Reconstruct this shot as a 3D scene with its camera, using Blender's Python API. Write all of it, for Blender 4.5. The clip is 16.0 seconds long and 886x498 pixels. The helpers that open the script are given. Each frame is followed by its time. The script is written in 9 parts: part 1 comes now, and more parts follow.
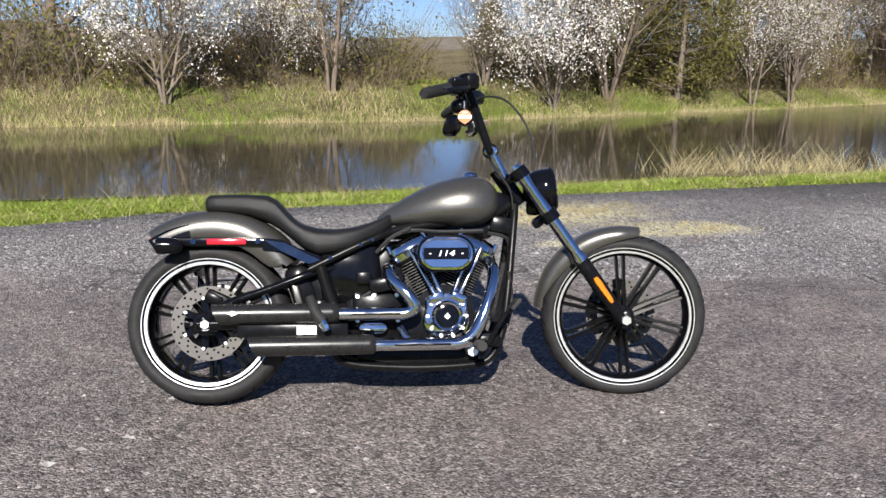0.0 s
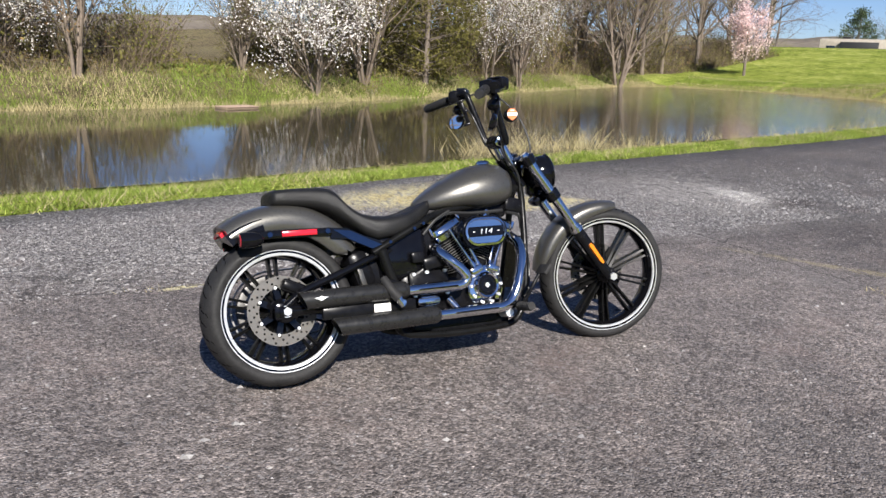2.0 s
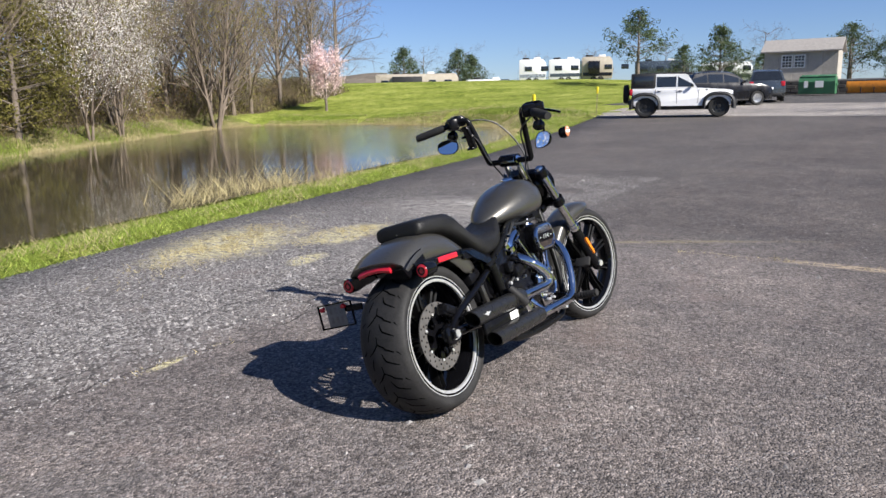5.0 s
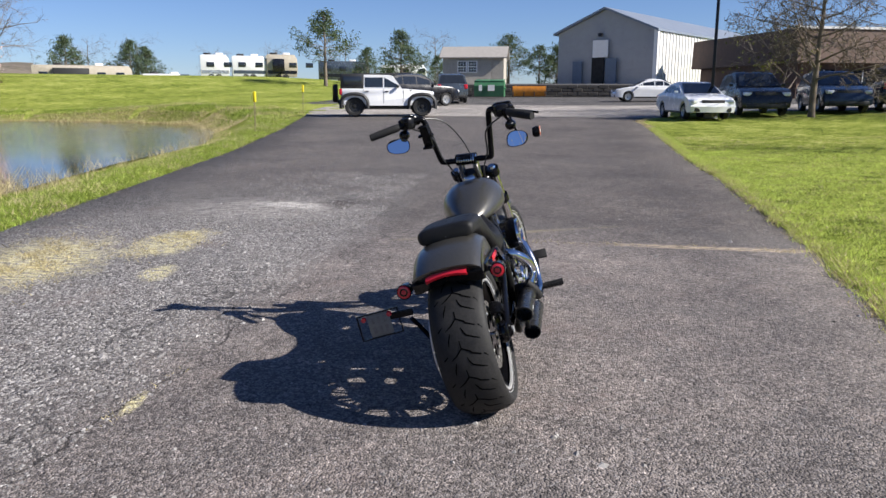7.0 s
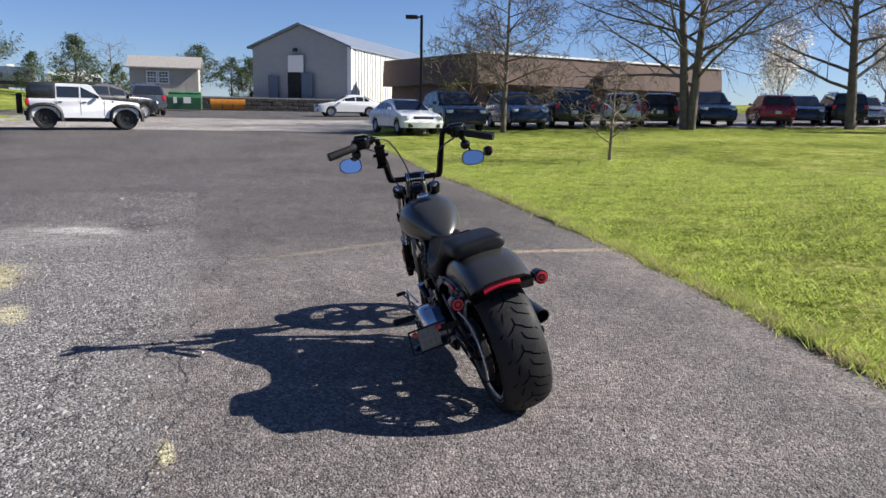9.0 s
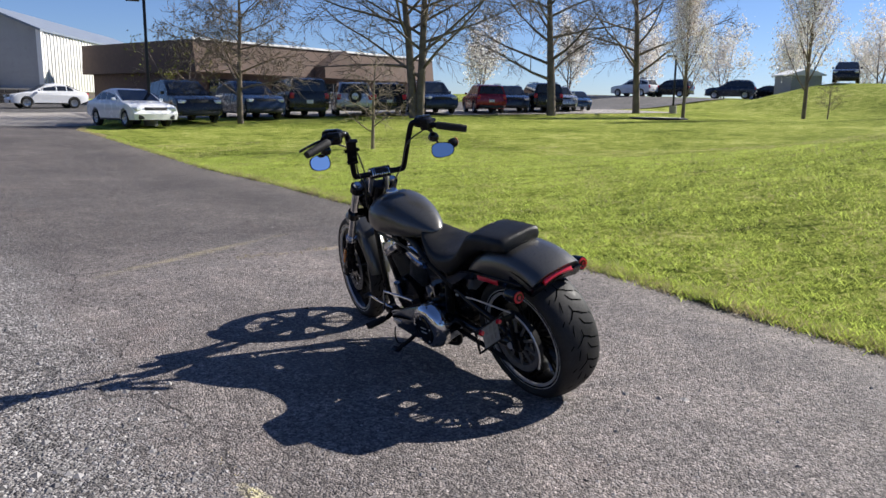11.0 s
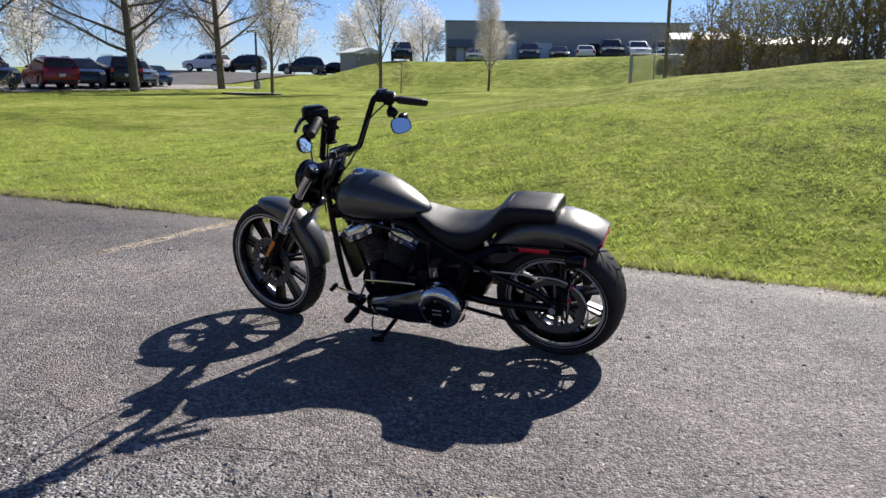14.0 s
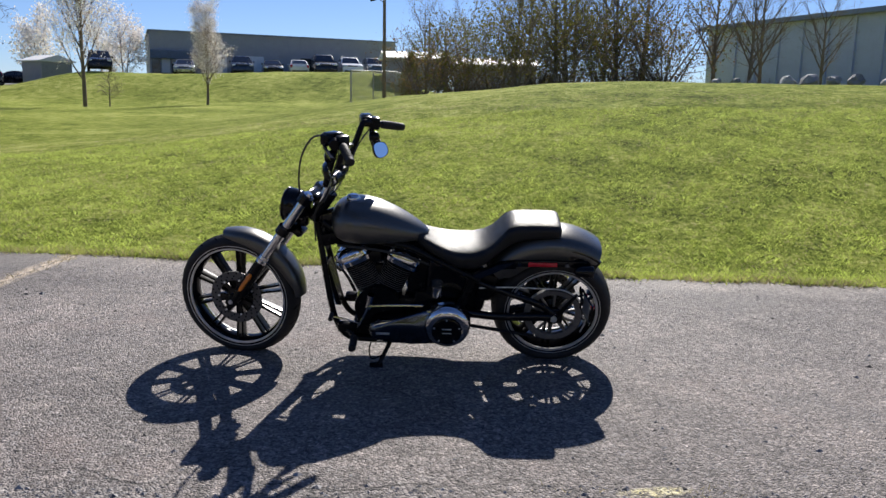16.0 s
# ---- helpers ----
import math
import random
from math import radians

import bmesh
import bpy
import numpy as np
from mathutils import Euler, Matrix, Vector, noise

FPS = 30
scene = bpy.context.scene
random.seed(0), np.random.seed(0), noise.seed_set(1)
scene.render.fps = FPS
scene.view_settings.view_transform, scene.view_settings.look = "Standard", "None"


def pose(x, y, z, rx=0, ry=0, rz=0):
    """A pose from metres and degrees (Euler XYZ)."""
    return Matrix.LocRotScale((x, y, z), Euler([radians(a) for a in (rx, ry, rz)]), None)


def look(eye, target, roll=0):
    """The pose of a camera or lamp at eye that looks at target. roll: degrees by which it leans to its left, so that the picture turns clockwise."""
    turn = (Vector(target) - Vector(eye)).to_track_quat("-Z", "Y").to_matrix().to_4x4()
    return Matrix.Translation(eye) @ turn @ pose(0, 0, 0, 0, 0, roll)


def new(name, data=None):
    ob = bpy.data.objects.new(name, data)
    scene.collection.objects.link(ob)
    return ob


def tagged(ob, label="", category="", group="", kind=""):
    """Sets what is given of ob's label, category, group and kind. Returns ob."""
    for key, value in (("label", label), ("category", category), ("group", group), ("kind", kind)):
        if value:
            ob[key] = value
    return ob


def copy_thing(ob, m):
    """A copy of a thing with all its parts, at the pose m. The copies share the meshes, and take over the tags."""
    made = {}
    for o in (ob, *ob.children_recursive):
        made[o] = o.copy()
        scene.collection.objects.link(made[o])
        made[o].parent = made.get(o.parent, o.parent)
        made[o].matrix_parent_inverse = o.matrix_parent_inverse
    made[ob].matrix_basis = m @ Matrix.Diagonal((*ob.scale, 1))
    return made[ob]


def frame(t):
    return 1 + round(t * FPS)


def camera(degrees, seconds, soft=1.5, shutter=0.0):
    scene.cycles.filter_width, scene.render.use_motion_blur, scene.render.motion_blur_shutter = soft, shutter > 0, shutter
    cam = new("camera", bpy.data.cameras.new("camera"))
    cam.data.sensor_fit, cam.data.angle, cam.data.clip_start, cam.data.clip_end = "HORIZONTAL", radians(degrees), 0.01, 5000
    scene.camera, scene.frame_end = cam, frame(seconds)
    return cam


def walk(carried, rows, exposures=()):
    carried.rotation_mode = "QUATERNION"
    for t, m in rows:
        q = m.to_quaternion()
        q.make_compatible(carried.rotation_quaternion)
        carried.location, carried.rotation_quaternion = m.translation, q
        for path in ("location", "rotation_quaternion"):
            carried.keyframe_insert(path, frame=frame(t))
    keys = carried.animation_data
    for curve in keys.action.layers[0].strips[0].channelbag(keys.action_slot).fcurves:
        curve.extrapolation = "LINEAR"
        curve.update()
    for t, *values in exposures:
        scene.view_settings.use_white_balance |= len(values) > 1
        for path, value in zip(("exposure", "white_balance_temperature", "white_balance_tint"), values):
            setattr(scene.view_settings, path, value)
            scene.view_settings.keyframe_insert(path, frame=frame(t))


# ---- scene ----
cam = camera(60.2, 16.0)
PATH = [
    (0, (0.699, -3.029, 1.357), (0.847, -1.091, 0.886), 1.1),
    (0.5, (0.425, -3.108, 1.349), (0.726, -1.187, 0.883), 1.6),
    (1, (0.081, -3.114, 1.331), (0.553, -1.226, 0.869), 2.0),
    (1.5, (-0.277, -3.123, 1.375), (0.371, -1.292, 0.897), 2.2),
    (2, (-0.673, -3.142, 1.411), (0.139, -1.382, 0.917), 2.1),
    (2.5, (-1.05, -3.035, 1.407), (-0.084, -1.359, 0.9), 1.4),
    (3, (-1.386, -2.887, 1.405), (-0.275, -1.303, 0.898), 0.7),
    (3.2, (-1.529, -2.816, 1.408), (-0.359, -1.272, 0.908), 0.5),
    (5.3, (-2.712, -1.689, 1.329), (-1.031, -0.672, 0.952), -1.1),
    (5.5, (-2.788, -1.552, 1.337), (-1.069, -0.602, 0.959), -1.1),
    (6, (-2.982, -1.216, 1.362), (-1.176, -0.45, 0.975), -1.0),
    (6.5, (-3.085, -0.853, 1.34), (-1.206, -0.288, 0.948), -0.5),
    (7, (-3.154, -0.462, 1.348), (-1.227, -0.102, 0.955), 0.2),
    (7.5, (-3.277, -0.075, 1.375), (-1.321, 0.078, 0.986), 0.8),
    (8, (-3.299, 0.313, 1.346), (-1.335, 0.265, 0.97), 1.2),
    (8.5, (-3.328, 0.681, 1.366), (-1.376, 0.436, 1.003), 1.3),
    (9, (-3.326, 1.038, 1.374), (-1.406, 0.604, 1.024), 1.1),
    (9.5, (-3.195, 1.388, 1.357), (-1.323, 0.773, 1.013), 0.7),
    (9.7, (-3.14, 1.514, 1.375), (-1.293, 0.83, 1.027), 0.6),
    (11.8, (-2.281, 2.785, 1.34), (-0.832, 1.459, 0.965), 0.8),
    (12, (-2.168, 2.874, 1.32), (-0.769, 1.497, 0.941), 0.8),
    (12.5, (-1.87, 3.082, 1.327), (-0.602, 1.585, 0.934), 0.8),
    (13, (-1.604, 3.302, 1.316), (-0.481, 1.697, 0.911), 0.8),
    (13.5, (-1.308, 3.48, 1.318), (-0.345, 1.776, 0.907), 0.8),
    (14, (-0.979, 3.644, 1.332), (-0.182, 1.857, 0.918), 0.6),
    (14.5, (-0.653, 3.826, 1.337), (-0.031, 1.97, 0.929), 0.5),
    (15, (-0.313, 3.933, 1.34), (0.132, 2.024, 0.943), 0.4),
    (15.5, (0.068, 3.997, 1.357), (0.328, 2.051, 0.974), 0.8),
    (16, (0.436, 4.082, 1.37), (0.511, 2.118, 1.001), 1.1),
]
walk(cam, [(t, look(eye, target, roll)) for t, eye, target, roll in PATH], [(0.0, 0.75), (2.5, 0.76), (5.5, 0.79), (12.5, 0.80), (14.0, 0.76), (15.0, 0.70), (16.0, 0.68)])

# ---- world, sun, exposure ----
SUN_EL, SUN_DIR = 37.0, (-0.10, -1.0)
world = bpy.data.worlds.new("world")
scene.world = world
world.use_nodes = True
wn, wl = world.node_tree.nodes, world.node_tree.links
sky = wn.new("ShaderNodeTexSky")
sky.sky_type = "NISHITA"
sky.sun_disc = False
sky.sun_elevation = radians(SUN_EL)
sky.sun_rotation = math.atan2(SUN_DIR[0], SUN_DIR[1])
sky.air_density, sky.dust_density, sky.ozone_density = 1.0, 0.2, 3.0
sky.altitude = 1200
tint = wn.new("ShaderNodeMixRGB")
tint.blend_type = "MULTIPLY"
tint.inputs[0].default_value = 1.0
tint.inputs[2].default_value = (0.86, 0.98, 1.32, 1)
wl.new(sky.outputs[0], tint.inputs[1])
wl.new(tint.outputs[0], wn["Background"].inputs[0])
wn["Background"].inputs[1].default_value = 0.050
sun = new("sun", bpy.data.lights.new("sun", "SUN"))
sun.data.energy, sun.data.angle, sun.data.color = 5.1, radians(0.53), (1.0, 0.955, 0.895)
_h = math.cos(radians(SUN_EL)) / math.hypot(*SUN_DIR)
sun.matrix_basis = look((SUN_DIR[0] * _h * 50, SUN_DIR[1] * _h * 50, 50 * math.sin(radians(SUN_EL))), (0, 0, 0))


# ---- materials ----
def ramp(nt, stops):
    r = nt.nodes.new("ShaderNodeValToRGB")
    el = r.color_ramp.elements
    while len(el) < len(stops):
        el.new(0.5)
    for e, (p, c) in zip(el, stops):
        e.position, e.color = p, (*c, 1)
    return r


def mat(name, color, rough=0.5, metal=0.0, var=0.12, scale=8.0, bump=0.0, bump_scale=60.0, dirt=None, dirt_amount=0.0,
        coat=0.0, alpha=None, transmission=0.0, ior=1.5, island=0.0, spec=0.5, rough_var=0.1, each=0.0):
    """A surface with colour variation at two scales, fine relief and roughness variation."""
    m = bpy.data.materials.new(name)
    m.use_nodes = True
    nt = m.node_tree
    b = nt.nodes["Principled BSDF"]
    b.inputs["Metallic"].default_value = metal
    b.inputs["IOR"].default_value = ior
    b.inputs["Coat Weight"].default_value = coat
    b.inputs["Coat Roughness"].default_value = 0.05
    b.inputs["Transmission Weight"].default_value = transmission
    b.inputs["Specular IOR Level"].default_value = spec
    tc = nt.nodes.new("ShaderNodeTexCoord")
    n1 = nt.nodes.new("ShaderNodeTexNoise")
    n1.inputs["Scale"].default_value, n1.inputs["Detail"].default_value = scale, 5
    n2 = nt.nodes.new("ShaderNodeTexNoise")
    n2.inputs["Scale"].default_value, n2.inputs["Detail"].default_value = scale * 9, 3
    for n in (n1, n2):
        nt.links.new(tc.outputs["Object"], n.inputs["Vector"])
    mixv = nt.nodes.new("ShaderNodeMath")
    mixv.operation = "MULTIPLY_ADD"
    mixv.inputs[1].default_value = 0.6
    nt.links.new(n1.outputs[0], mixv.inputs[0])
    sc = nt.nodes.new("ShaderNodeMath")
    sc.operation = "MULTIPLY"
    sc.inputs[1].default_value = 0.4
    nt.links.new(n2.outputs[0], sc.inputs[0])
    nt.links.new(sc.outputs[0], mixv.inputs[2])
    lo = tuple(max(0, c * (1 - var * 1.6)) for c in color)
    hi = tuple(min(1, c * (1 + var * 1.6)) for c in color)
    r = ramp(nt, [(0.3, lo), (0.7, hi)])
    nt.links.new(mixv.outputs[0], r.inputs[0])
    out = r.outputs[0]
    if dirt is not None:
        n3 = nt.nodes.new("ShaderNodeTexNoise")
        n3.inputs["Scale"].default_value, n3.inputs["Detail"].default_value = scale * 2.3, 6
        nt.links.new(tc.outputs["Object"], n3.inputs["Vector"])
        r3 = ramp(nt, [(0.55, (0, 0, 0)), (0.75, (dirt_amount,) * 3)])
        nt.links.new(n3.outputs[0], r3.inputs[0])
        mx = nt.nodes.new("ShaderNodeMixRGB")
        mx.inputs[2].default_value = (*dirt, 1)
        nt.links.new(r3.outputs[0], mx.inputs[0])
        nt.links.new(out, mx.inputs[1])
        out = mx.outputs[0]
    if island or each:
        g = nt.nodes.new("ShaderNodeNewGeometry") if island else nt.nodes.new("ShaderNodeObjectInfo")
        hs = nt.nodes.new("ShaderNodeHueSaturation")
        mr = nt.nodes.new("ShaderNodeMapRange")
        k = island or each
        mr.inputs[3].default_value, mr.inputs[4].default_value = 1 - k, 1 + k
        nt.links.new(g.outputs["Random Per Island" if island else "Random"], mr.inputs[0])
        nt.links.new(mr.outputs[0], hs.inputs["Value"])
        nt.links.new(out, hs.inputs["Color"])
        out = hs.outputs[0]
    nt.links.new(out, b.inputs["Base Color"])
    mr2 = nt.nodes.new("ShaderNodeMapRange")
    mr2.inputs[1].default_value, mr2.inputs[2].default_value = 0.3, 0.7
    mr2.inputs[3].default_value, mr2.inputs[4].default_value = max(0.0, rough * (1 - rough_var * 2)), min(1, rough * (1 + rough_var * 2))
    nt.links.new(n1.outputs[0], mr2.inputs[0])
    nt.links.new(mr2.outputs[0], b.inputs["Roughness"])
    if bump:
        nb = nt.nodes.new("ShaderNodeTexNoise")
        nb.inputs["Scale"].default_value, nb.inputs["Detail"].default_value = bump_scale, 4
        nt.links.new(tc.outputs["Object"], nb.inputs["Vector"])
        bp = nt.nodes.new("ShaderNodeBump")
        bp.inputs["Strength"].default_value, bp.inputs["Distance"].default_value = bump, 0.01
        nt.links.new(nb.outputs[0], bp.inputs["Height"])
        nt.links.new(bp.outputs[0], b.inputs["Normal"])
    return m


def emissive(m, color, strength):
    b = m.node_tree.nodes["Principled BSDF"]
    b.inputs["Emission Color"].default_value = (*color, 1)
    b.inputs["Emission Strength"].default_value = strength
    return m


def noise_node(nt, src, scale, detail=4, rough=0.55):
    n = nt.nodes.new("ShaderNodeTexNoise")
    n.inputs["Scale"].default_value, n.inputs["Detail"].default_value, n.inputs["Roughness"].default_value = scale, detail, rough
    nt.links.new(src, n.inputs["Vector"])
    return n


def mix_node(nt, fac, a, b):
    m = nt.nodes.new("ShaderNodeMixRGB")
    for i, v in ((0, fac), (1, a), (2, b)):
        if isinstance(v, (int, float)):
            m.inputs[i].default_value = v
        elif isinstance(v, tuple):
            m.inputs[i].default_value = (*v, 1)
        else:
            nt.links.new(v, m.inputs[i])
    return m.outputs[0]


def math_node(nt, op, a, b=0.0, clamp=False):
    m = nt.nodes.new("ShaderNodeMath")
    m.operation, m.use_clamp = op, clamp
    for i, v in ((0, a), (1, b)):
        if isinstance(v, (int, float)):
            m.inputs[i].default_value = v
        else:
            nt.links.new(v, m.inputs[i])
    return m.outputs[0]


def blob(nt, pos, cx, cy, rx, ry, turn, edge, soft=0.25):
    """1 inside a ragged ellipse on the ground, 0 outside."""
    mp = nt.nodes.new("ShaderNodeMapping")
    mp.vector_type = "TEXTURE"
    mp.inputs["Location"].default_value = (cx, cy, 0)
    mp.inputs["Rotation"].default_value = (0, 0, radians(turn))
    mp.inputs["Scale"].default_value = (rx, ry, 100)
    nt.links.new(pos, mp.inputs["Vector"])
    ln = nt.nodes.new("ShaderNodeVectorMath")
    ln.operation = "LENGTH"
    nt.links.new(mp.outputs[0], ln.inputs[0])
    d = math_node(nt, "ADD", ln.outputs["Value"], math_node(nt, "MULTIPLY", math_node(nt, "SUBTRACT", edge, 0.5), 1.6))
    mr = nt.nodes.new("ShaderNodeMapRange")
    mr.inputs[1].default_value, mr.inputs[2].default_value = 1 + soft, 1 - soft
    nt.links.new(d, mr.inputs[0])
    return mr.outputs[0]


def asphalt_material(name, dark, light, drive):
    m = bpy.data.materials.new(name)
    m.use_nodes = True
    nt = m.node_tree
    b = nt.nodes["Principled BSDF"]
    pos = nt.nodes.new("ShaderNodeTexCoord").outputs["Object"]
    vor = nt.nodes.new("ShaderNodeTexVoronoi")
    vor.inputs["Scale"].default_value = 115
    nt.links.new(pos, vor.inputs["Vector"])
    vor2 = nt.nodes.new("ShaderNodeTexVoronoi")
    vor2.inputs["Scale"].default_value = 66
    nt.links.new(pos, vor2.inputs["Vector"])
    grain = ramp(nt, [(0.0, tuple(c * 0.30 for c in dark)), (0.35, tuple(c * 0.95 for c in dark)), (0.72, light), (0.93, tuple(min(1, c * 1.5) for c in light)), (1.0, tuple(min(1, c * 2.6) for c in light))])
    sep = nt.nodes.new("ShaderNodeSeparateColor")
    nt.links.new(vor.outputs["Color"], sep.inputs[0])
    both = nt.nodes.new("ShaderNodeSeparateColor")
    nt.links.new(vor2.outputs["Color"], both.inputs[0])
    nt.links.new(math_node(nt, "ADD", math_node(nt, "MULTIPLY", sep.outputs[0], 0.58), math_node(nt, "MULTIPLY", both.outputs[1], 0.42)), grain.inputs[0])
    big = noise_node(nt, pos, 0.45, 5)
    mid = noise_node(nt, pos, 3.5, 5)
    tone = ramp(nt, [(0.30, (0.55, 0.54, 0.56)), (0.5, (1.0, 0.98, 0.98)), (0.70, (1.50, 1.45, 1.41))])
    nt.links.new(math_node(nt, "ADD", math_node(nt, "MULTIPLY", big.outputs[0], 0.6), math_node(nt, "MULTIPLY", mid.outputs[0], 0.4)), tone.inputs[0])
    mul = nt.nodes.new("ShaderNodeMixRGB")
    mul.blend_type = "MULTIPLY"
    mul.inputs[0].default_value = 1
    nt.links.new(grain.outputs[0], mul.inputs[1])
    nt.links.new(tone.outputs[0], mul.inputs[2])
    mott = ramp(nt, [(0.36, (0.45, 0.44, 0.44)), (0.47, (0.90, 0.90, 0.90)), (0.54, (1.12, 1.11, 1.10)), (0.66, (1.9, 1.87, 1.83))])
    nt.links.new(math_node(nt, "ADD", math_node(nt, "MULTIPLY", noise_node(nt, pos, 19, 6, 0.86).outputs[0], 0.7), math_node(nt, "MULTIPLY", noise_node(nt, pos, 4.5, 7, 0.80).outputs[0], 0.3)), mott.inputs[0])
    mul2 = nt.nodes.new("ShaderNodeMixRGB")
    mul2.blend_type = "MULTIPLY"
    mul2.inputs[0].default_value = 1
    nt.links.new(mul.outputs[0], mul2.inputs[1])
    nt.links.new(mott.outputs[0], mul2.inputs[2])
    col = mul2.outputs[0]
    if drive:
        edge = noise_node(nt, pos, 2.2, 6, 0.65).outputs[0]
        fine = noise_node(nt, pos, 26, 4, 0.7).outputs[0]
        # worn pale chippings beyond the long seam on the pond side
        sx = nt.nodes.new("ShaderNodeSeparateXYZ")
        nt.links.new(pos, sx.inputs[0])
        seam_n = noise_node(nt, pos, 0.9, 3, 0.6).outputs[0]
        wav = math_node(nt, "MULTIPLY", math_node(nt, "SUBTRACT", seam_n, 0.5), 0.55)
        band = math_node(nt, "ADD", math_node(nt, "SUBTRACT", sx.outputs[1], 1.50), wav)
        mrb = nt.nodes.new("ShaderNodeMapRange")
        mrb.inputs[1].default_value, mrb.inputs[2].default_value = 0.0, 0.55
        nt.links.new(math_node(nt, "ADD", band, math_node(nt, "MULTIPLY", math_node(nt, "SUBTRACT", edge, 0.5), 1.3)), mrb.inputs[0])
        away = nt.nodes.new("ShaderNodeMapRange")
        away.inputs[1].default_value, away.inputs[2].default_value, away.inputs[3].default_value, away.inputs[4].default_value = 4.5, 9.0, 1.0, 0.25
        nt.links.new(sx.outputs[0], away.inputs[0])
        bare = math_node(nt, "MULTIPLY", mrb.outputs[0], away.outputs[0])
        chips = ramp(nt, [(0.0, (0.030, 0.027, 0.026)), (0.40, (0.125, 0.115, 0.110)), (0.72, (0.27, 0.25, 0.24)), (1.0, (0.55, 0.53, 0.50))])
        sep2 = nt.nodes.new("ShaderNodeSeparateColor")
        nt.links.new(vor2.outputs["Color"], sep2.inputs[0])
        nt.links.new(sep2.outputs[0], chips.inputs[0])
        col = mix_node(nt, math_node(nt, "MULTIPLY", bare, 0.80), col, chips.outputs[0])
        # pinkish and greyish worn patches
        worn = ramp(nt, [(0.56, (0, 0, 0)), (0.68, (0.5, 0.5, 0.5))])
        nt.links.new(noise_node(nt, pos, 1.1, 6, 0.7).outputs[0], worn.inputs[0])
        col = mix_node(nt, worn.outputs[0], col, (0.185, 0.142, 0.128))
        grey = ramp(nt, [(0.55, (0, 0, 0)), (0.64, (0.5, 0.5, 0.5))])
        nt.links.new(noise_node(nt, pos, 0.7, 5, 0.6).outputs["Color"], grey.inputs[0])
        col = mix_node(nt, grey.outputs[0], col, (0.140, 0.132, 0.128))
        # single pale and dark stones bound in the surface
        spk = ramp(nt, [(0.93, (0, 0, 0)), (0.96, (0.55, 0.55, 0.55))])
        nt.links.new(sep2.outputs[2], spk.inputs[0])
        col = mix_node(nt, spk.outputs[0], col, (0.27, 0.25, 0.24))
        drk = ramp(nt, [(0.93, (0, 0, 0)), (0.96, (0.5, 0.5, 0.5))])
        nt.links.new(sep2.outputs[1], drk.inputs[0])
        col = mix_node(nt, drk.outputs[0], col, (0.03, 0.028, 0.027))
        # a darker, browner lay of asphalt beyond the joint
        far = nt.nodes.new("ShaderNodeMapRange")
        far.inputs[1].default_value, far.inputs[2].default_value, far.inputs[3].default_value, far.inputs[4].default_value = 3.7, 5.5, 1.0, 0.64
        nt.links.new(sx.outputs[0], far.inputs[0])
        lay = nt.nodes.new("ShaderNodeMixRGB")
        lay.blend_type = "MULTIPLY"
        lay.inputs[0].default_value = 1
        nt.links.new(col, lay.inputs[1])
        side = nt.nodes.new("ShaderNodeMapRange")
        side.inputs[1].default_value, side.inputs[2].default_value, side.inputs[3].default_value, side.inputs[4].default_value = -1.7, -0.4, 0.80, 1.0
        nt.links.new(math_node(nt, "ADD", sx.outputs[1], wav), side.inputs[0])
        nt.links.new(math_node(nt, "MULTIPLY", far.outputs[0], side.outputs[0]), lay.inputs[2])
        col = lay.outputs[0]
        # chalky patch, straw patches, weeds in the joint, oil stain
        streak = nt.nodes.new("ShaderNodeMapping")
        streak.inputs["Rotation"].default_value = (0, 0, radians(-8))
        streak.inputs["Scale"].default_value = (3.2, 1.0, 1)
        nt.links.new(pos, streak.inputs[0])
        chalk_n = ramp(nt, [(0.40, (0, 0, 0)), (0.58, (1, 1, 1))])
        nt.links.new(noise_node(nt, streak.outputs[0], 4.5, 7, 0.72).outputs[0], chalk_n.inputs[0])
        col = mix_node(nt, math_node(nt, "MULTIPLY", blob(nt, pos, 5.5, 3.4, 0.80, 1.05, 0, edge, 0.45), math_node(nt, "MULTIPLY", chalk_n.outputs[0], 0.75)), col, (0.36, 0.335, 0.31))
        col = mix_node(nt, math_node(nt, "MULTIPLY", blob(nt, pos, 5.85, 3.15, 0.22, 0.48, -15, edge, 0.35), math_node(nt, "ADD", math_node(nt, "MULTIPLY", chalk_n.outputs[0], 0.6), 0.3), True), col, (0.56, 0.53, 0.49))
        straw = ramp(nt, [(0.30, (0.22, 0.19, 0.08)), (0.45, (0.52, 0.46, 0.25)), (0.60, (0.64, 0.58, 0.38)), (0.78, (0.34, 0.34, 0.11))])
        nt.links.new(fine, straw.inputs[0])
        tf = ramp(nt, [(0.44, (0, 0, 0)), (0.53, (1, 1, 1))])
        nt.links.new(noise_node(nt, streak.outputs[0], 7.5, 8, 0.78).outputs[0], tf.inputs[0])
        tuft = tf.outputs[0]
        for cx, cy, rx, ry, tu in ((2.30, 3.98, 0.95, 0.50, 22), (3.25, 3.32, 0.60, 0.30, 8), (2.1, 2.75, 0.25, 0.12, 20), (-0.25, 1.48, 0.13, 0.030, 12)):
            f = blob(nt, pos, cx, cy, rx, ry, tu, edge, 0.30)
            col = mix_node(nt, math_node(nt, "MULTIPLY", f, tuft, True), col, straw.outputs[0])
        f = blob(nt, pos, 3.98, -1.70, 0.065, 0.95, 0, edge, 0.7)
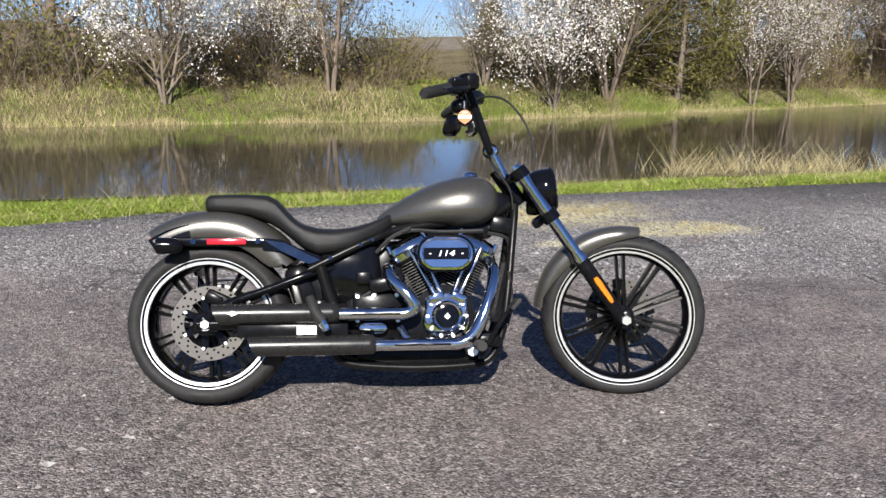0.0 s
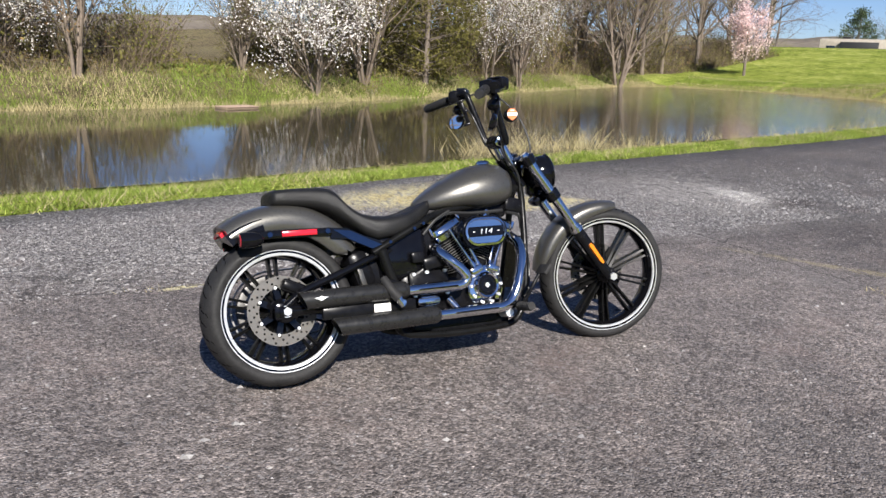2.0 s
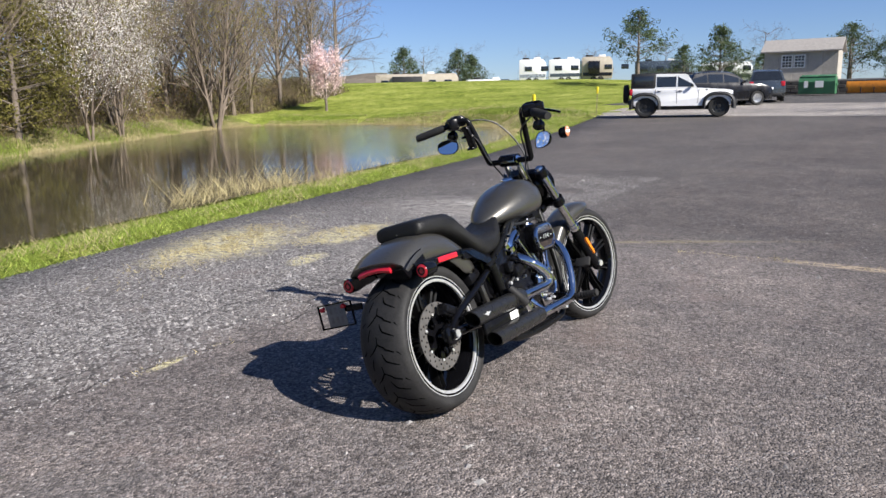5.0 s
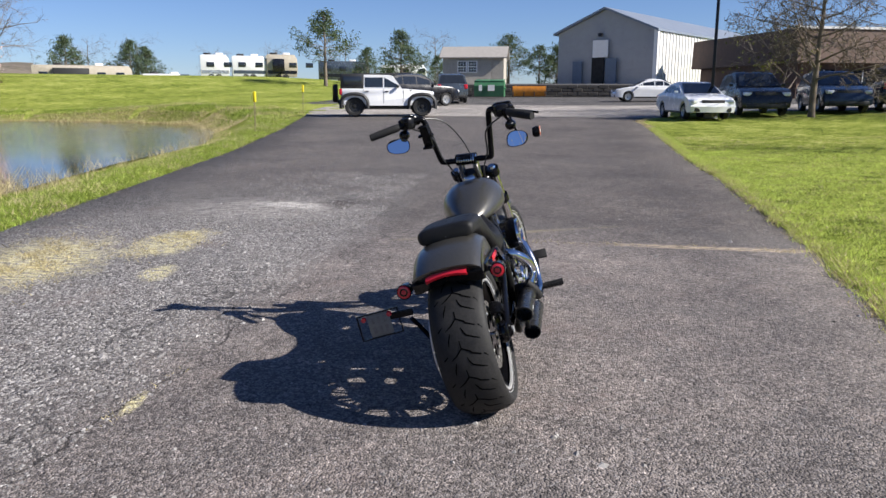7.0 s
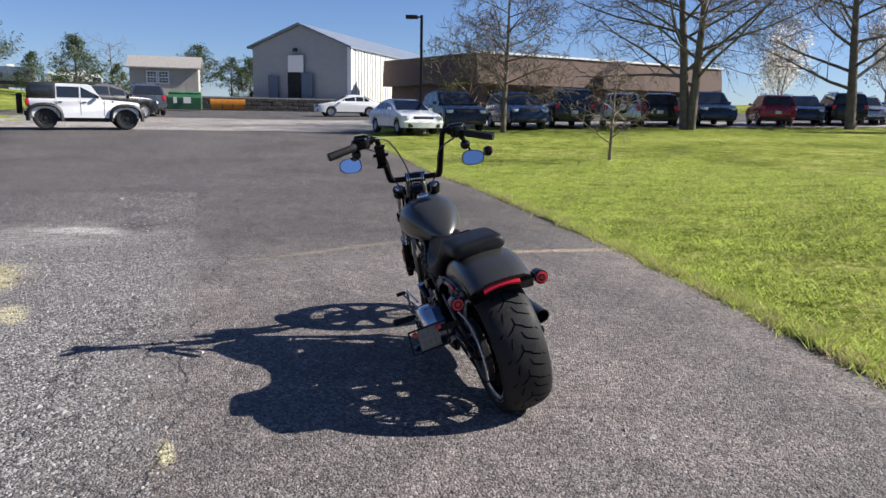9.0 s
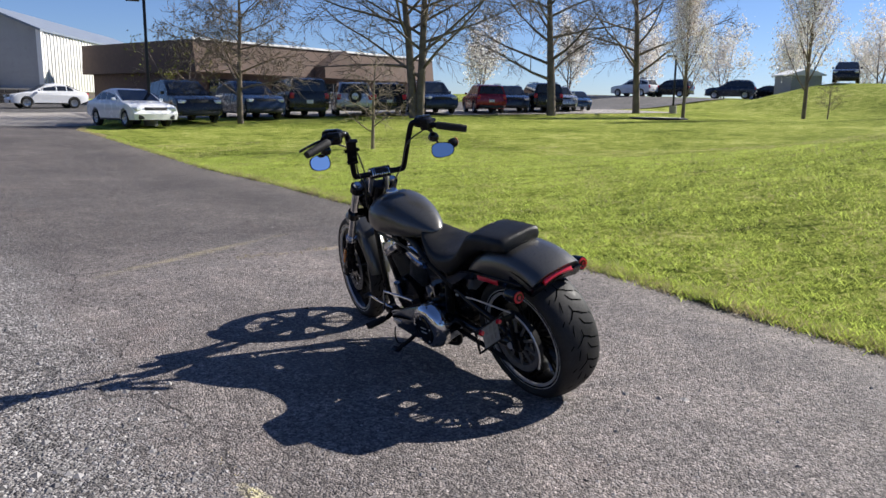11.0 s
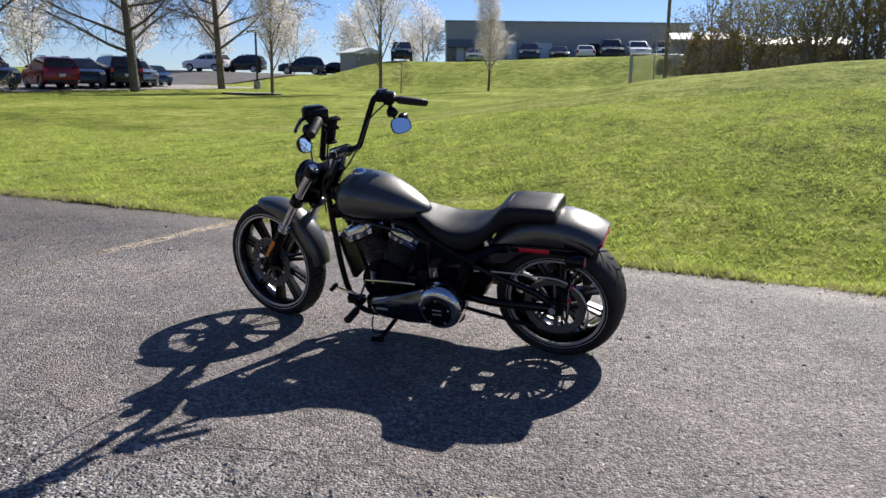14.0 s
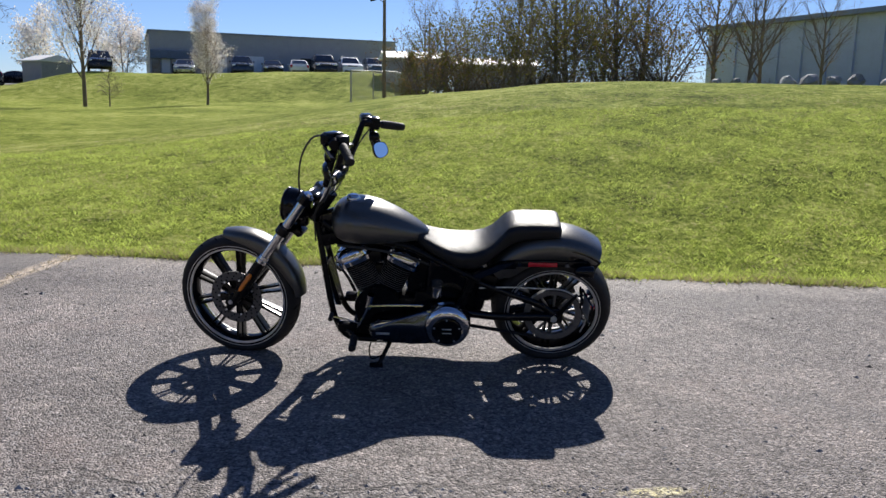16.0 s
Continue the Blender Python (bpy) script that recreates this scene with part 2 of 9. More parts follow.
        col = mix_node(nt, math_node(nt, "MULTIPLY", f, math_node(nt, "ADD", tuft, 0.08), True), col, (0.50, 0.40, 0.29))
        f = blob(nt, pos, 4.35, 0.35, 0.06, 0.95, 30, edge, 0.5)
        col = mix_node(nt, math_node(nt, "MULTIPLY", f, math_node(nt, "MULTIPLY", tuft, 0.6)), col, (0.33, 0.28, 0.15))
        f = blob(nt, pos, 6.1, 2.60, 0.38, 0.22, 20, edge, 0.6)
        col = mix_node(nt, math_node(nt, "MULTIPLY", f, 0.75), col, (0.035, 0.024, 0.020))
        # the open joint and the long seam, dark and broken
        jn = math_node(nt, "MULTIPLY", math_node(nt, "SUBTRACT", noise_node(nt, pos, 3.0, 5, 0.7).outputs[0], 0.5), 0.16)
        for axis, at, wid in ((0, 3.97, 0.010), (1, None, 0.009)):
            base = math_node(nt, "SUBTRACT", sx.outputs[0], at) if axis == 0 else band
            dist = math_node(nt, "ABSOLUTE", math_node(nt, "ADD", base, jn))
            line = nt.nodes.new("ShaderNodeMapRange")
            line.inputs[1].default_value, line.inputs[2].default_value, line.inputs[3].default_value, line.inputs[4].default_value = wid * 0.4, wid, 1.0, 0.0
            nt.links.new(dist, line.inputs[0])
            brk = ramp(nt, [(0.44, (0, 0, 0)), (0.50, (0.85, 0.85, 0.85))])
            nt.links.new(noise_node(nt, pos, 1.7, 4, 0.6).outputs[0], brk.inputs[0])
            col = mix_node(nt, math_node(nt, "MULTIPLY", line.outputs[0], brk.outputs[0]), col, (0.022, 0.019, 0.017))
        # crack lines
        vc = nt.nodes.new("ShaderNodeTexVoronoi")
        vc.feature = "DISTANCE_TO_EDGE"
        vc.inputs["Scale"].default_value = 0.42
        wob = noise_node(nt, pos, 2.4, 5, 0.7)
        mixp = nt.nodes.new("ShaderNodeMixRGB")
        mixp.blend_type = "LINEAR_LIGHT"
        mixp.inputs[0].default_value = 0.35
        nt.links.new(pos, mixp.inputs[1])
        nt.links.new(wob.outputs["Color"], mixp.inputs[2])
        nt.links.new(mixp.outputs[0], vc.inputs["Vector"])
        crack = ramp(nt, [(0.0, (1, 1, 1)), (0.010, (0, 0, 0))])
        nt.links.new(vc.outputs["Distance"], crack.inputs[0])
        gate = ramp(nt, [(0.47, (0, 0, 0)), (0.56, (0.85, 0.85, 0.85))])
        nt.links.new(big.outputs[0], gate.inputs[0])
        col = mix_node(nt, math_node(nt, "MULTIPLY", math_node(nt, "MULTIPLY", crack.outputs[0], gate.outputs[0]), math_node(nt, "ADD", math_node(nt, "MULTIPLY", bare, 0.75), 0.12)), col, (0.018, 0.017, 0.016))
        # fine web of cracks where the surface has failed
        vf = nt.nodes.new("ShaderNodeTexVoronoi")
        vf.feature = "DISTANCE_TO_EDGE"
        vf.inputs["Scale"].default_value = 3.4
        mixf = nt.nodes.new("ShaderNodeMixRGB")
        mixf.blend_type = "LINEAR_LIGHT"
        mixf.inputs[0].default_value = 0.06
        nt.links.new(pos, mixf.inputs[1])
        nt.links.new(noise_node(nt, pos, 5, 3).outputs["Color"], mixf.inputs[2])
        nt.links.new(mixf.outputs[0], vf.inputs["Vector"])
        web = ramp(nt, [(0.0, (1, 1, 1)), (0.018, (0.8, 0.8, 0.8)), (0.032, (0, 0, 0))])
        nt.links.new(vf.outputs["Distance"], web.inputs[0])
        for cx, cy, rx, ry, tu in ((0.5, 1.85, 0.75, 0.40, 12), (1.6, 1.9, 0.6, 0.35, 30), (-0.9, 1.7, 0.5, 0.3, 0)):
            f = blob(nt, pos, cx, cy, rx, ry, tu, edge, 0.3)
            col = mix_node(nt, math_node(nt, "MULTIPLY", math_node(nt, "MULTIPLY", f, web.outputs[0]), 0.6), col, (0.02, 0.019, 0.018))
    nt.links.new(col, b.inputs["Base Color"])
    b.inputs["Roughness"].default_value = 0.76
    b.inputs["Specular IOR Level"].default_value = 0.36
    bp = nt.nodes.new("ShaderNodeBump")
    bp.inputs["Strength"].default_value, bp.inputs["Distance"].default_value = 0.9, 0.008
    coarse = math_node(nt, "ADD", math_node(nt, "MULTIPLY", bare, -1.4), -0.40) if drive else -0.2
    hgt = math_node(nt, "ADD", math_node(nt, "MULTIPLY", vor.outputs["Distance"], -1.0), math_node(nt, "MULTIPLY", vor2.outputs["Distance"], coarse))
    nt.links.new(math_node(nt, "ADD", hgt, mid.outputs[0]), bp.inputs["Height"])
    nt.links.new(bp.outputs[0], b.inputs["Normal"])
    return m


def grass_material():
    m = bpy.data.materials.new("grass_ground")
    m.use_nodes = True
    nt = m.node_tree
    b = nt.nodes["Principled BSDF"]
    pos = nt.nodes.new("ShaderNodeTexCoord").outputs["Object"]
    n1 = noise_node(nt, pos, 0.22, 5)
    n2 = noise_node(nt, pos, 1.7, 6, 0.65)
    n3 = noise_node(nt, pos, 34, 5, 0.75)
    f = math_node(nt, "ADD", math_node(nt, "MULTIPLY", n1.outputs[0], 0.4), math_node(nt, "ADD", math_node(nt, "ADD", math_node(nt, "MULTIPLY", n2.outputs[0], 0.65), -0.175), math_node(nt, "MULTIPLY", n3.outputs[0], 0.3)))
    r = ramp(nt, [(0.26, (0.055, 0.054, 0.016)), (0.38, (0.115, 0.155, 0.024)), (0.50, (0.235, 0.285, 0.050)), (0.60, (0.345, 0.370, 0.085)), (0.74, (0.52, 0.50, 0.20))])
    n4 = noise_node(nt, pos, 7.5, 5, 0.7)
    n5 = noise_node(nt, pos, 15, 6, 0.85)
    f = math_node(nt, "ADD", f, math_node(nt, "ADD", math_node(nt, "MULTIPLY", math_node(nt, "SUBTRACT", n4.outputs[0], 0.5), 0.65), math_node(nt, "MULTIPLY", math_node(nt, "SUBTRACT", n5.outputs[0], 0.5), 0.9)))
    nt.links.new(f, r.inputs[0])
    col = r.outputs[0]
    # mown stripes on the slope beyond the pond
    sx = nt.nodes.new("ShaderNodeSeparateXYZ")
    nt.links.new(pos, sx.inputs[0])
    w = math_node(nt, "SINE", math_node(nt, "MULTIPLY", math_node(nt, "ADD", math_node(nt, "MULTIPLY", sx.outputs[0], 0.8), math_node(nt, "MULTIPLY", sx.outputs[1], 0.6)), 1.4))
    far = nt.nodes.new("ShaderNodeMapRange")
    far.inputs[1].default_value, far.inputs[2].default_value = 62, 72
    nt.links.new(math_node(nt, "ADD", sx.outputs[0], math_node(nt, "MULTIPLY", sx.outputs[1], 0.6)), far.inputs[0])
    k = math_node(nt, "MULTIPLY", math_node(nt, "MULTIPLY", math_node(nt, "ADD", w, 1.0), 0.12), far.outputs[0])
    col = mix_node(nt, k, col, (0.05, 0.085, 0.012))
    # rough, half dry grass on the bank beyond the pond
    rough = nt.nodes.new("ShaderNodeMapRange")
    rough.inputs[1].default_value, rough.inputs[2].default_value = 8.0, 11.0
    nt.links.new(math_node(nt, "SUBTRACT", math_node(nt, "SUBTRACT", sx.outputs[1], math_node(nt, "MULTIPLY", math_node(nt, "ABSOLUTE", sx.outputs[0]), 0.42)), math_node(nt, "MULTIPLY", math_node(nt, "MAXIMUM", math_node(nt, "SUBTRACT", sx.outputs[0], 27.0), 0.0), 2.2)), rough.inputs[0])
    dry = ramp(nt, [(0.33, (0.060, 0.050, 0.026)), (0.46, (0.105, 0.108, 0.032)), (0.58, (0.135, 0.155, 0.036)), (0.68, (0.20, 0.18, 0.072)), (0.80, (0.30, 0.24, 0.13))])
    nt.links.new(f, dry.inputs[0])
    col = mix_node(nt, math_node(nt, "MULTIPLY", rough.outputs[0], 0.8), col, dry.outputs[0])
    # leaf litter and brown undergrowth in the woods beyond the pond
    wood = nt.nodes.new("ShaderNodeMapRange")
    wood.inputs[1].default_value, wood.inputs[2].default_value = 19.0, 22.0
    nt.links.new(math_node(nt, "ADD", math_node(nt, "SUBTRACT", sx.outputs[1], math_node(nt, "MULTIPLY", sx.outputs[0], 0.67)), math_node(nt, "MULTIPLY", n2.outputs[0], 2.5)), wood.inputs[0])
    litter = ramp(nt, [(0.35, (0.075, 0.058, 0.036)), (0.5, (0.17, 0.135, 0.085)), (0.62, (0.23, 0.20, 0.095)), (0.72, (0.12, 0.13, 0.04))])
    nt.links.new(f, litter.inputs[0])
    col = mix_node(nt, wood.outputs[0], col, litter.outputs[0])
    nt.links.new(col, b.inputs["Base Color"])
    b.inputs["Roughness"].default_value = 0.9
    b.inputs["Specular IOR Level"].default_value = 0.02
    bp = nt.nodes.new("ShaderNodeBump")
    bp.inputs["Strength"].default_value, bp.inputs["Distance"].default_value = 1.0, 0.045
    nt.links.new(math_node(nt, "ADD", math_node(nt, "MULTIPLY", n3.outputs[0], 0.4), math_node(nt, "ADD", n5.outputs[0], n4.outputs[0])), bp.inputs["Height"])
    nt.links.new(bp.outputs[0], b.inputs["Normal"])
    return m


def water_material():
    m = bpy.data.materials.new("pond_water")
    m.use_nodes = True
    nt = m.node_tree
    b = nt.nodes["Principled BSDF"]
    b.inputs["Base Color"].default_value = (0.052, 0.045, 0.028, 1)
    b.inputs["Roughness"].default_value = 0.03
    b.inputs["IOR"].default_value = 1.33
    pos = nt.nodes.new("ShaderNodeTexCoord").outputs["Object"]
    mp = nt.nodes.new("ShaderNodeMapping")
    mp.inputs["Scale"].default_value = (0.8, 2.2, 1)
    mp.inputs["Rotation"].default_value = (0, 0, radians(-20))
    nt.links.new(pos, mp.inputs[0])
    n = noise_node(nt, mp.outputs[0], 3.5, 3)
    bp = nt.nodes.new("ShaderNodeBump")
    bp.inputs["Distance"].default_value = 0.05
    # the wind ruffles the open end of the pond
    sw = nt.nodes.new("ShaderNodeSeparateXYZ")
    nt.links.new(pos, sw.inputs[0])
    wind = nt.nodes.new("ShaderNodeMapRange")
    wind.inputs[1].default_value, wind.inputs[2].default_value, wind.inputs[3].default_value, wind.inputs[4].default_value = 11.0, 24.0, 0.020, 0.34
    nt.links.new(sw.outputs[0], wind.inputs[0])
    nt.links.new(wind.outputs[0], bp.inputs["Strength"])
    nt.links.new(n.outputs[0], bp.inputs["Height"])
    nt.links.new(bp.outputs[0], b.inputs["Normal"])
    return m


M_ASPHALT = asphalt_material("asphalt", (0.110, 0.097, 0.090), (0.225, 0.201, 0.188), True)
M_LOT = asphalt_material("pale_asphalt", (0.23, 0.215, 0.195), (0.38, 0.355, 0.325), False)
M_LOT_DARK = asphalt_material("dark_lot_asphalt", (0.06, 0.058, 0.058), (0.12, 0.115, 0.11), False)
M_GRASS = grass_material()
M_WATER = water_material()


# ---- mesh helpers ----
def finish(name, bm, material, parent=None, label="", smooth=35.0):
    me = bpy.data.meshes.new(name)
    bmesh.ops.recalc_face_normals(bm, faces=bm.faces[:])
    bm.to_mesh(me)
    bm.free()
    me.materials.append(material)
    if smooth:
        me.polygons.foreach_set("use_smooth", [True] * len(me.polygons))
        me.set_sharp_from_angle(angle=radians(smooth))
    ob = new(name, me)
    if parent:
        ob.parent = parent
    if label:
        ob["label"] = label
    return ob


def part(name, bm, material, parent, label="", smooth=35.0):
    """Links a bmesh as one mesh object under a thing or a part."""
    return finish(name, bm, material, parent, label, smooth)


def thing(name, m, label, category, group="", kind=""):
    ob = new(name)
    ob.empty_display_size = 0.2
    ob.matrix_basis = m
    return tagged(ob, label, category, group, kind)


def from_arrays(name, verts, faces, material, parent=None, label="", smooth=False):
    me = bpy.data.meshes.new(name)
    me.from_pydata([tuple(v) for v in verts], [], [tuple(f) for f in faces])
    me.materials.append(material)
    if smooth:
        me.polygons.foreach_set("use_smooth", [True] * len(me.polygons))
    ob = new(name, me)
    if parent:
        ob.parent = parent
    if label:
        ob["label"] = label
    return ob


def quads(name, v, sides, material, parent=None, label="", smooth=False):
    """Many equal polygons from an array of their corners, each with its own corners."""
    n = len(v) // sides
    me = bpy.data.meshes.new(name)
    me.vertices.add(len(v))
    me.vertices.foreach_set("co", np.asarray(v, dtype=np.float32).ravel())
    me.loops.add(len(v))
    me.loops.foreach_set("vertex_index", np.arange(len(v), dtype=np.int32))
    me.polygons.add(n)
    me.polygons.foreach_set("loop_start", np.arange(0, len(v), sides, dtype=np.int32))
    me.update(calc_edges=True)
    me.materials.append(material)
    if smooth:
        me.polygons.foreach_set("use_smooth", [True] * n)
    ob = new(name, me)
    if parent:
        ob.parent = parent
    if label:
        ob["label"] = label
    return ob


def box(bm, c, s, rot=None, bevel=0.0, seg=2):
    """A box with centre c, size s, turned by rot (degrees), with rounded edges."""
    m = pose(*c, *(rot or (0, 0, 0))) @ Matrix.Diagonal((*s, 1))
    g = bmesh.ops.create_cube(bm, size=1, matrix=m)
    if bevel:
        edges = list({e for v in g["verts"] for e in v.link_edges})
        bmesh.ops.bevel(bm, geom=edges, offset=bevel, segments=seg, affect="EDGES", profile=0.5)
    return g


def aim(p0, p1):
    d = Vector(p1) - Vector(p0)
    return Matrix.Translation(p0) @ d.to_track_quat("Z", "Y").to_matrix().to_4x4(), d.length


def cyl(bm, p0, p1, r0, r1=None, seg=20, caps=True):
    m, n = aim(p0, p1)
    r1 = r0 if r1 is None else r1
    bmesh.ops.create_cone(bm, cap_ends=caps, segments=seg, radius1=r0, radius2=r1, depth=n, matrix=m @ Matrix.Translation((0, 0, n / 2)))


def lathe(bm, profile, m=None, seg=32, closed=False, arc=(0.0, 360.0)):
    """Turns (radius, height) pairs round the z axis of m."""
    m = m or Matrix()
    full = abs(arc[1] - arc[0]) >= 359.9
    n = seg if full else seg + 1
    rings = []
    for i in range(n):
        a = radians(arc[0] + (arc[1] - arc[0]) * i / seg)
        rings.append([bm.verts.new(m @ Vector((r * math.cos(a), r * math.sin(a), h))) for r, h in profile])
    k = len(profile)
    for i in range(seg):
        A, B = rings[i], rings[(i + 1) % n]
        for j in range(k if closed else k - 1):
            q = [A[j], B[j], B[(j + 1) % k], A[(j + 1) % k]]
            bm.faces.new(q)
    return rings


def spline(pts, n):
    """Points along a smooth curve through pts."""
    P = [Vector(p) for p in pts]
    if len(P) == 2:
        return [P[0].lerp(P[1], i / n) for i in range(n + 1)]
    out = []
    m = len(P) - 1
    for s in range(m):
        p0, p1, p2, p3 = P[max(s - 1, 0)], P[s], P[s + 1], P[min(s + 2, m)]
        for i in range(n):
            t = i / n
            out.append(0.5 * ((2 * p1) + (p2 - p0) * t + (2 * p0 - 5 * p1 + 4 * p2 - p3) * t * t + (3 * p1 - p0 - 3 * p2 + p3) * t ** 3))
    out.append(P[-1])
    return out


def tube(bm, pts, r, seg=12, n=0, caps=True):
    """A round bar along pts (n > 0: a smooth curve with n steps between them)."""
    P = spline(pts, n) if n else [Vector(p) for p in pts]
    R = r if isinstance(r, (list, tuple)) else [r] * len(P)
    if len(R) != len(P):
        R = [float(np.interp(i / (len(P) - 1), np.linspace(0, 1, len(R)), R)) for i in range(len(P))]
    rings, up = [], None
    for i, p in enumerate(P):
        d = (P[min(i + 1, len(P) - 1)] - P[max(i - 1, 0)]).normalized()
        if up is None:
            up = d.orthogonal().normalized()
        up = (up - d * up.dot(d)).normalized()
        s = d.cross(up)
        rings.append([bm.verts.new(p + (up * math.cos(2 * math.pi * j / seg) + s * math.sin(2 * math.pi * j / seg)) * R[i]) for j in range(seg)])
    for A, B in zip(rings, rings[1:]):
        for j in range(seg):
            bm.faces.new((A[j], A[(j + 1) % seg], B[(j + 1) % seg], B[j]))
    if caps:
        bm.faces.new(rings[0][::-1])
        bm.faces.new(rings[-1])


def loft(bm, loops, caps=True, closed=True):
    """Joins equal loops of points by a skin."""
    rings = [[bm.verts.new(p) for p in lp] for lp in loops]
    k = len(rings[0])
    for A, B in zip(rings, rings[1:]):
        for j in range(k if closed else k - 1):
            bm.faces.new((A[j], A[(j + 1) % k], B[(j + 1) % k], B[j]))
    if caps:
        bm.faces.new(rings[0][::-1])
        bm.faces.new(rings[-1])
    return rings


def ellipse_loop(c, ax, ay, n=20, power=2.0, start=0.0):
    """A rounded loop of points with half axes ax and ay (vectors)."""
    c, ax, ay = Vector(c), Vector(ax), Vector(ay)
    out = []
    for i in range(n):
        a = 2 * math.pi * i / n + start
        ca, sa = math.cos(a), math.sin(a)
        out.append(c + ax * math.copysign(abs(ca) ** (2 / power), ca) + ay * math.copysign(abs(sa) ** (2 / power), sa))
    return out


def prism(bm, outline, depth, m=None, bevel=0.0):
    """A plate of an outline in x and y, from z = 0 to depth."""
    m = m or Matrix()
    lo = [bm.verts.new(m @ Vector((x, y, 0))) for x, y in outline]
    hi = [bm.verts.new(m @ Vector((x, y, depth))) for x, y in outline]
    n = len(outline)
    bm.faces.new(lo[::-1])
    top = bm.faces.new(hi)
    for i in range(n):
        bm.faces.new((lo[i], lo[(i + 1) % n], hi[(i + 1) % n], hi[i]))
    if bevel:
        bmesh.ops.bevel(bm, geom=list(top.edges), offset=bevel, segments=2, affect="EDGES", profile=0.5)


# ---- ground, pond, drive, parking lot ----
def smooth01(u):
    u = np.clip(u, 0, 1)
    return u * u * (3 - 2 * u)


POND = np.array([(-40, -3), (-12, 3.6), (-3.6, 5.9), (0.8, 6.9), (3.1, 7.6), (9, 9.2), (13, 10.4), (20.4, 12.0), (25, 14), (31, 17),
                 (36, 21), (39, 27), (39, 34), (36, 40), (31, 38.6), (25.7, 35), (15, 27.3), (8, 22.4), (2.9, 19.4), (-3, 17.3), (-8, 15.2), (-18, 12), (-40, 8)])
WATER_Z = -0.25


def pond_distance(x, y):
    """Metres to the pond's rim, negative in it."""
    x, y = np.asarray(x, float), np.asarray(y, float)
    best, inside = np.full(x.shape, 1e9), np.zeros(x.shape, bool)
    for (ax, ay), (bx, by) in zip(POND, np.roll(POND, -1, 0)):
        dx, dy = bx - ax, by - ay
        t = np.clip(((x - ax) * dx + (y - ay) * dy) / (dx * dx + dy * dy), 0, 1)
        best = np.minimum(best, np.hypot(x - ax - t * dx, y - ay - t * dy))
        cross = (ay > y) != (by > y)
        with np.errstate(divide="ignore", invalid="ignore"):
            inside ^= cross & (x < (bx - ax) * (y - ay) / (by - ay + 1e-12) + ax)
    return np.where(inside, -best, best)


def drive_right(x):
    return np.interp(x, [-40, -3, 0, 2, 4, 10, 24, 28, 30, 31], [-2.4, -2.1, -2.2, -2.4, -2.55, -2.75, -2.6, -2.4, -2.9, -3.6])


def drive_left(x):
    return np.interp(x, [-40, -2.4, -1.4, 0.8, 2.7, 7, 14, 22, 31], [-6.5, 3.3, 3.9, 4.5, 5.1, 6.2, 8.0, 9.9, 12.4])


def lot_slope(x):
    return 0.027 * np.clip(np.asarray(x, float) - 14, 0, 60)


def land(x, y):
    """Height of the land."""
    x, y = np.asarray(x, float), np.asarray(y, float)
    d = np.clip(-2.4 - y, 0, None)
    w = 1 - smooth01((x + 4) / 16)
    z = 1.9 * w * (1 - np.exp(-(d / 7) ** 1.3))
    s = smooth01((x - 12) / 18)
    reach = 12 + 38 * smooth01((x - 0) / 10)
    z = z + (0.028 * (1 - s) + 0.012 * s) * np.minimum(d, reach)
    lot = smooth01((x - 33) / 8)
    z = z + (2.6 * (1 - lot) + 1.0 * lot) * smooth01((d - 46) / 14) * smooth01((x - 2) / 8)
    z = z + lot_slope(x) * (1 - smooth01((y - 20) / 20))
    q = x + 0.6 * y
    z = z + (3.5 * smooth01((q - 58) / 48) - (0.5 + 1.6 * smooth01((y - 46) / 8)) * smooth01((q - 106) / 16)) * smooth01((y - 14) / 26)
    pd = pond_distance(x, y)
    north = smooth01((y - 0.27 * x - 9) / 6)
    z = z + 0.75 * smooth01(pd / 5) * north * (1 - smooth01((x - 30) / 15))
    bank = smooth01(pd / 2.1)
    z = np.where(pd < 0, WATER_Z - 0.03 - 0.25 * np.clip(-pd, 0, 4), (WATER_Z - 0.03) * (1 - bank) + z * bank)
    return z


def soil(X, Y):
    return land(X, Y) + 0.02 * np.sin(X * 1.7 + Y) * np.cos(Y * 1.3 - X * 0.6) * (np.abs(X) < 60)


def height(x, y):
    return float(land(np.array([x]), np.array([y]))[0])


LOT = (30.4, 66.0, -62.0, 19.0)


def on_lot(x, y):
    return (x > LOT[0] + 0.4) & (x < LOT[1]) & (y > np.interp(x, [30, 36], [-3.0, -4.2]) - 60 * (x > 37)) & (y < np.interp(x, [30, 40, 66], [12, 14, 19]))


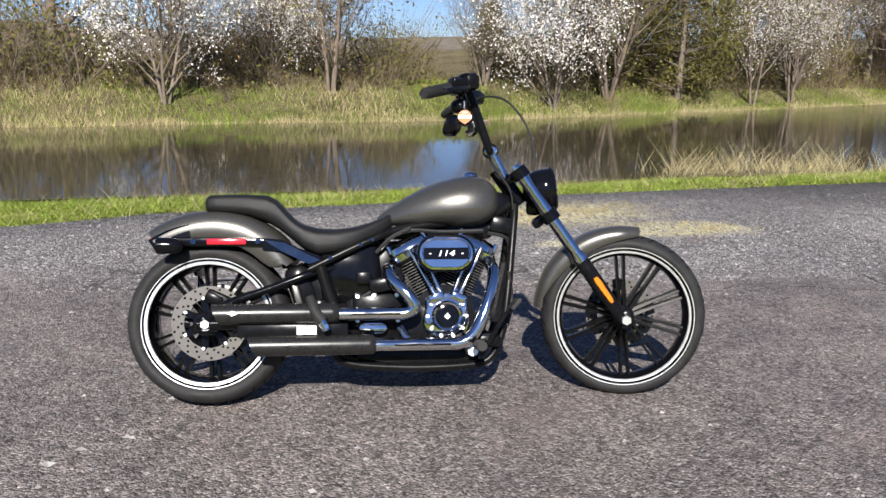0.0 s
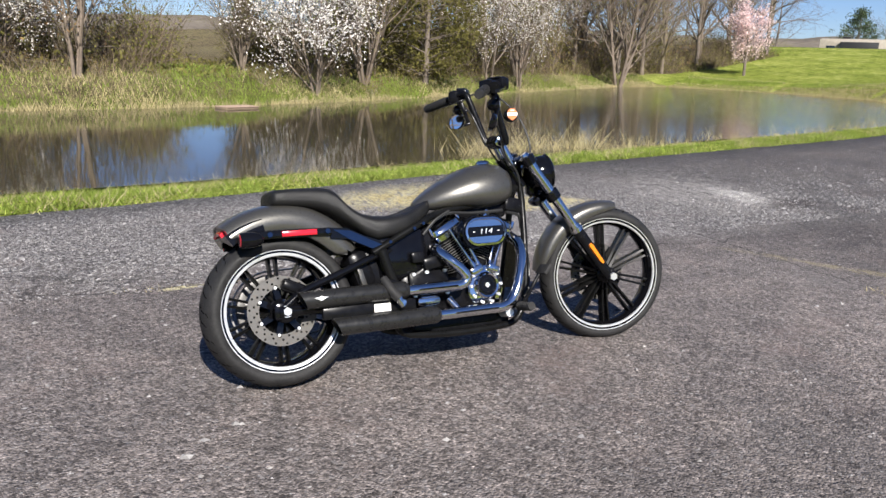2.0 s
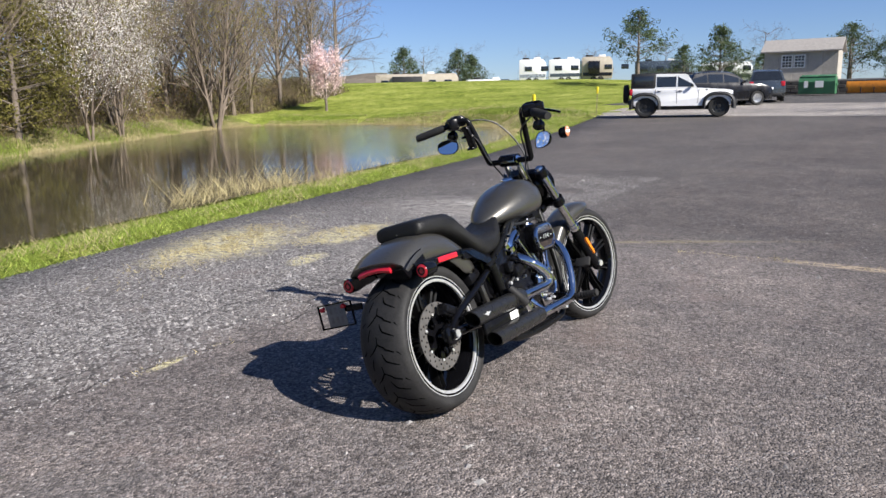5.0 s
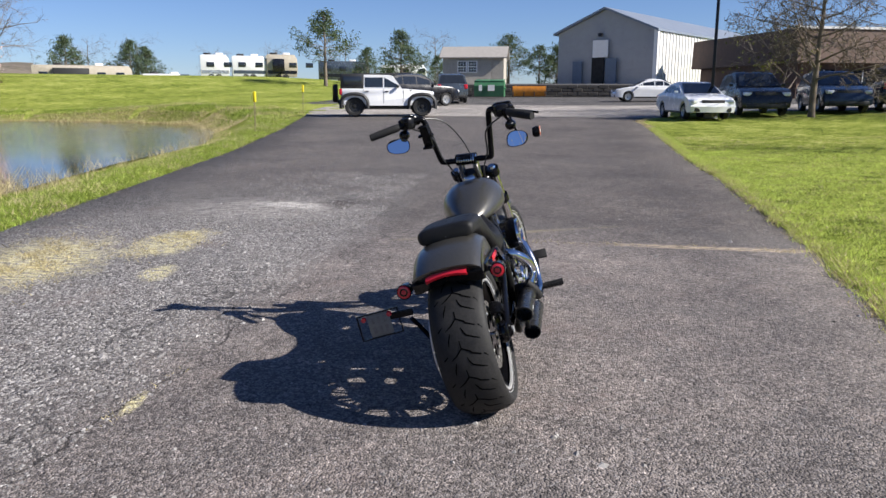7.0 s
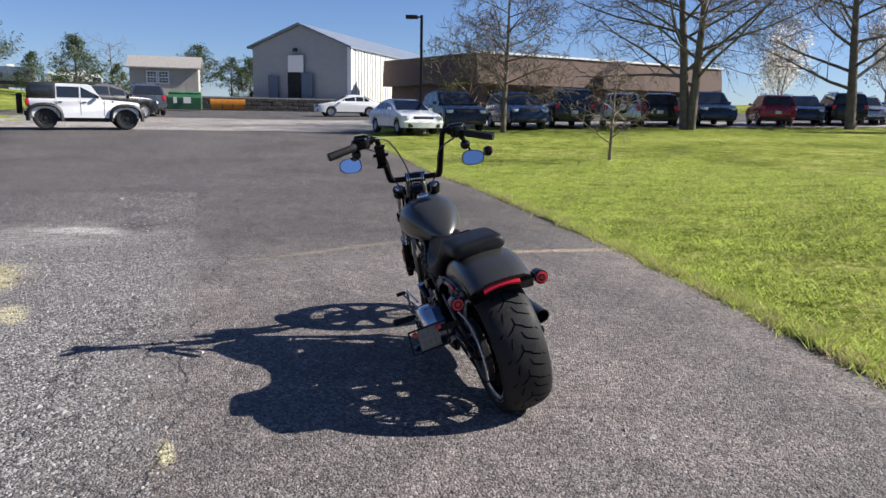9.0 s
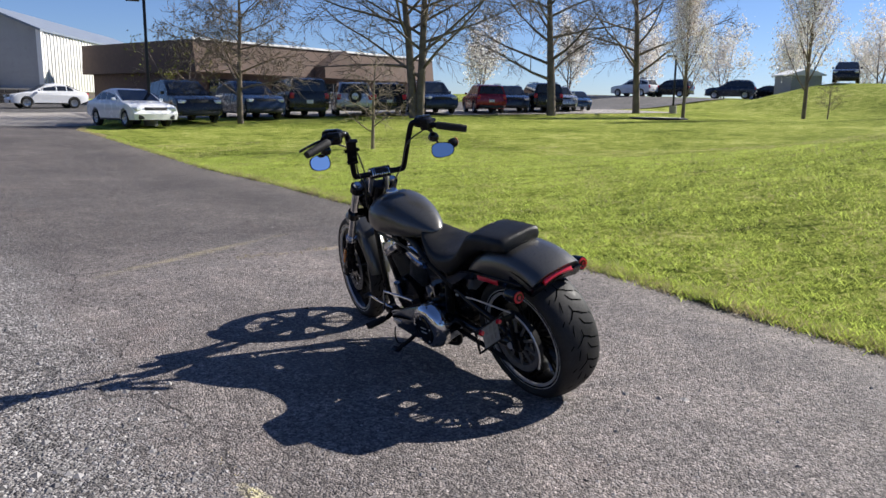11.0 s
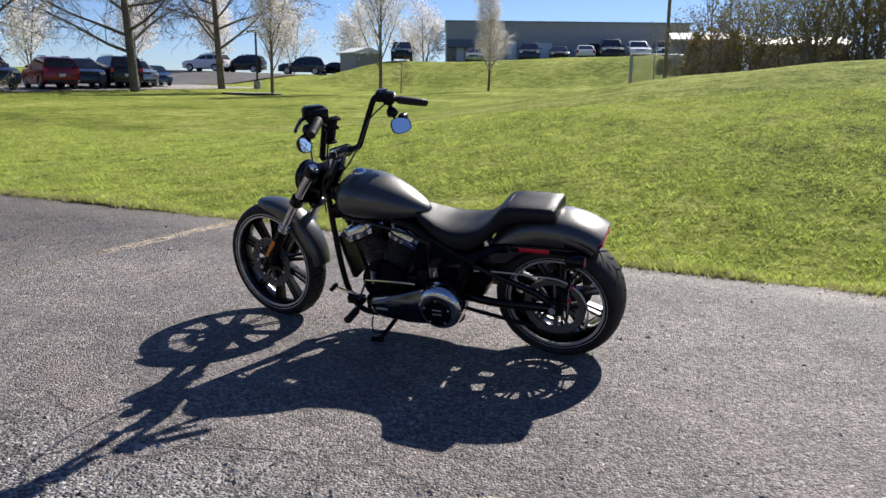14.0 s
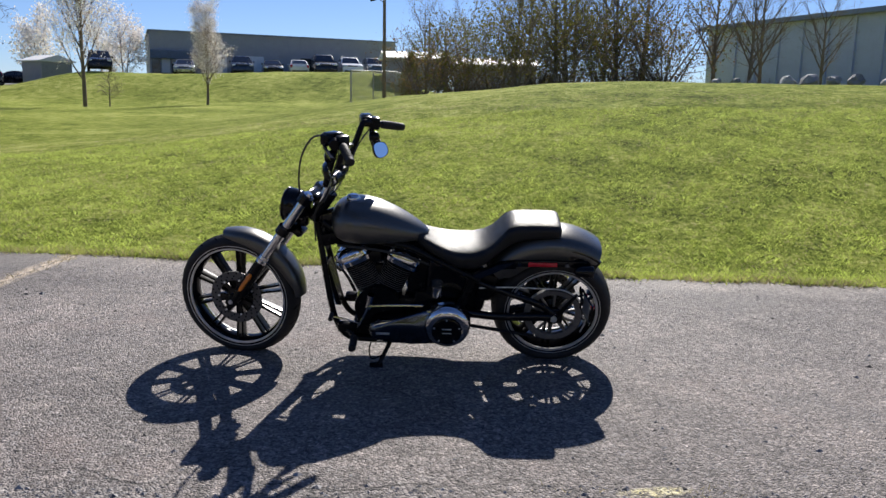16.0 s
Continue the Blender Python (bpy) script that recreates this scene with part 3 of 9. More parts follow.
def build_ground():
    far = np.cumsum(np.geomspace(2, 330, 18))
    xs = np.concatenate([-14 - far[::-1], np.arange(-14, 46, 0.4), np.arange(46, 130, 1.5), 130 + far])
    ys = np.concatenate([-84 - far[::-1], np.arange(-84, -14, 1.0), np.arange(-14, 46, 0.4), np.arange(46, 80, 1.5), 80 + far])
    X, Y = np.meshgrid(xs, ys, indexing="ij")
    Z = soil(X, Y)
    drive = (X < 31) & (Y > drive_right(X) + 0.05) & (Y < drive_left(X) + 0.10)
    Z = np.where(drive, lot_slope(X) - 0.06, Z)
    Z = np.where((X > 30.9) & (X < 66) & (Y > np.where(X > 43.6, -75, np.where(X > 36.8, -46, -4.2))) & (Y < 12.6), Z - 0.12, Z)
    n, m = X.shape
    v = np.stack([X, Y, Z], -1).reshape(-1, 3)
    i, j = np.meshgrid(np.arange(n - 1), np.arange(m - 1), indexing="ij")
    a = (i * m + j).ravel()
    f = np.stack([a, a + m, a + m + 1, a + 1], -1)
    g = from_arrays("ground", v.tolist(), f.tolist(), M_GRASS, smooth=True)
    return tagged(g, "mown spring lawn with yellow-green patches and slopes", "lawn", kind="structure")


build_ground()


def sheet(name, xs, lo, hi, n, lift, material, label, category, wobble=0.06):
    """A paved strip between two edges, with a ragged rim that dips into the soil."""
    v, f = [], []
    for k, x in enumerate(xs):
        a = lo(x) + wobble * (noise.noise(Vector((x * 1.3, 3.1, 0))) + 0.6 * noise.noise(Vector((x * 5, 9.1, 0))))
        b = hi(x) + wobble * (noise.noise(Vector((x * 1.3, 7.7, 2))) + 0.6 * noise.noise(Vector((x * 5, 1.1, 4))))
        col = np.concatenate([[a - 0.05], np.linspace(a, b, n), [b + 0.05]])
        z = np.full(n + 2, float(lot_slope(x))) if name == "drive" else land(np.full(n + 2, x), col)
        z = z + lift
        z[0] -= 0.06
        z[-1] -= 0.06
        v += [(x, float(y), float(h)) for y, h in zip(col, z)]
        if k:
            o, p = (k - 1) * (n + 2), k * (n + 2)
            f += [(o + i, p + i, p + i + 1, o + i + 1) for i in range(n + 1)]
    return tagged(from_arrays(name, v, f, material, smooth=True), label, category, kind="structure")


sheet("drive", np.arange(-40, 31.01, 0.12), drive_right, drive_left, 10, 0.0, M_ASPHALT,
      "worn grey asphalt drive with chippings, cracks and dry weeds", "asphalt drive")
sheet("parking_lot_row", np.arange(36.6, 44.1, 0.925), lambda x: -46.0, lambda x: -4.3, 60, 0.008, M_LOT, "pale asphalt under the row of parked cars", "parking lot", 0.1)
sheet("parking_lot", np.concatenate([np.arange(30.9, 36, 0.3), np.arange(36, 44.1, 1.0)]),
      lambda x: float(np.interp(x, [30.9, 33, 36, 44], [-3.4, -4.0, -4.4, -4.4])),
      lambda x: float(np.interp(x, [30.9, 36, 44], [12.4, 14, 15])), 60, 0.004, M_LOT, "pale sun-bleached asphalt of a parking lot", "parking lot", 0.1)
sheet("parking_lot_back", np.arange(44.0, 66.1, 1.0), lambda x: -74.0, lambda x: 18.0, 60, 0.006, M_LOT_DARK, "darker asphalt yard before the sheds", "parking lot", 0.1)
bm = bmesh.new()
bm.faces.new([bm.verts.new((x, y, WATER_Z)) for x, y in POND])
bmesh.ops.triangulate(bm, faces=bm.faces[:])
tagged(finish("pond_water", bm, M_WATER, smooth=0), "still brown pond that mirrors trees and sky", "pond", kind="structure")


# ---- the motorcycle ----
M_PAINT = mat("metallic_grey_paint", (0.099, 0.095, 0.086), 0.33, 0.65, 0.10, 240, coat=0.4)
M_DARK_CHROME = mat("smoked_chrome", (0.105, 0.125, 0.16), 0.12, 1.0, 0.06, 12)
M_CHROME = mat("chrome", (0.66, 0.66, 0.67), 0.07, 1.0, 0.03, 12, rough_var=0.3)
M_ALU = mat("machined_aluminium", (0.88, 0.88, 0.87), 0.42, 0.75, 0.06, 60)
M_STEEL = mat("brushed_steel", (0.15, 0.145, 0.14), 0.45, 0.4, 0.2, 60, spec=0.3)
M_DISC = mat("ground_disc_steel", (0.115, 0.110, 0.105), 0.55, 0.35, 0.15, 30, dirt=(0.15, 0.11, 0.075), dirt_amount=0.45, spec=0.3)
M_GLOSS = mat("gloss_black_enamel", (0.004, 0.004, 0.005), 0.10, 0.0, 0.2, 20, spec=0.30)
M_SATIN = mat("satin_black_metal", (0.006, 0.006, 0.007), 0.24, 0.0, 0.25, 30, spec=0.14)
M_MUFFLER = mat("matt_black_ceramic", (0.015, 0.0148, 0.0145), 0.30, 0.0, 0.15, 40, bump=0.012, spec=0.4)
M_RUBBER = mat("tyre_rubber", (0.024, 0.0235, 0.0235), 0.60, 0.0, 0.25, 14, bump=0.12, bump_scale=180, dirt=(0.048, 0.044, 0.041), dirt_amount=0.25, spec=0.18)
M_SPOKE = mat("black_spoke_paint", (0.006, 0.006, 0.006), 0.30, 0.0, 0.2, 20, spec=0.15)
M_LIP = mat("machined_rim_lip", (0.62, 0.62, 0.615), 0.34, 0.6, 0.05, 40)
# near-black without gloss: the shade inside tread cuts and drill holes
M_RECESS_SHADE = mat("tread_groove", (0.003, 0.003, 0.003), 1.0, 0.0, 0.2, 20, spec=0.0)
M_LEATHER = mat("black_vinyl", (0.012, 0.0118, 0.012), 0.46, 0.0, 0.15, 9, bump=0.22, bump_scale=420, spec=0.27)
M_RED = mat("red_lens", (0.52, 0.016, 0.030), 0.18, 0.0, 0.12, 60, coat=0.25)
M_ORANGE = mat("orange_reflector", (0.75, 0.20, 0.015), 0.18, 0.0, 0.08, 90, coat=0.6)
M_MIRROR = mat("mirror_glass", (0.92, 0.93, 0.95), 0.01, 1.0, 0.0, 5, rough_var=0)
M_LAMP = mat("headlamp_glass", (0.65, 0.68, 0.70), 0.06, 0.6, 0.1, 60)
M_CABLE = mat("black_cable", (0.018, 0.018, 0.018), 0.45, 0.0, 0.1, 40)
M_BADGE_ORANGE = mat("orange_badge", (0.75, 0.24, 0.10), 0.35, 0.0, 0.06, 60)
M_PLATE = mat("dull_plate", (0.15, 0.15, 0.143), 0.35, 0.0, 0.10, 30)
M_STICKER = mat("white_sticker", (0.80, 0.79, 0.76), 0.45, 0.0, 0.05, 30)

LEAN = 16.0
moto = thing("motorcycle", pose(0, -0.104, 0.004, -LEAN, 0, 1.6), "grey and black cruiser motorcycle leaning on its side stand", "motorcycle")
RAKE = radians(35)
HEAD = Vector((1.19, 0, 0.93))
AXIS = Vector((-math.sin(RAKE), 0, math.cos(RAKE)))
STEER = Matrix.Translation(HEAD) @ Matrix.Rotation(radians(-13), 4, AXIS) @ Matrix.Translation(-HEAD)


def bike_part(name, bm, material, parent=None, label="", steer=False, smooth=35.0):
    if steer:
        bm.transform(STEER)
    return part(name, bm, material, parent or moto, label, smooth)


def mirrored(pts):
    return pts + [(r, -h) for r, h in pts[-2::-1]]


def wheel(x, R, profile, bead, half, lip, rotor_side, steer, hub_r):
    c = pose(x, 0, R - (0.011 if steer else 0.0), 90, 0, 0)
    bm = bmesh.new()
    lathe(bm, [(bead - 0.004, profile[0][1])] + mirrored(profile) + [(bead - 0.004, -profile[0][1])], c, 96)
    tyre = bike_part("tyre", bm, M_RUBBER, None, "black rubber tyre with dusty tread", steer, 60)
    bm = bmesh.new()
    w = half
    lathe(bm, [(bead + 0.004, -w), (bead - 0.014, -w), (bead - 0.020, -w + 0.012), (bead - 0.035, -w * 0.55), (bead - 0.042, 0), (bead - 0.035, w * 0.55),
               (bead - 0.020, w - 0.012), (bead - 0.014, w), (bead + 0.004, w), (bead + 0.002, w - 0.012), (bead - 0.02, 0), (bead + 0.002, -w + 0.012)], c, 80, True)
    rim = bike_part("rim", bm, M_GLOSS, None, "gloss black wheel rim", steer)
    for s in (-1, 1):
        bm = bmesh.new()
        z = s * (w + 0.0015)
        lathe(bm, [(bead + 0.006, z), (bead - lip, z - s * 0.004), (bead - lip - 0.002, z - s * 0.012), (bead + 0.004, z - s * 0.008)], c, 80, True)
        bike_part("rim_lip", bm, M_LIP, rim, "bright machined rim lip", steer)
    r1 = bead - 0.030
    for k in range(10):
        a = radians(93 + 36 * k)
        bm = bmesh.new()
        for s in (-1, 1):
            side = 0.013 * s
            p = []
            for rr, ww, t in ((hub_r * 0.8, 0.0085, 0.030), (r1 * 0.6, 0.0055, 0.019), (r1, 0.0062, 0.022)):
                cx = Vector((math.cos(a), math.sin(a), 0)) * rr + Vector((-math.sin(a), math.cos(a), 0)) * side * (0.7 + 0.55 * rr / r1)
                t1 = Vector((-math.sin(a), math.cos(a), 0)) * ww
                zz = Vector((0, 0, t))
                p.append([c @ (cx + t1 - zz), c @ (cx + t1 * 0.6 - zz * 1.2), c @ (cx - t1 - zz), c @ (cx - t1 + zz), c @ (cx - t1 * 0.6 + zz * 1.2), c @ (cx + t1 + zz)])
            loft(bm, p)
        bike_part("spoke", bm, M_SPOKE, None, "pair of gloss black spokes", steer)
    bm = bmesh.new()
    lathe(bm, [(0.0, -0.075), (0.022, -0.075), (0.026, -0.06), (hub_r, -0.045), (hub_r, 0.045), (0.026, 0.06), (0.022, 0.075), (0, 0.075)], c, 28)
    bike_part("hub", bm, M_SATIN, None, "", steer)
    for s in rotor_side:
        bm = bmesh.new()
        m = c @ Matrix.Translation((0, 0, s * (w * 0.5 + 0.028)))
        inner, outer, n = 0.098, 0.148, 54
        lathe(bm, [(inner, -0.0025), (outer, -0.0025), (outer, 0.0025), (inner, 0.0025)], m, 64, True)
        rotor = bike_part("brake_disc", bm, M_DISC, None, "drilled steel brake disc", steer)
        # black plugs through the disc paint the shade of its holes
        bm = bmesh.new()
        for k in range(n):
            a, rr = 2 * math.pi * k / n, (0.107, 0.121, 0.138)[k % 3]
            q = m @ Vector((rr * math.cos(a), rr * math.sin(a), 0))
            d = c.to_3x3() @ Vector((0, 0, 0.0032))
            cyl(bm, q - d, q + d, 0.0048, seg=8)
        tagged(bike_part("drill_hole", bm, M_RECESS_SHADE, rotor, "", steer), kind="stuff")
        bm = bmesh.new()
        star = []
        for k in range(7):
            for da, rr in ((-14, 0.052), (-8, 0.096), (-5, 0.106), (5, 0.106), (8, 0.096), (14, 0.052)):
                star.append((rr * math.cos(radians(360 / 7 * k + da)), rr * math.sin(radians(360 / 7 * k + da))))
        prism(bm, star, 0.007, m @ Matrix.Translation((0, 0, -0.0035)))
        bike_part("disc_carrier", bm, M_GLOSS, rotor, "black star-shaped carrier", steer)
        for k in range(7):
            a = radians(360 / 7 * k)
            q = m @ Vector((0.102 * math.cos(a), 0.102 * math.sin(a), 0))
            d = c.to_3x3() @ Vector((0, 0, 0.006))
            bm = bmesh.new()
            cyl(bm, q - d, q + d, 0.0065, seg=10)
            bike_part("disc_bolt", bm, M_ALU, rotor, "", steer)
    return tyre


REAR_TYRE = [(0.250, 0.100), (0.262, 0.110), (0.274, 0.1165), (0.285, 0.1175), (0.295, 0.113), (0.306, 0.100), (0.316, 0.076), (0.3225, 0.040), (0.325, 0.0)]
FRONT_TYRE = [(0.284, 0.053), (0.294, 0.060), (0.304, 0.0635), (0.314, 0.062), (0.324, 0.055), (0.334, 0.040), (0.342, 0.020), (0.345, 0.0)]
rear_tyre = wheel(0.0, 0.325, REAR_TYRE, 0.260, 0.106, 0.026, (1,), False, 0.052)
front_tyre = wheel(1.708, 0.345, FRONT_TYRE, 0.293, 0.058, 0.023, (-1,), True, 0.046)


def tread(tyre, x, R, profile, n, steer, reach):
    """Y-shaped and slanting zigzag tread cuts, their shade painted as near-black raised strips."""
    hh = [h for _, h in profile][::-1]
    rr = [r for r, _ in profile][::-1]
    c = pose(x, 0, R - (0.011 if steer else 0.0), 90, 0, 0)
    bm = bmesh.new()
    pitch = 2 * math.pi / n
    cuts = (((-0.02, -0.26, 0.6), (0.0, 0.0, 1.0), (0.30, 0.13, 1.1), (0.36, 0.20, 1.1), (0.70, 0.31, 0.8)), ((0.80, 0.30, 0.7), (0.97, 0.44, 0.6)),
            ((0.0, 0.0, 0.9), (-0.24, 0.22, 0.9), (-0.48, 0.36, 0.4)), ((0.14, 0.32, 0.5), (0.22, 0.50, 1.0), (0.30, 0.60, 1.1), (0.62, 0.72, 0.9), (0.80, 0.78, 0.4)),
            ((-0.32, 0.46, 0.5), (-0.42, 0.70, 0.9), (-0.46, 0.88, 0.4)), ((-0.60, 0.20, 0.6), (-0.78, 0.34, 0.9), (-0.98, 0.44, 0.6)))
    for k in range(n):
        for cut in cuts:
            rows = []
            for i, (u, da, wd) in enumerate(cut):
                (u0, d0, _), (u1, d1, _) = cut[max(i - 1, 0)], cut[min(i + 1, len(cut) - 1)]
                tx, ty = (u1 - u0) * reach, (d1 - d0) * pitch * R
                ln = math.hypot(tx, ty)
                wd *= 0.0031
                row = []
                for e in (-1, 1):
                    h = u * reach - e * wd * ty / ln
                    ang = (k + da) * pitch + e * wd * tx / ln / R
                    r = float(np.interp(abs(h), hh, rr)) + 0.0012
                    row.append(bm.verts.new(c @ Vector((r * math.cos(ang), r * math.sin(ang), h))))
                rows.append(row)
            for A, B in zip(rows, rows[1:]):
                bm.faces.new((A[0], A[1], B[1], B[0]))
    bike_part("tread_groove", bm, M_RECESS_SHADE, tyre, "", steer, 0)


tread(rear_tyre, 0.0, 0.325, REAR_TYRE, 17, False, 0.104)
tread(front_tyre, 1.708, 0.345, FRONT_TYRE, 22, True, 0.050)

# rear axle, caliper, pulley and belt
bm = bmesh.new()
cyl(bm, (0, -0.160, 0.325), (0, 0.160, 0.325), 0.010, seg=16)
rear_axle = bike_part("rear_axle", bm, M_CHROME)
for s in (-1, 1):
    bm = bmesh.new()
    cyl(bm, (0, s * 0.160, 0.325), (0, s * 0.178, 0.325), 0.018, seg=6)
    cyl(bm, (0, s * 0.152, 0.325), (0, s * 0.164, 0.325), 0.025, seg=18)
    bike_part("axle_nut", bm, M_LIP, rear_axle, "chrome axle nut")
    bm = bmesh.new()
    lathe(bm, [(0.0, 0.0), (0.046, 0.0), (0.050, 0.010), (0.046, 0.026), (0.034, 0.034), (0.0, 0.034)], pose(0, s * 0.120, 0.325, -90 * s, 0, 0), 28)
    bike_part("axle_carrier", bm, M_GLOSS, rear_axle, "gloss black axle carrier")
bm = bmesh.new()
lathe(bm, [(0.122, 0.110), (0.150, 0.106), (0.154, 0.108), (0.154, 0.134), (0.146, 0.136), (0.122, 0.130)], pose(0, 0, 0.325, -90, 0, 0), 64, True)
pulley = bike_part("belt_pulley", bm, M_STEEL, None, "black rear drive pulley")
for k in range(10):
    a = radians(36 * k + 20)
    bm = bmesh.new()
    box(bm, (0.085 * math.cos(a), 0.122, 0.325 + 0.085 * math.sin(a)), (0.085, 0.014, 0.012), (0, -math.degrees(a), 0), 0.003)
    bike_part("pulley_web", bm, M_STEEL, pulley)
bm = bmesh.new()
pts = [(0.155 * math.cos(radians(a)), 0.155 * math.sin(radians(a)) + 0.325) for a in range(80, 281, 10)] + [(0.55, 0.26), (0.59, 0.30), (0.59, 0.36), (0.55, 0.40)]
lp = [[Vector((px, y, pz)) for px, pz in pts] for y in (0.108, 0.136)]
lp2 = [[Vector((px * 0.985, y, 0.325 + (pz - 0.325) * 0.965)) for px, pz in pts] for y in (0.136, 0.108)]
loft(bm, [list(q) for q in zip(lp[0], lp[1], lp2[0], lp2[1])], caps=True)
bike_part("drive_belt", bm, M_RUBBER, None, "black toothed drive belt")
bm = bmesh.new()
tube(bm, [(0.40, 0.150, 0.492), (0.25, 0.150, 0.500), (0.08, 0.150, 0.496), (-0.03, 0.150, 0.490), (-0.11, 0.150, 0.450), (-0.158, 0.150, 0.385), (-0.172, 0.150, 0.31), (-0.150, 0.150, 0.235)], 0.0042, 8, 5)
bike_part("belt_guard", bm, M_LIP, None, "bright edged belt guard")
bm = bmesh.new()
box(bm, (0.05, -0.120, 0.415), (0.12, 0.05, 0.055), (0, 25, 0), 0.012)
box(bm, (0.03, -0.138, 0.425), (0.07, 0.03, 0.035), (0, 25, 0), 0.008)
bike_part("rear_caliper", bm, M_SATIN)

# swingarm and frame
for s in (-1, 1):
    bm = bmesh.new()
    tube(bm, [(-0.03, s * 0.150, 0.325), (0.10, s * 0.150, 0.325), (0.30, s * 0.145, 0.318), (0.52, s * 0.12, 0.33)], [0.026, 0.024, 0.022, 0.024], 12, 4)
    tube(bm, [(0.0, s * 0.150, 0.345), (0.09, s * 0.150, 0.405), (0.25, s * 0.148, 0.462), (0.40, s * 0.140, 0.518), (0.50, s * 0.11, 0.545)], [0.020, 0.018, 0.016, 0.016, 0.018], 12, 4)
    box(bm, (0.0, s * 0.150, 0.328), (0.10, 0.020, 0.075), None, 0.012)
    bike_part("swingarm", bm, M_GLOSS, None, "gloss black swingarm tubes")
    bm = bmesh.new()
    tube(bm, [(0.40, s * 0.150, 0.535), (0.50, s * 0.150, 0.585), (0.64, s * 0.140, 0.650), (0.78, s * 0.10, 0.700), (1.10, s * 0.06, 0.745), (1.22, s * 0.03, 0.80)], [0.018, 0.016, 0.015, 0.017, 0.018, 0.022], 12, 4)
    tube(bm, [(0.44, s * 0.15, 0.545), (0.465, s * 0.150, 0.46), (0.50, s * 0.14, 0.36), (0.51, s * 0.13, 0.27)], [0.024, 0.022, 0.024, 0.022], 12, 4)
    tube(bm, [(1.245, s * 0.035, 0.80), (1.232, s * 0.060, 0.70), (1.195, s * 0.105, 0.42), (1.165, s * 0.115, 0.26), (1.11, s * 0.118, 0.165), (1.00, s * 0.12, 0.142), (0.75, s * 0.12, 0.14), (0.52, s * 0.125, 0.17), (0.50, s * 0.13, 0.27)],
         0.0165, 12, 5)
    bike_part("frame_tube", bm, M_SPOKE, None, "gloss black tubular frame")
    for q in ((0.48, 0.578), (0.60, 0.630), (0.645, 0.650)):
        bm = bmesh.new()
        cyl(bm, (q[0], s * 0.150, q[1]), (q[0], s * 0.170, q[1]), 0.0075, seg=10)
        bike_part("frame_bolt", bm, M_DARK_CHROME)
bm = bmesh.new()
cyl(bm, HEAD + AXIS * 0.03, HEAD - AXIS * 0.15, 0.035, seg=20)
box(bm, (1.17, 0, 0.80), (0.12, 0.07, 0.12), (0, 20, 0), 0.02)
bike_part("steering_head", bm, M_GLOSS)
bm = bmesh.new()
box(bm, (0.555, 0, 0.52), (0.25, 0.25, 0.24), (0, -6, 0), 0.035, 3)
bike_part("oil_tank", bm, M_GLOSS, None, "gloss black oil tank cover")
for s in (-1, 1):
    bm = bmesh.new()
    prism(bm, [(0.43, 0.585), (0.62, 0.60), (0.655, 0.555), (0.645, 0.455), (0.50, 0.445), (0.455, 0.475)], 0.02, Matrix.Translation((0, s * 0.128 + (0.02 if s < 0 else 0), 0)) @ Matrix.Rotation(radians(90), 4, "X"), 0.008)
    bike_part("side_cover", bm, M_GLOSS)
# inner fender made a solid block, to close light gaps in the ground shadow
bm = bmesh.new()
box(bm, (0.36, 0, 0.47), (0.10, 0.23, 0.17), (0, -18, 0), 0.03)
bike_part("inner_fender", bm, M_SATIN)
bm = bmesh.new()
prism(bm, [(0.325, 0.475), (0.350, 0.470), (0.375, 0.378), (0.350, 0.375)], 0.02, Matrix.Translation((0, -0.118, 0)) @ Matrix.Rotation(radians(90), 4, "X"), 0.004)
bike_part("fender_bracket", bm, M_PAINT, None, "grey fender bracket")
# box added to fill the silhouette, so that no light falls through
bm = bmesh.new()
box(bm, (0.47, 0, 0.45), (0.24, 0.20, 0.26), (0, -10, 0), 0.03)
bike_part("shock_housing", bm, M_SATIN)
# plain box added to fill the dark space under the engine
bm = bmesh.new()
box(bm, (0.83, 0, 0.185), (0.50, 0.22, 0.095), None, 0.02)
bike_part("oil_pan", bm, M_SATIN)
bm = bmesh.new()
box(bm, (0.92, 0, 0.695), (0.46, 0.10, 0.07), None, 0.02)
bike_part("tank_tunnel", bm, M_SATIN)

# rear fender, struts, lamps
FC = Vector((0.0, 0, 0.325))
bm = bmesh.new()
loops = []
for k in range(27):
    u = k / 26
    a = radians(122 - 86 * u)
    R = float(np.interp(u, [0, 0.3, 0.6, 0.85, 1], [0.418, 0.428, 0.436, 0.430, 0.410]))
    drop = float(np.interp(u, [0, 0.08, 0.3, 0.6, 0.85, 0.94, 1.0], [0.045, 0.075, 0.095, 0.105, 0.105, 0.085, 0.03]))
    hw = float(np.interp(u, [0, 0.5, 1], [0.148, 0.146, 0.138]))
    d = Vector((math.cos(a), 0, math.sin(a)))
    outer = [(-hw, -drop), (-hw * 1.005, -0.045), (-hw * 0.95, -0.012), (-hw * 0.75, 0.010), (-hw * 0.4, 0.021), (0, 0.024),
             (hw * 0.4, 0.021), (hw * 0.75, 0.010), (hw * 0.95, -0.012), (hw * 1.005, -0.045), (hw, -drop)]
    inner = [(y * 0.955, q - 0.006) for y, q in outer[::-1]]
    loops.append([FC + d * (R + q) + Vector((0, y, 0)) for y, q in outer + inner])
loft(bm, loops)
fender = bike_part("rear_fender", bm, M_PAINT, None, "metallic grey bobbed rear fender", smooth=50)
bm = bmesh.new()
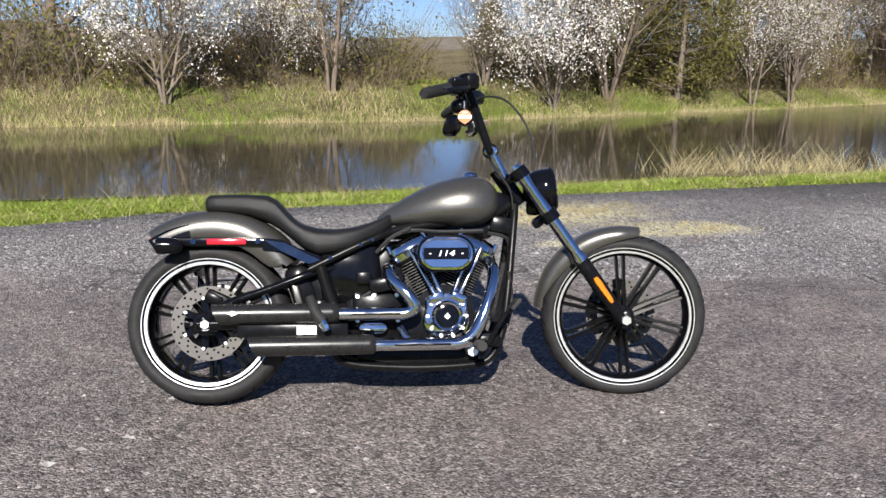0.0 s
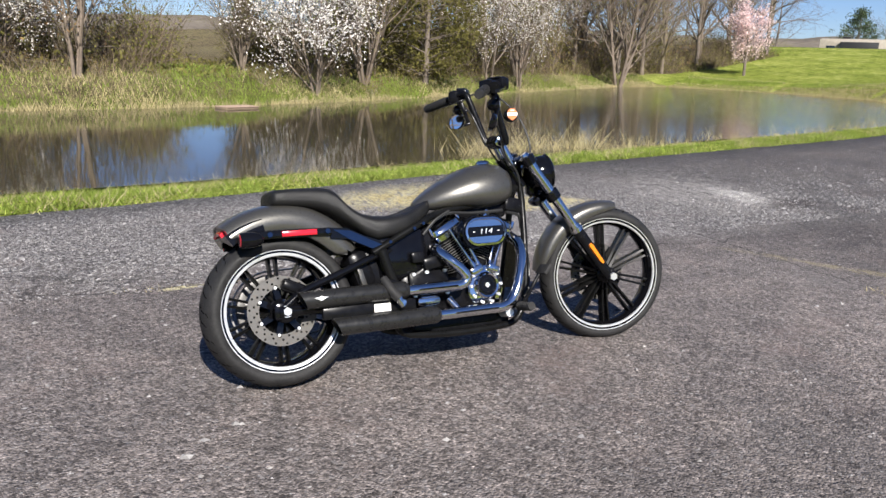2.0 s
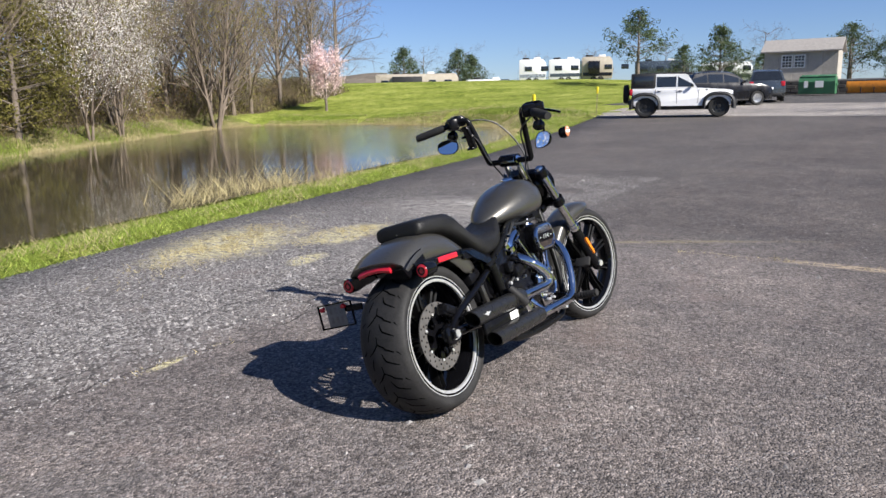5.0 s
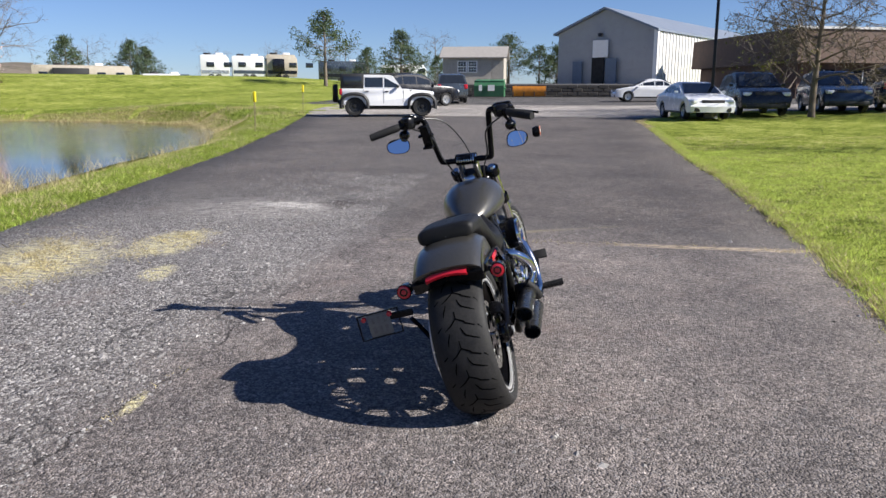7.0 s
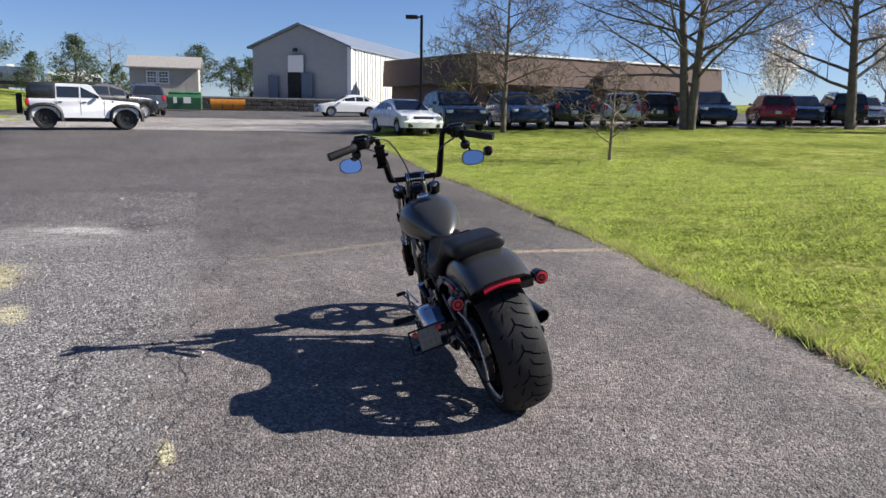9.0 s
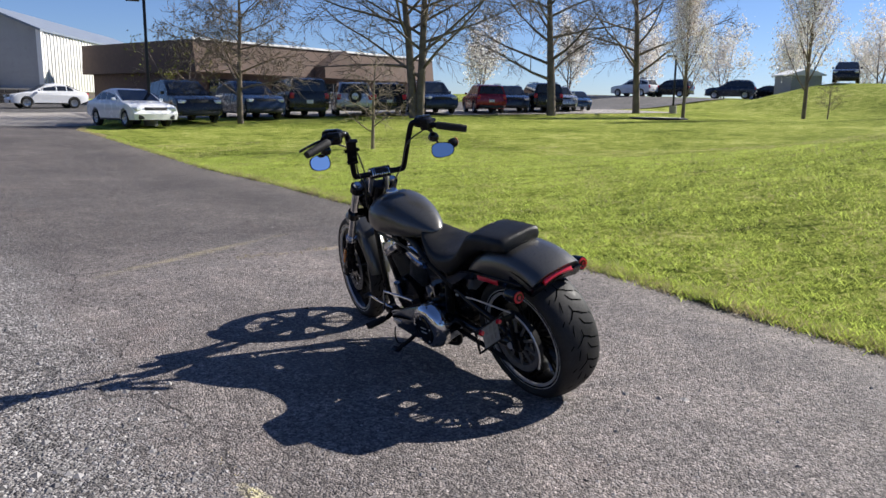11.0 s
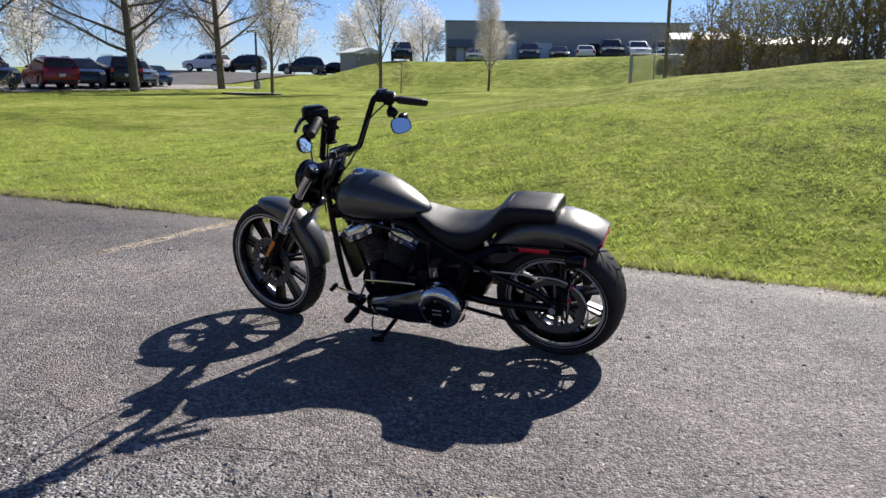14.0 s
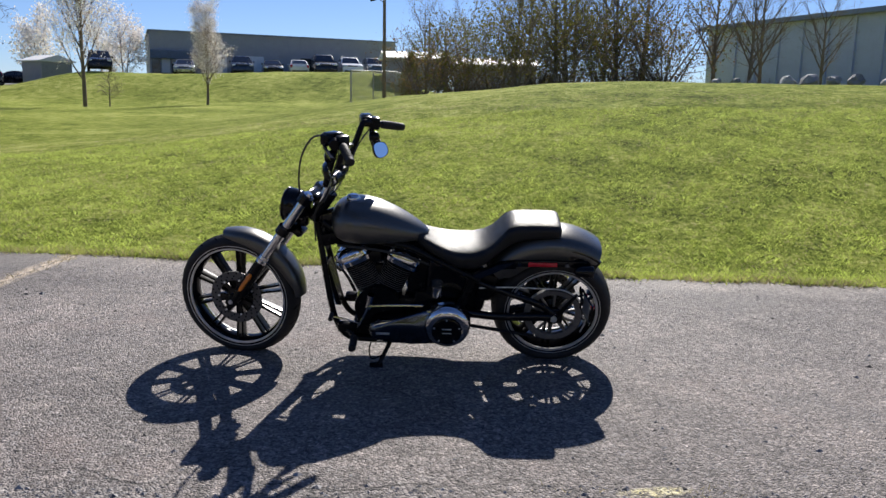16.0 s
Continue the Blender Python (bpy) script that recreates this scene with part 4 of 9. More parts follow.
for s in (-1, 1):
    lp = []
    for k in range(9):
        a = radians(124 - 3 * k)
        lp.append([FC + Vector((math.cos(a), 0, math.sin(a))) * (0.395 + e) + Vector((0, y, 0)) for e, y in ((0.0, s * 0.005), (0.0, s * 0.145), (-0.05, s * 0.150), (-0.055, s * 0.13), (-0.02, s * 0.005))])
    loft(bm, lp)
bike_part("fender_lip", bm, M_GLOSS, fender)
bm = bmesh.new()
lp = []
for y in np.linspace(-0.085, 0.085, 9):
    lift = -0.012 * (abs(y) / 0.085) ** 2
    lp.append([Vector((x, y, z + lift)) for x, z in ((-0.231, 0.670), (-0.221, 0.685), (-0.204, 0.687), (-0.204, 0.664), (-0.224, 0.660))])
loft(bm, lp)
bike_part("tail_lamp", bm, M_RED, None, "red slit tail lamp under the fender lip")
for s in (-1, 1):
    bm = bmesh.new()
    loft(bm, [[Vector((x, s * (0.150 + e), z + h)) for e, h in ((0, -0.018), (0.010, -0.015), (0.014, 0), (0.010, 0.015), (0, 0.018))] for x, z in ((-0.155, 0.645), (-0.05, 0.646), (0.10, 0.646), (0.22, 0.642))])
    loft(bm, [[Vector((x, s * (0.146 + e), z + h)) for e, h in ((0, -0.030), (0.012, -0.028), (0.014, 0.016), (0, 0.018))] for x, z in ((0.215, 0.642), (0.29, 0.635), (0.36, 0.60), (0.44, 0.57))])
    strut = bike_part("fender_strut", bm, M_GLOSS, None, "gloss black fender strut")
    bm = bmesh.new()
    prism(bm, [(0.225, 0.650), (0.300, 0.640), (0.440, 0.570), (0.395, 0.556), (0.290, 0.606)], 0.003, Matrix.Translation((0, -0.1605 if s < 0 else 0.1635, 0)) @ Matrix.Rotation(radians(90), 4, "X"))
    bike_part("strut_plate", bm, M_DARK_CHROME, strut, "polished dark strut plate")
    bm = bmesh.new()
    box(bm, (0.080, s * 0.166, 0.645), (0.150, 0.008, 0.024), None, 0.004)
    bike_part("side_reflector", bm, M_RED, strut, "red side reflector")
    for x in (-0.045, 0.200):
        bm = bmesh.new()
        cyl(bm, (x, s * 0.158, 0.645), (x, s * 0.172, 0.645), 0.0125, 0.011, 14)
        cyl(bm, (x, s * 0.171, 0.645), (x, s * 0.1725, 0.645), 0.006, seg=6)
        bike_part("strut_bolt", bm, M_DARK_CHROME, strut)
    bm = bmesh.new()
    lathe(bm, [(0.004, -0.062), (0.016, -0.058), (0.026, -0.045), (0.031, -0.020), (0.032, 0.030), (0.029, 0.034)], pose(-0.140, s * 0.200, 0.628, 0, -90, 0), 24)
    cyl(bm, (-0.125, s * 0.155, 0.635), (-0.125, s * 0.185, 0.630), 0.011, seg=12)
    ind = bike_part("rear_indicator", bm, M_GLOSS, None, "bullet turn indicator with red lens")
    bm = bmesh.new()
    lathe(bm, [(0.0285, 0.030), (0.026, 0.0345), (0.018, 0.0365), (0.0, 0.037)], pose(-0.140, s * 0.200, 0.628, 0, -90, 0), 24)
    bike_part("lens", bm, M_RED, ind, "red lens")
    bm = bmesh.new()
    lathe(bm, [(0.011, 0.0365), (0.017, 0.0360), (0.017, 0.0380), (0.011, 0.0390)], pose(-0.140, s * 0.200, 0.628, 0, -90, 0), 20, True)
    bike_part("lens_ring", bm, M_GLOSS, ind)
bm = bmesh.new()
cyl(bm, (-0.005, 0.0, 0.770), (-0.005, 0.0, 0.790), 0.006, 0.010, 10)
bike_part("seat_screw", bm, M_CHROME)

# side-mounted plate holder
bm = bmesh.new()
tube(bm, [(-0.02, 0.165, 0.335), (-0.06, 0.19, 0.42), (-0.10, 0.22, 0.50)], 0.010, 8, 4)
box(bm, (-0.112, 0.275, 0.530), (0.010, 0.150, 0.030), (0, 0, -4), 0.004)
holder = bike_part("plate_holder", bm, M_SATIN, None, "black side-mounted plate holder")
PLM = pose(-0.126, 0.352, 0.510, 0, 0, 8)
bm = bmesh.new()
box(bm, (0, 0, 0), (0.004, 0.098, 0.102), None, 0.0015)
bm.transform(PLM)
plate = bike_part("number_plate", bm, M_PLATE, holder, "small dull number plate")
bm = bmesh.new()
for k in range(3):
    for z in (0.022, -0.020):
        box(bm, (-0.0026, -0.026 + 0.026 * k, z), (0.0012, 0.013, 0.030))
box(bm, (-0.0026, 0, 0.045), (0.0012, 0.06, 0.005))
bm.transform(PLM)
bike_part("plate_bar", bm, M_STEEL, plate, "dark bars")
bm = bmesh.new()
for y in (-0.088, 0.088):
    box(bm, (-0.002, y, 0), (0.008, 0.006, 0.112))
for z in (-0.053, 0.053):
    box(bm, (-0.002, 0, z), (0.008, 0.176, 0.006))
bm.transform(PLM)
bike_part("plate_frame", bm, M_SATIN, holder)
for y in (-0.050, 0.062):
    bm = bmesh.new()
    cyl(bm, (-0.004, y, 0.036), (-0.018, y, 0.036), 0.012, 0.010, 14)
    bm.transform(PLM)
    bike_part("plate_lamp", bm, M_RED, holder, "small red plate lamp")

# tank
TANK = [(0.685, 0.735, 0.752, 0.020), (0.705, 0.722, 0.772, 0.048), (0.74, 0.712, 0.798, 0.078), (0.80, 0.708, 0.836, 0.110), (0.87, 0.707, 0.872, 0.138),
        (0.94, 0.706, 0.902, 0.158), (1.01, 0.705, 0.919, 0.169), (1.07, 0.708, 0.924, 0.170), (1.12, 0.716, 0.917, 0.160), (1.155, 0.735, 0.898, 0.138), (1.178, 0.762, 0.872, 0.100), (1.188, 0.79, 0.845, 0.050)]
bm = bmesh.new()
loops = []
for x, zb, zt, hw in TANK:
    lp = []
    for k in range(28):
        a = 2 * math.pi * k / 28
        ca, sa = math.cos(a), math.sin(a)
        mid = zb + (zt - zb) * 0.40
        y = hw * math.copysign(abs(ca) ** 0.82, ca)
        z = mid + (zt - mid) * abs(sa) ** 0.92 if sa >= 0 else mid - (mid - zb) * abs(sa) ** 0.7
        lp.append(Vector((x - 0.016, y, z)))
    loops.append(lp)
loft(bm, loops)
bmesh.ops.subdivide_edges(bm, edges=bm.edges[:], cuts=1, smooth=0.6, use_grid_fill=True)
tank = bike_part("fuel_tank", bm, M_PAINT, None, "metallic grey teardrop fuel tank", smooth=60)
bm = bmesh.new()
lathe(bm, [(0.0, 0.022), (0.020, 0.022), (0.030, 0.017), (0.034, 0.010), (0.034, 0.004), (0.040, 0.0)], pose(1.062, -0.004, 0.920, 0, 0, 0), 28)
bike_part("filler_cap", bm, M_CHROME, tank, "chrome filler cap")

# seat
def seat_loop(x, zb, zt, hw, n=32, crown=3.2):
    lp = []
    for k in range(n):
        a = 2 * math.pi * k / n
        ca, sa = math.cos(a), math.sin(a)
        zm = zb + (zt - zb) * 0.5
        lp.append(Vector((x, hw * math.copysign(abs(ca) ** (2 / 4.2), ca), zm + (zt - zm) * math.copysign(abs(sa) ** (2 / crown), sa))))
    return lp


SEAT = [(-0.014, 0.774, 0.816, 0.096), (-0.009, 0.766, 0.830, 0.114), (0.004, 0.763, 0.837, 0.124), (0.08, 0.758, 0.840, 0.128), (0.16, 0.748, 0.840, 0.129), (0.225, 0.728, 0.837, 0.131),
        (0.262, 0.705, 0.820, 0.136), (0.295, 0.680, 0.782, 0.143), (0.33, 0.650, 0.744, 0.150), (0.375, 0.612, 0.716, 0.160), (0.43, 0.585, 0.702, 0.168), (0.50, 0.592, 0.698, 0.168),
        (0.57, 0.612, 0.706, 0.154), (0.63, 0.640, 0.724, 0.130), (0.68, 0.668, 0.745, 0.104), (0.72, 0.700, 0.765, 0.080), (0.738, 0.724, 0.765, 0.050)]
bm = bmesh.new()
loft(bm, [seat_loop(*q) for q in SEAT])
bmesh.ops.subdivide_edges(bm, edges=bm.edges[:], cuts=1, smooth=0.7, use_grid_fill=True)
seat = bike_part("seat", bm, M_LEATHER, None, "black two-up seat with raised pillion pad", smooth=60)
for s in (-1, 1):
    bm = bmesh.new()
    tube(bm, [(x, s * hw * 0.80, zt - (zt - zb) * 0.085) for x, zb, zt, hw in SEAT[2:15]], 0.0022, 6, 3)
    bike_part("seam", bm, M_LEATHER, seat)
bm = bmesh.new()
tube(bm, [(0.225, y, 0.838 - 0.02 * (y / 0.11) ** 2) for y in np.linspace(-0.10, 0.10, 9)], 0.0025, 6, 2)
bike_part("seam", bm, M_LEATHER, seat)

# engine: crankcase, two finned cylinders, heads, covers
CRANK = Vector((0.935, 0, 0.345))
bm = bmesh.new()
cyl(bm, CRANK + Vector((0, -0.10, 0)), CRANK + Vector((0, 0.13, 0)), 0.125, seg=36)
box(bm, (0.80, 0, 0.30), (0.30, 0.22, 0.20), None, 0.03)
box(bm, (0.935, 0, 0.205), (0.26, 0.20, 0.09), None, 0.03)
box(bm, (0.64, 0.0, 0.345), (0.22, 0.24, 0.20), None, 0.035)
# this box is added between seat and gearbox to fill the bike's shadow
box(bm, (0.70, 0, 0.52), (0.16, 0.16, 0.26), None, 0.03)
box(bm, (0.935, 0, 0.47), (0.12, 0.12, 0.20), None, 0.03)
crankcase = bike_part("crankcase", bm, M_SATIN, None, "black engine crankcase")


def superround(hx, hy, n=28, p=3.2):
    return [(hx * math.copysign(abs(math.cos(a)) ** (2 / p), math.cos(a)), hy * math.copysign(abs(math.sin(a)) ** (2 / p), math.sin(a))) for a in [2 * math.pi * k / n for k in range(n)]]


for tilt in (-27, 25):
    cm = Matrix.Translation(CRANK) @ Matrix.Rotation(radians(tilt), 4, "Y")
    bm = bmesh.new()
    cyl(bm, cm @ Vector((0, 0, 0.09)), cm @ Vector((0, 0, 0.27)), 0.056, seg=24)
    cylinder = bike_part("cylinder", bm, M_SATIN, None, "finned black engine cylinder")
    for k in range(13):
        h = 0.112 + 0.0118 * k
        bm = bmesh.new()
        prism(bm, superround(0.080, 0.092), 0.0050, cm @ Matrix.Translation((0, 0, h)))
        bike_part("cooling_fin", bm, M_SATIN, cylinder)
        bm = bmesh.new()
        A, C = superround(0.0815, 0.0935), superround(0.078, 0.090)
        loft(bm, [[cm @ Vector((x, y, h + z)) for x, y in o] for o, z in ((C, 0.0012), (A, 0.0012), (A, 0.0038), (C, 0.0038))], caps=False)
        bike_part("fin_edge", bm, M_STEEL, cylinder, "bright machined fin edge")
    bm = bmesh.new()
    lp = []
    for h, hx, hy in ((0.255, 0.080, 0.090), (0.262, 0.094, 0.106), (0.290, 0.096, 0.108)):
        lp.append([cm @ Vector((x, y, h)) for x, y in superround(hx, hy)])
    loft(bm, lp)
    head = bike_part("cylinder_head", bm, M_SATIN)
    bm = bmesh.new()
    lp = []
    for h, hx, hy in ((0.270, 0.098, 0.112), (0.276, 0.106, 0.120), (0.300, 0.108, 0.122), (0.306, 0.100, 0.114), (0.330, 0.098, 0.110), (0.346, 0.082, 0.092), (0.354, 0.05, 0.06)):
        lp.append([cm @ Vector((x, y, h)) for x, y in superround(hx, hy, 28, 3.6)])
    loft(bm, lp)
    cover = bike_part("rocker_cover", bm, M_CHROME, None, "chrome rocker cover", smooth=40)
    for sx in (-1, 1):
        for sy in (-1, 1):
            bm = bmesh.new()
            cyl(bm, cm @ Vector((sx * 0.078, sy * 0.088, 0.318)), cm @ Vector((sx * 0.078, sy * 0.088, 0.352)), 0.0095, seg=10)
            bike_part("cover_bolt", bm, M_CHROME, cover)
# pushrod tubes and tappet covers
for x0, x1 in ((0.895, 0.790), (0.920, 0.845), (0.965, 1.035), (0.990, 1.085)):
    bm = bmesh.new()
    p0, p1 = Vector((x0, -0.150, 0.425)), Vector((x1, -0.128, 0.615))
    cyl(bm, p0, p1, 0.0095, seg=14)
    cyl(bm, p0, p0.lerp(p1, 0.16), 0.015, 0.0125, seg=14)
    cyl(bm, p0.lerp(p1, 0.72), p0.lerp(p1, 0.76), 0.0125, seg=14)
    bike_part("pushrod_tube", bm, M_CHROME, None, "chrome pushrod tube")
for sx, tl in ((-1, -27), (1, 27)):
    bm = bmesh.new()
    box(bm, (0.942 + sx * 0.045, -0.145, 0.418), (0.065, 0.05, 0.035), (0, tl, 0), 0.008)
    bike_part("tappet_cover", bm, M_CHROME)
# cam cover
m = Matrix.Translation((0.940, -0.100, 0.344)) @ Matrix.Rotation(radians(90), 4, "X")
bm = bmesh.new()
prism(bm, [(-0.085, 0.065), (-0.05, 0.095), (0.05, 0.095), (0.085, 0.065), (0.095, -0.03), (0.06, -0.105), (-0.065, -0.105), (-0.095, -0.03)], 0.055, m, 0.014)
cam_cover = bike_part("cam_cover", bm, M_CHROME, None, "chrome cam cover")
bm = bmesh.new()
lathe(bm, [(0.062, 0.0), (0.062, 0.018), (0.056, 0.026), (0.048, 0.022), (0.046, 0.016)], m @ Matrix.Translation((0, 0, 0.053)), 40)
bike_part("timer_ring", bm, M_CHROME, cam_cover)
bm = bmesh.new()
lathe(bm, [(0.047, 0.016), (0.038, 0.018), (0.036, 0.021), (0.026, 0.021), (0.024, 0.016), (0.0, 0.016)], m @ Matrix.Translation((0, 0, 0.053)), 40)
bike_part("timer_cover", bm, M_GLOSS, cam_cover)
for k in range(10):
    a = radians(36 * k)
    bm = bmesh.new()
    cyl(bm, m @ Vector((0.078 * math.cos(a), 0.082 * math.sin(a), 0.053)), m @ Vector((0.078 * math.cos(a), 0.082 * math.sin(a), 0.066)), 0.007, seg=8)
    bike_part("cover_bolt", bm, M_ALU, cam_cover)
bm = bmesh.new()
box(bm, (0.940, -0.1735, 0.344), (0.018, 0.004, 0.018), (0, 45, 0))
bike_part("cover_mark", bm, M_ALU, cam_cover)
# air cleaner with its plate
m = Matrix.Translation((0.934, -0.122, 0.592)) @ Matrix.Rotation(radians(90), 4, "X") @ Matrix.Diagonal((0.89, 0.89, 1, 1))


def stadium(hx, hy, n=14):
    pts = [(hx - hy + hy * math.cos(radians(a)), hy * math.sin(radians(a))) for a in np.linspace(-90, 90, n)]
    return pts + [(-x, -y) for x, y in pts]


bm = bmesh.new()
prism(bm, stadium(0.126, 0.080), 0.080, m, 0.010)
cleaner = bike_part("air_cleaner", bm, M_SATIN, None, "oval air cleaner with knurled black rim and chrome ring")
bm = bmesh.new()
outl = stadium(0.127, 0.081, 30)
for k in range(0, len(outl)):
    x, y = outl[k]
    cyl(bm, m @ Vector((x, y, 0.030)), m @ Vector((x, y, 0.082)), 0.0042, seg=6)
tagged(bike_part("knurl", bm, M_GLOSS, cleaner), kind="stuff")
bm = bmesh.new()
A = [stadium(hx, hy, 24) for hx, hy in ((0.121, 0.075), (0.118, 0.072), (0.108, 0.062), (0.104, 0.058))]
loft(bm, [[m @ Vector((x, y, z)) for x, y in o] for o, z in zip(A, (0.078, 0.094, 0.096, 0.088))], caps=False)
bike_part("trim_ring", bm, M_CHROME, cleaner, "chrome oval ring")
bm = bmesh.new()
prism(bm, stadium(0.106, 0.060, 24), 0.006, m @ Matrix.Translation((0, 0, 0.084)), 0.002)
bike_part("face_plate", bm, M_CHROME, cleaner)
bm = bmesh.new()
prism(bm, [(-0.098, -0.026), (0.098, -0.026), (0.1035, 0.0), (0.098, 0.026), (-0.098, 0.026), (-0.1035, 0.0)], 0.002, m @ Matrix.Translation((0, 0, 0.0905)))
bike_part("name_band", bm, M_GLOSS, cleaner)


def lettering(text, size, m, material, parent, name="numerals", depth=0.0008):
    cu = bpy.data.curves.new(name, "FONT")
    cu.body, cu.size, cu.align_x, cu.align_y, cu.extrude = text, size, "CENTER", "CENTER", depth
    tmp = bpy.data.objects.new(name, cu)
    scene.collection.objects.link(tmp)
    dg = bpy.context.evaluated_depsgraph_get()
    me = bpy.data.meshes.new_from_object(tmp.evaluated_get(dg))
    bpy.data.objects.remove(tmp)
    me.materials.clear()
    me.materials.append(material)
    me.transform(m)
    ob = new(name, me)
    ob.parent = parent
    return ob


LEANED = Matrix(((1.45, 0.32, 0, 0), (0, 1, 0, 0), (0, 0, 1, 0), (0, 0, 0, 1)))
lettering("114", 0.036, m @ Matrix.Translation((0, 0, 0.0935)) @ LEANED, M_ALU, cleaner)
bm = bmesh.new()
for sx in (-1, 1):
    box(bm, m @ Vector((sx * 0.072, 0, 0.0935)), (0.010, 0.002, 0.004))
bike_part("badge_mark", bm, M_STICKER, cleaner)
# lower rocker rails between the heads, wiring, horn cover
for k, pts in enumerate((((0.70, -0.09, 0.66), (0.80, -0.11, 0.69), (0.93, -0.10, 0.685), (1.10, -0.09, 0.69)), ((0.66, -0.12, 0.60), (0.72, -0.13, 0.66), (0.80, -0.12, 0.70)),
                         ((1.12, -0.09, 0.68), (1.20, -0.07, 0.66), (1.22, -0.05, 0.60)), ((0.66, 0.11, 0.60), (0.78, 0.13, 0.66), (0.95, 0.12, 0.69), (1.14, 0.10, 0.70)), ((0.60, -0.13, 0.42), (0.66, -0.14, 0.46), (0.70, -0.12, 0.52)),
                         ((1.20, -0.11, 0.52), (1.215, -0.10, 0.40), (1.19, -0.12, 0.30)))):
    bm = bmesh.new()
    tube(bm, pts, 0.0075, 8, 6)
    bike_part("hose", bm, M_CABLE)
bm = bmesh.new()
box(bm, (1.185, 0, 0.715), (0.10, 0.14, 0.07), (0, 12, 0), 0.012)
bike_part("coil_cover", bm, M_SATIN)
bm = bmesh.new()
box(bm, (0.945, 0.085, 0.64), (0.07, 0.05, 0.07), None, 0.02)
bike_part("horn_cover", bm, M_SATIN)
# oil cooler fins on the down tubes
bm = bmesh.new()
zig = [(1.200 - 0.0036 * k * 0.5, 0.56 - 0.008 * k) for k in range(32)][::-1] + [(1.222 + (0.012 if k % 2 else 0.0) - 0.0036 * k * 0.5, 0.56 - 0.008 * k) for k in range(32)]
prism(bm, zig, 0.10, Matrix.Translation((0, 0.05, 0)) @ Matrix.Rotation(radians(90), 4, "X"))
bike_part("oil_cooler", bm, M_SATIN, None, "black finned oil cooler")
# gearbox with bolts
bm = bmesh.new()
box(bm, (0.665, -0.115, 0.375), (0.20, 0.05, 0.13), None, 0.02)
box(bm, (0.70, -0.13, 0.475), (0.14, 0.08, 0.06), (0, -10, 0), 0.015)
box(bm, (0.61, -0.135, 0.50), (0.06, 0.05, 0.05), None, 0.008)
gear = bike_part("gearbox", bm, M_SATIN, None, "black gearbox behind the engine")
for x, z in ((0.585, 0.425), (0.65, 0.43), (0.74, 0.43), (0.585, 0.33), (0.745, 0.33), (0.64, 0.46), (0.70, 0.46)):
    bm = bmesh.new()
    cyl(bm, (x, -0.138, z), (x, -0.152, z), 0.0085, seg=8)
    bike_part("gearbox_bolt", bm, M_ALU, gear)
bm = bmesh.new()
prism(bm, stadium(0.055, 0.020), 0.012, Matrix.Translation((0.645, -0.150, 0.300)) @ Matrix.Rotation(radians(90), 4, "X"), 0.004)
cyl(bm, (0.755, -0.13, 0.30), (0.79, -0.16, 0.24), 0.018, seg=14)
bike_part("gearbox_cover", bm, M_CHROME)

# exhaust: two chrome pipes with black mufflers
PIPES = (("upper", [(0.712, -0.115, 0.535), (0.706, -0.165, 0.522), (0.735, -0.215, 0.478), (0.785, -0.235, 0.425), (0.803, -0.235, 0.385), (0.775, -0.232, 0.362), (0.70, -0.230, 0.360), (0.50, -0.228, 0.360)], 0.505, 0.050, 0.365),
         ("lower", [(1.115, -0.115, 0.560), (1.128, -0.165, 0.525), (1.115, -0.205, 0.455), (1.075, -0.228, 0.345), (1.035, -0.232, 0.275), (0.985, -0.232, 0.243), (0.90, -0.230, 0.240), (0.62, -0.228, 0.240)], 0.645, 0.185, 0.242))
for nm, pts, x0, x1, z in PIPES:
    bm = bmesh.new()
    tube(bm, pts, 0.0245, 18, 7)
    pipe = bike_part("exhaust_pipe", bm, M_CHROME, None, "chrome exhaust pipe", smooth=60)
    bm = bmesh.new()
    for q in (0.60, 0.95):
        box(bm, Vector(pts[-1]).lerp(Vector(pts[-2]), q) + Vector((0, -0.0245, 0)), (0.12, 0.004, 0.008), None, 0.002)
    bike_part("shield_slot", bm, M_SATIN, pipe)
    bm = bmesh.new()
    cut = 0.030
    loops = []
    n = 28
    for k, (x, r) in enumerate(((x0 + 0.012, 0.027), (x0, 0.036), (x0 - 0.015, 0.0385), (x1 + 0.02, 0.0385))):
        loops.append([Vector((x, -0.228 + r * math.cos(2 * math.pi * j / n), z + r * math.sin(2 * math.pi * j / n))) for j in range(n)])
    for r in (0.0385, 0.034):
        loops.append([Vector((x1 - cut * math.sin(2 * math.pi * j / n) * 0.55 - 0.0, -0.228 + r * math.cos(2 * math.pi * j / n), z + r * math.sin(2 * math.pi * j / n))) for j in range(n)])
    loops.append([Vector((x1 + 0.14, -0.228 + 0.032 * math.cos(2 * math.pi * j / n), z + 0.032 * math.sin(2 * math.pi * j / n))) for j in range(n)])
    loft(bm, loops)
    muff = bike_part("muffler", bm, M_MUFFLER, None, "matt black slash-cut muffler", smooth=50)
    bm = bmesh.new()
    prism(bm, [(-0.03, 0.004), (-0.008, 0.006), (0, 0.011), (0.008, 0.006), (0.03, 0.004), (0.008, -0.005), (0, -0.010), (-0.008, -0.005)], 0.0015,
          Matrix.Translation((x1 + 0.07, -0.2668, z + 0.004)) @ Matrix.Rotation(radians(90), 4, "X"))
    if nm == "upper":
        bike_part("winged_badge", bm, M_ALU, muff)
    else:
        bm.free()
bm = bmesh.new()
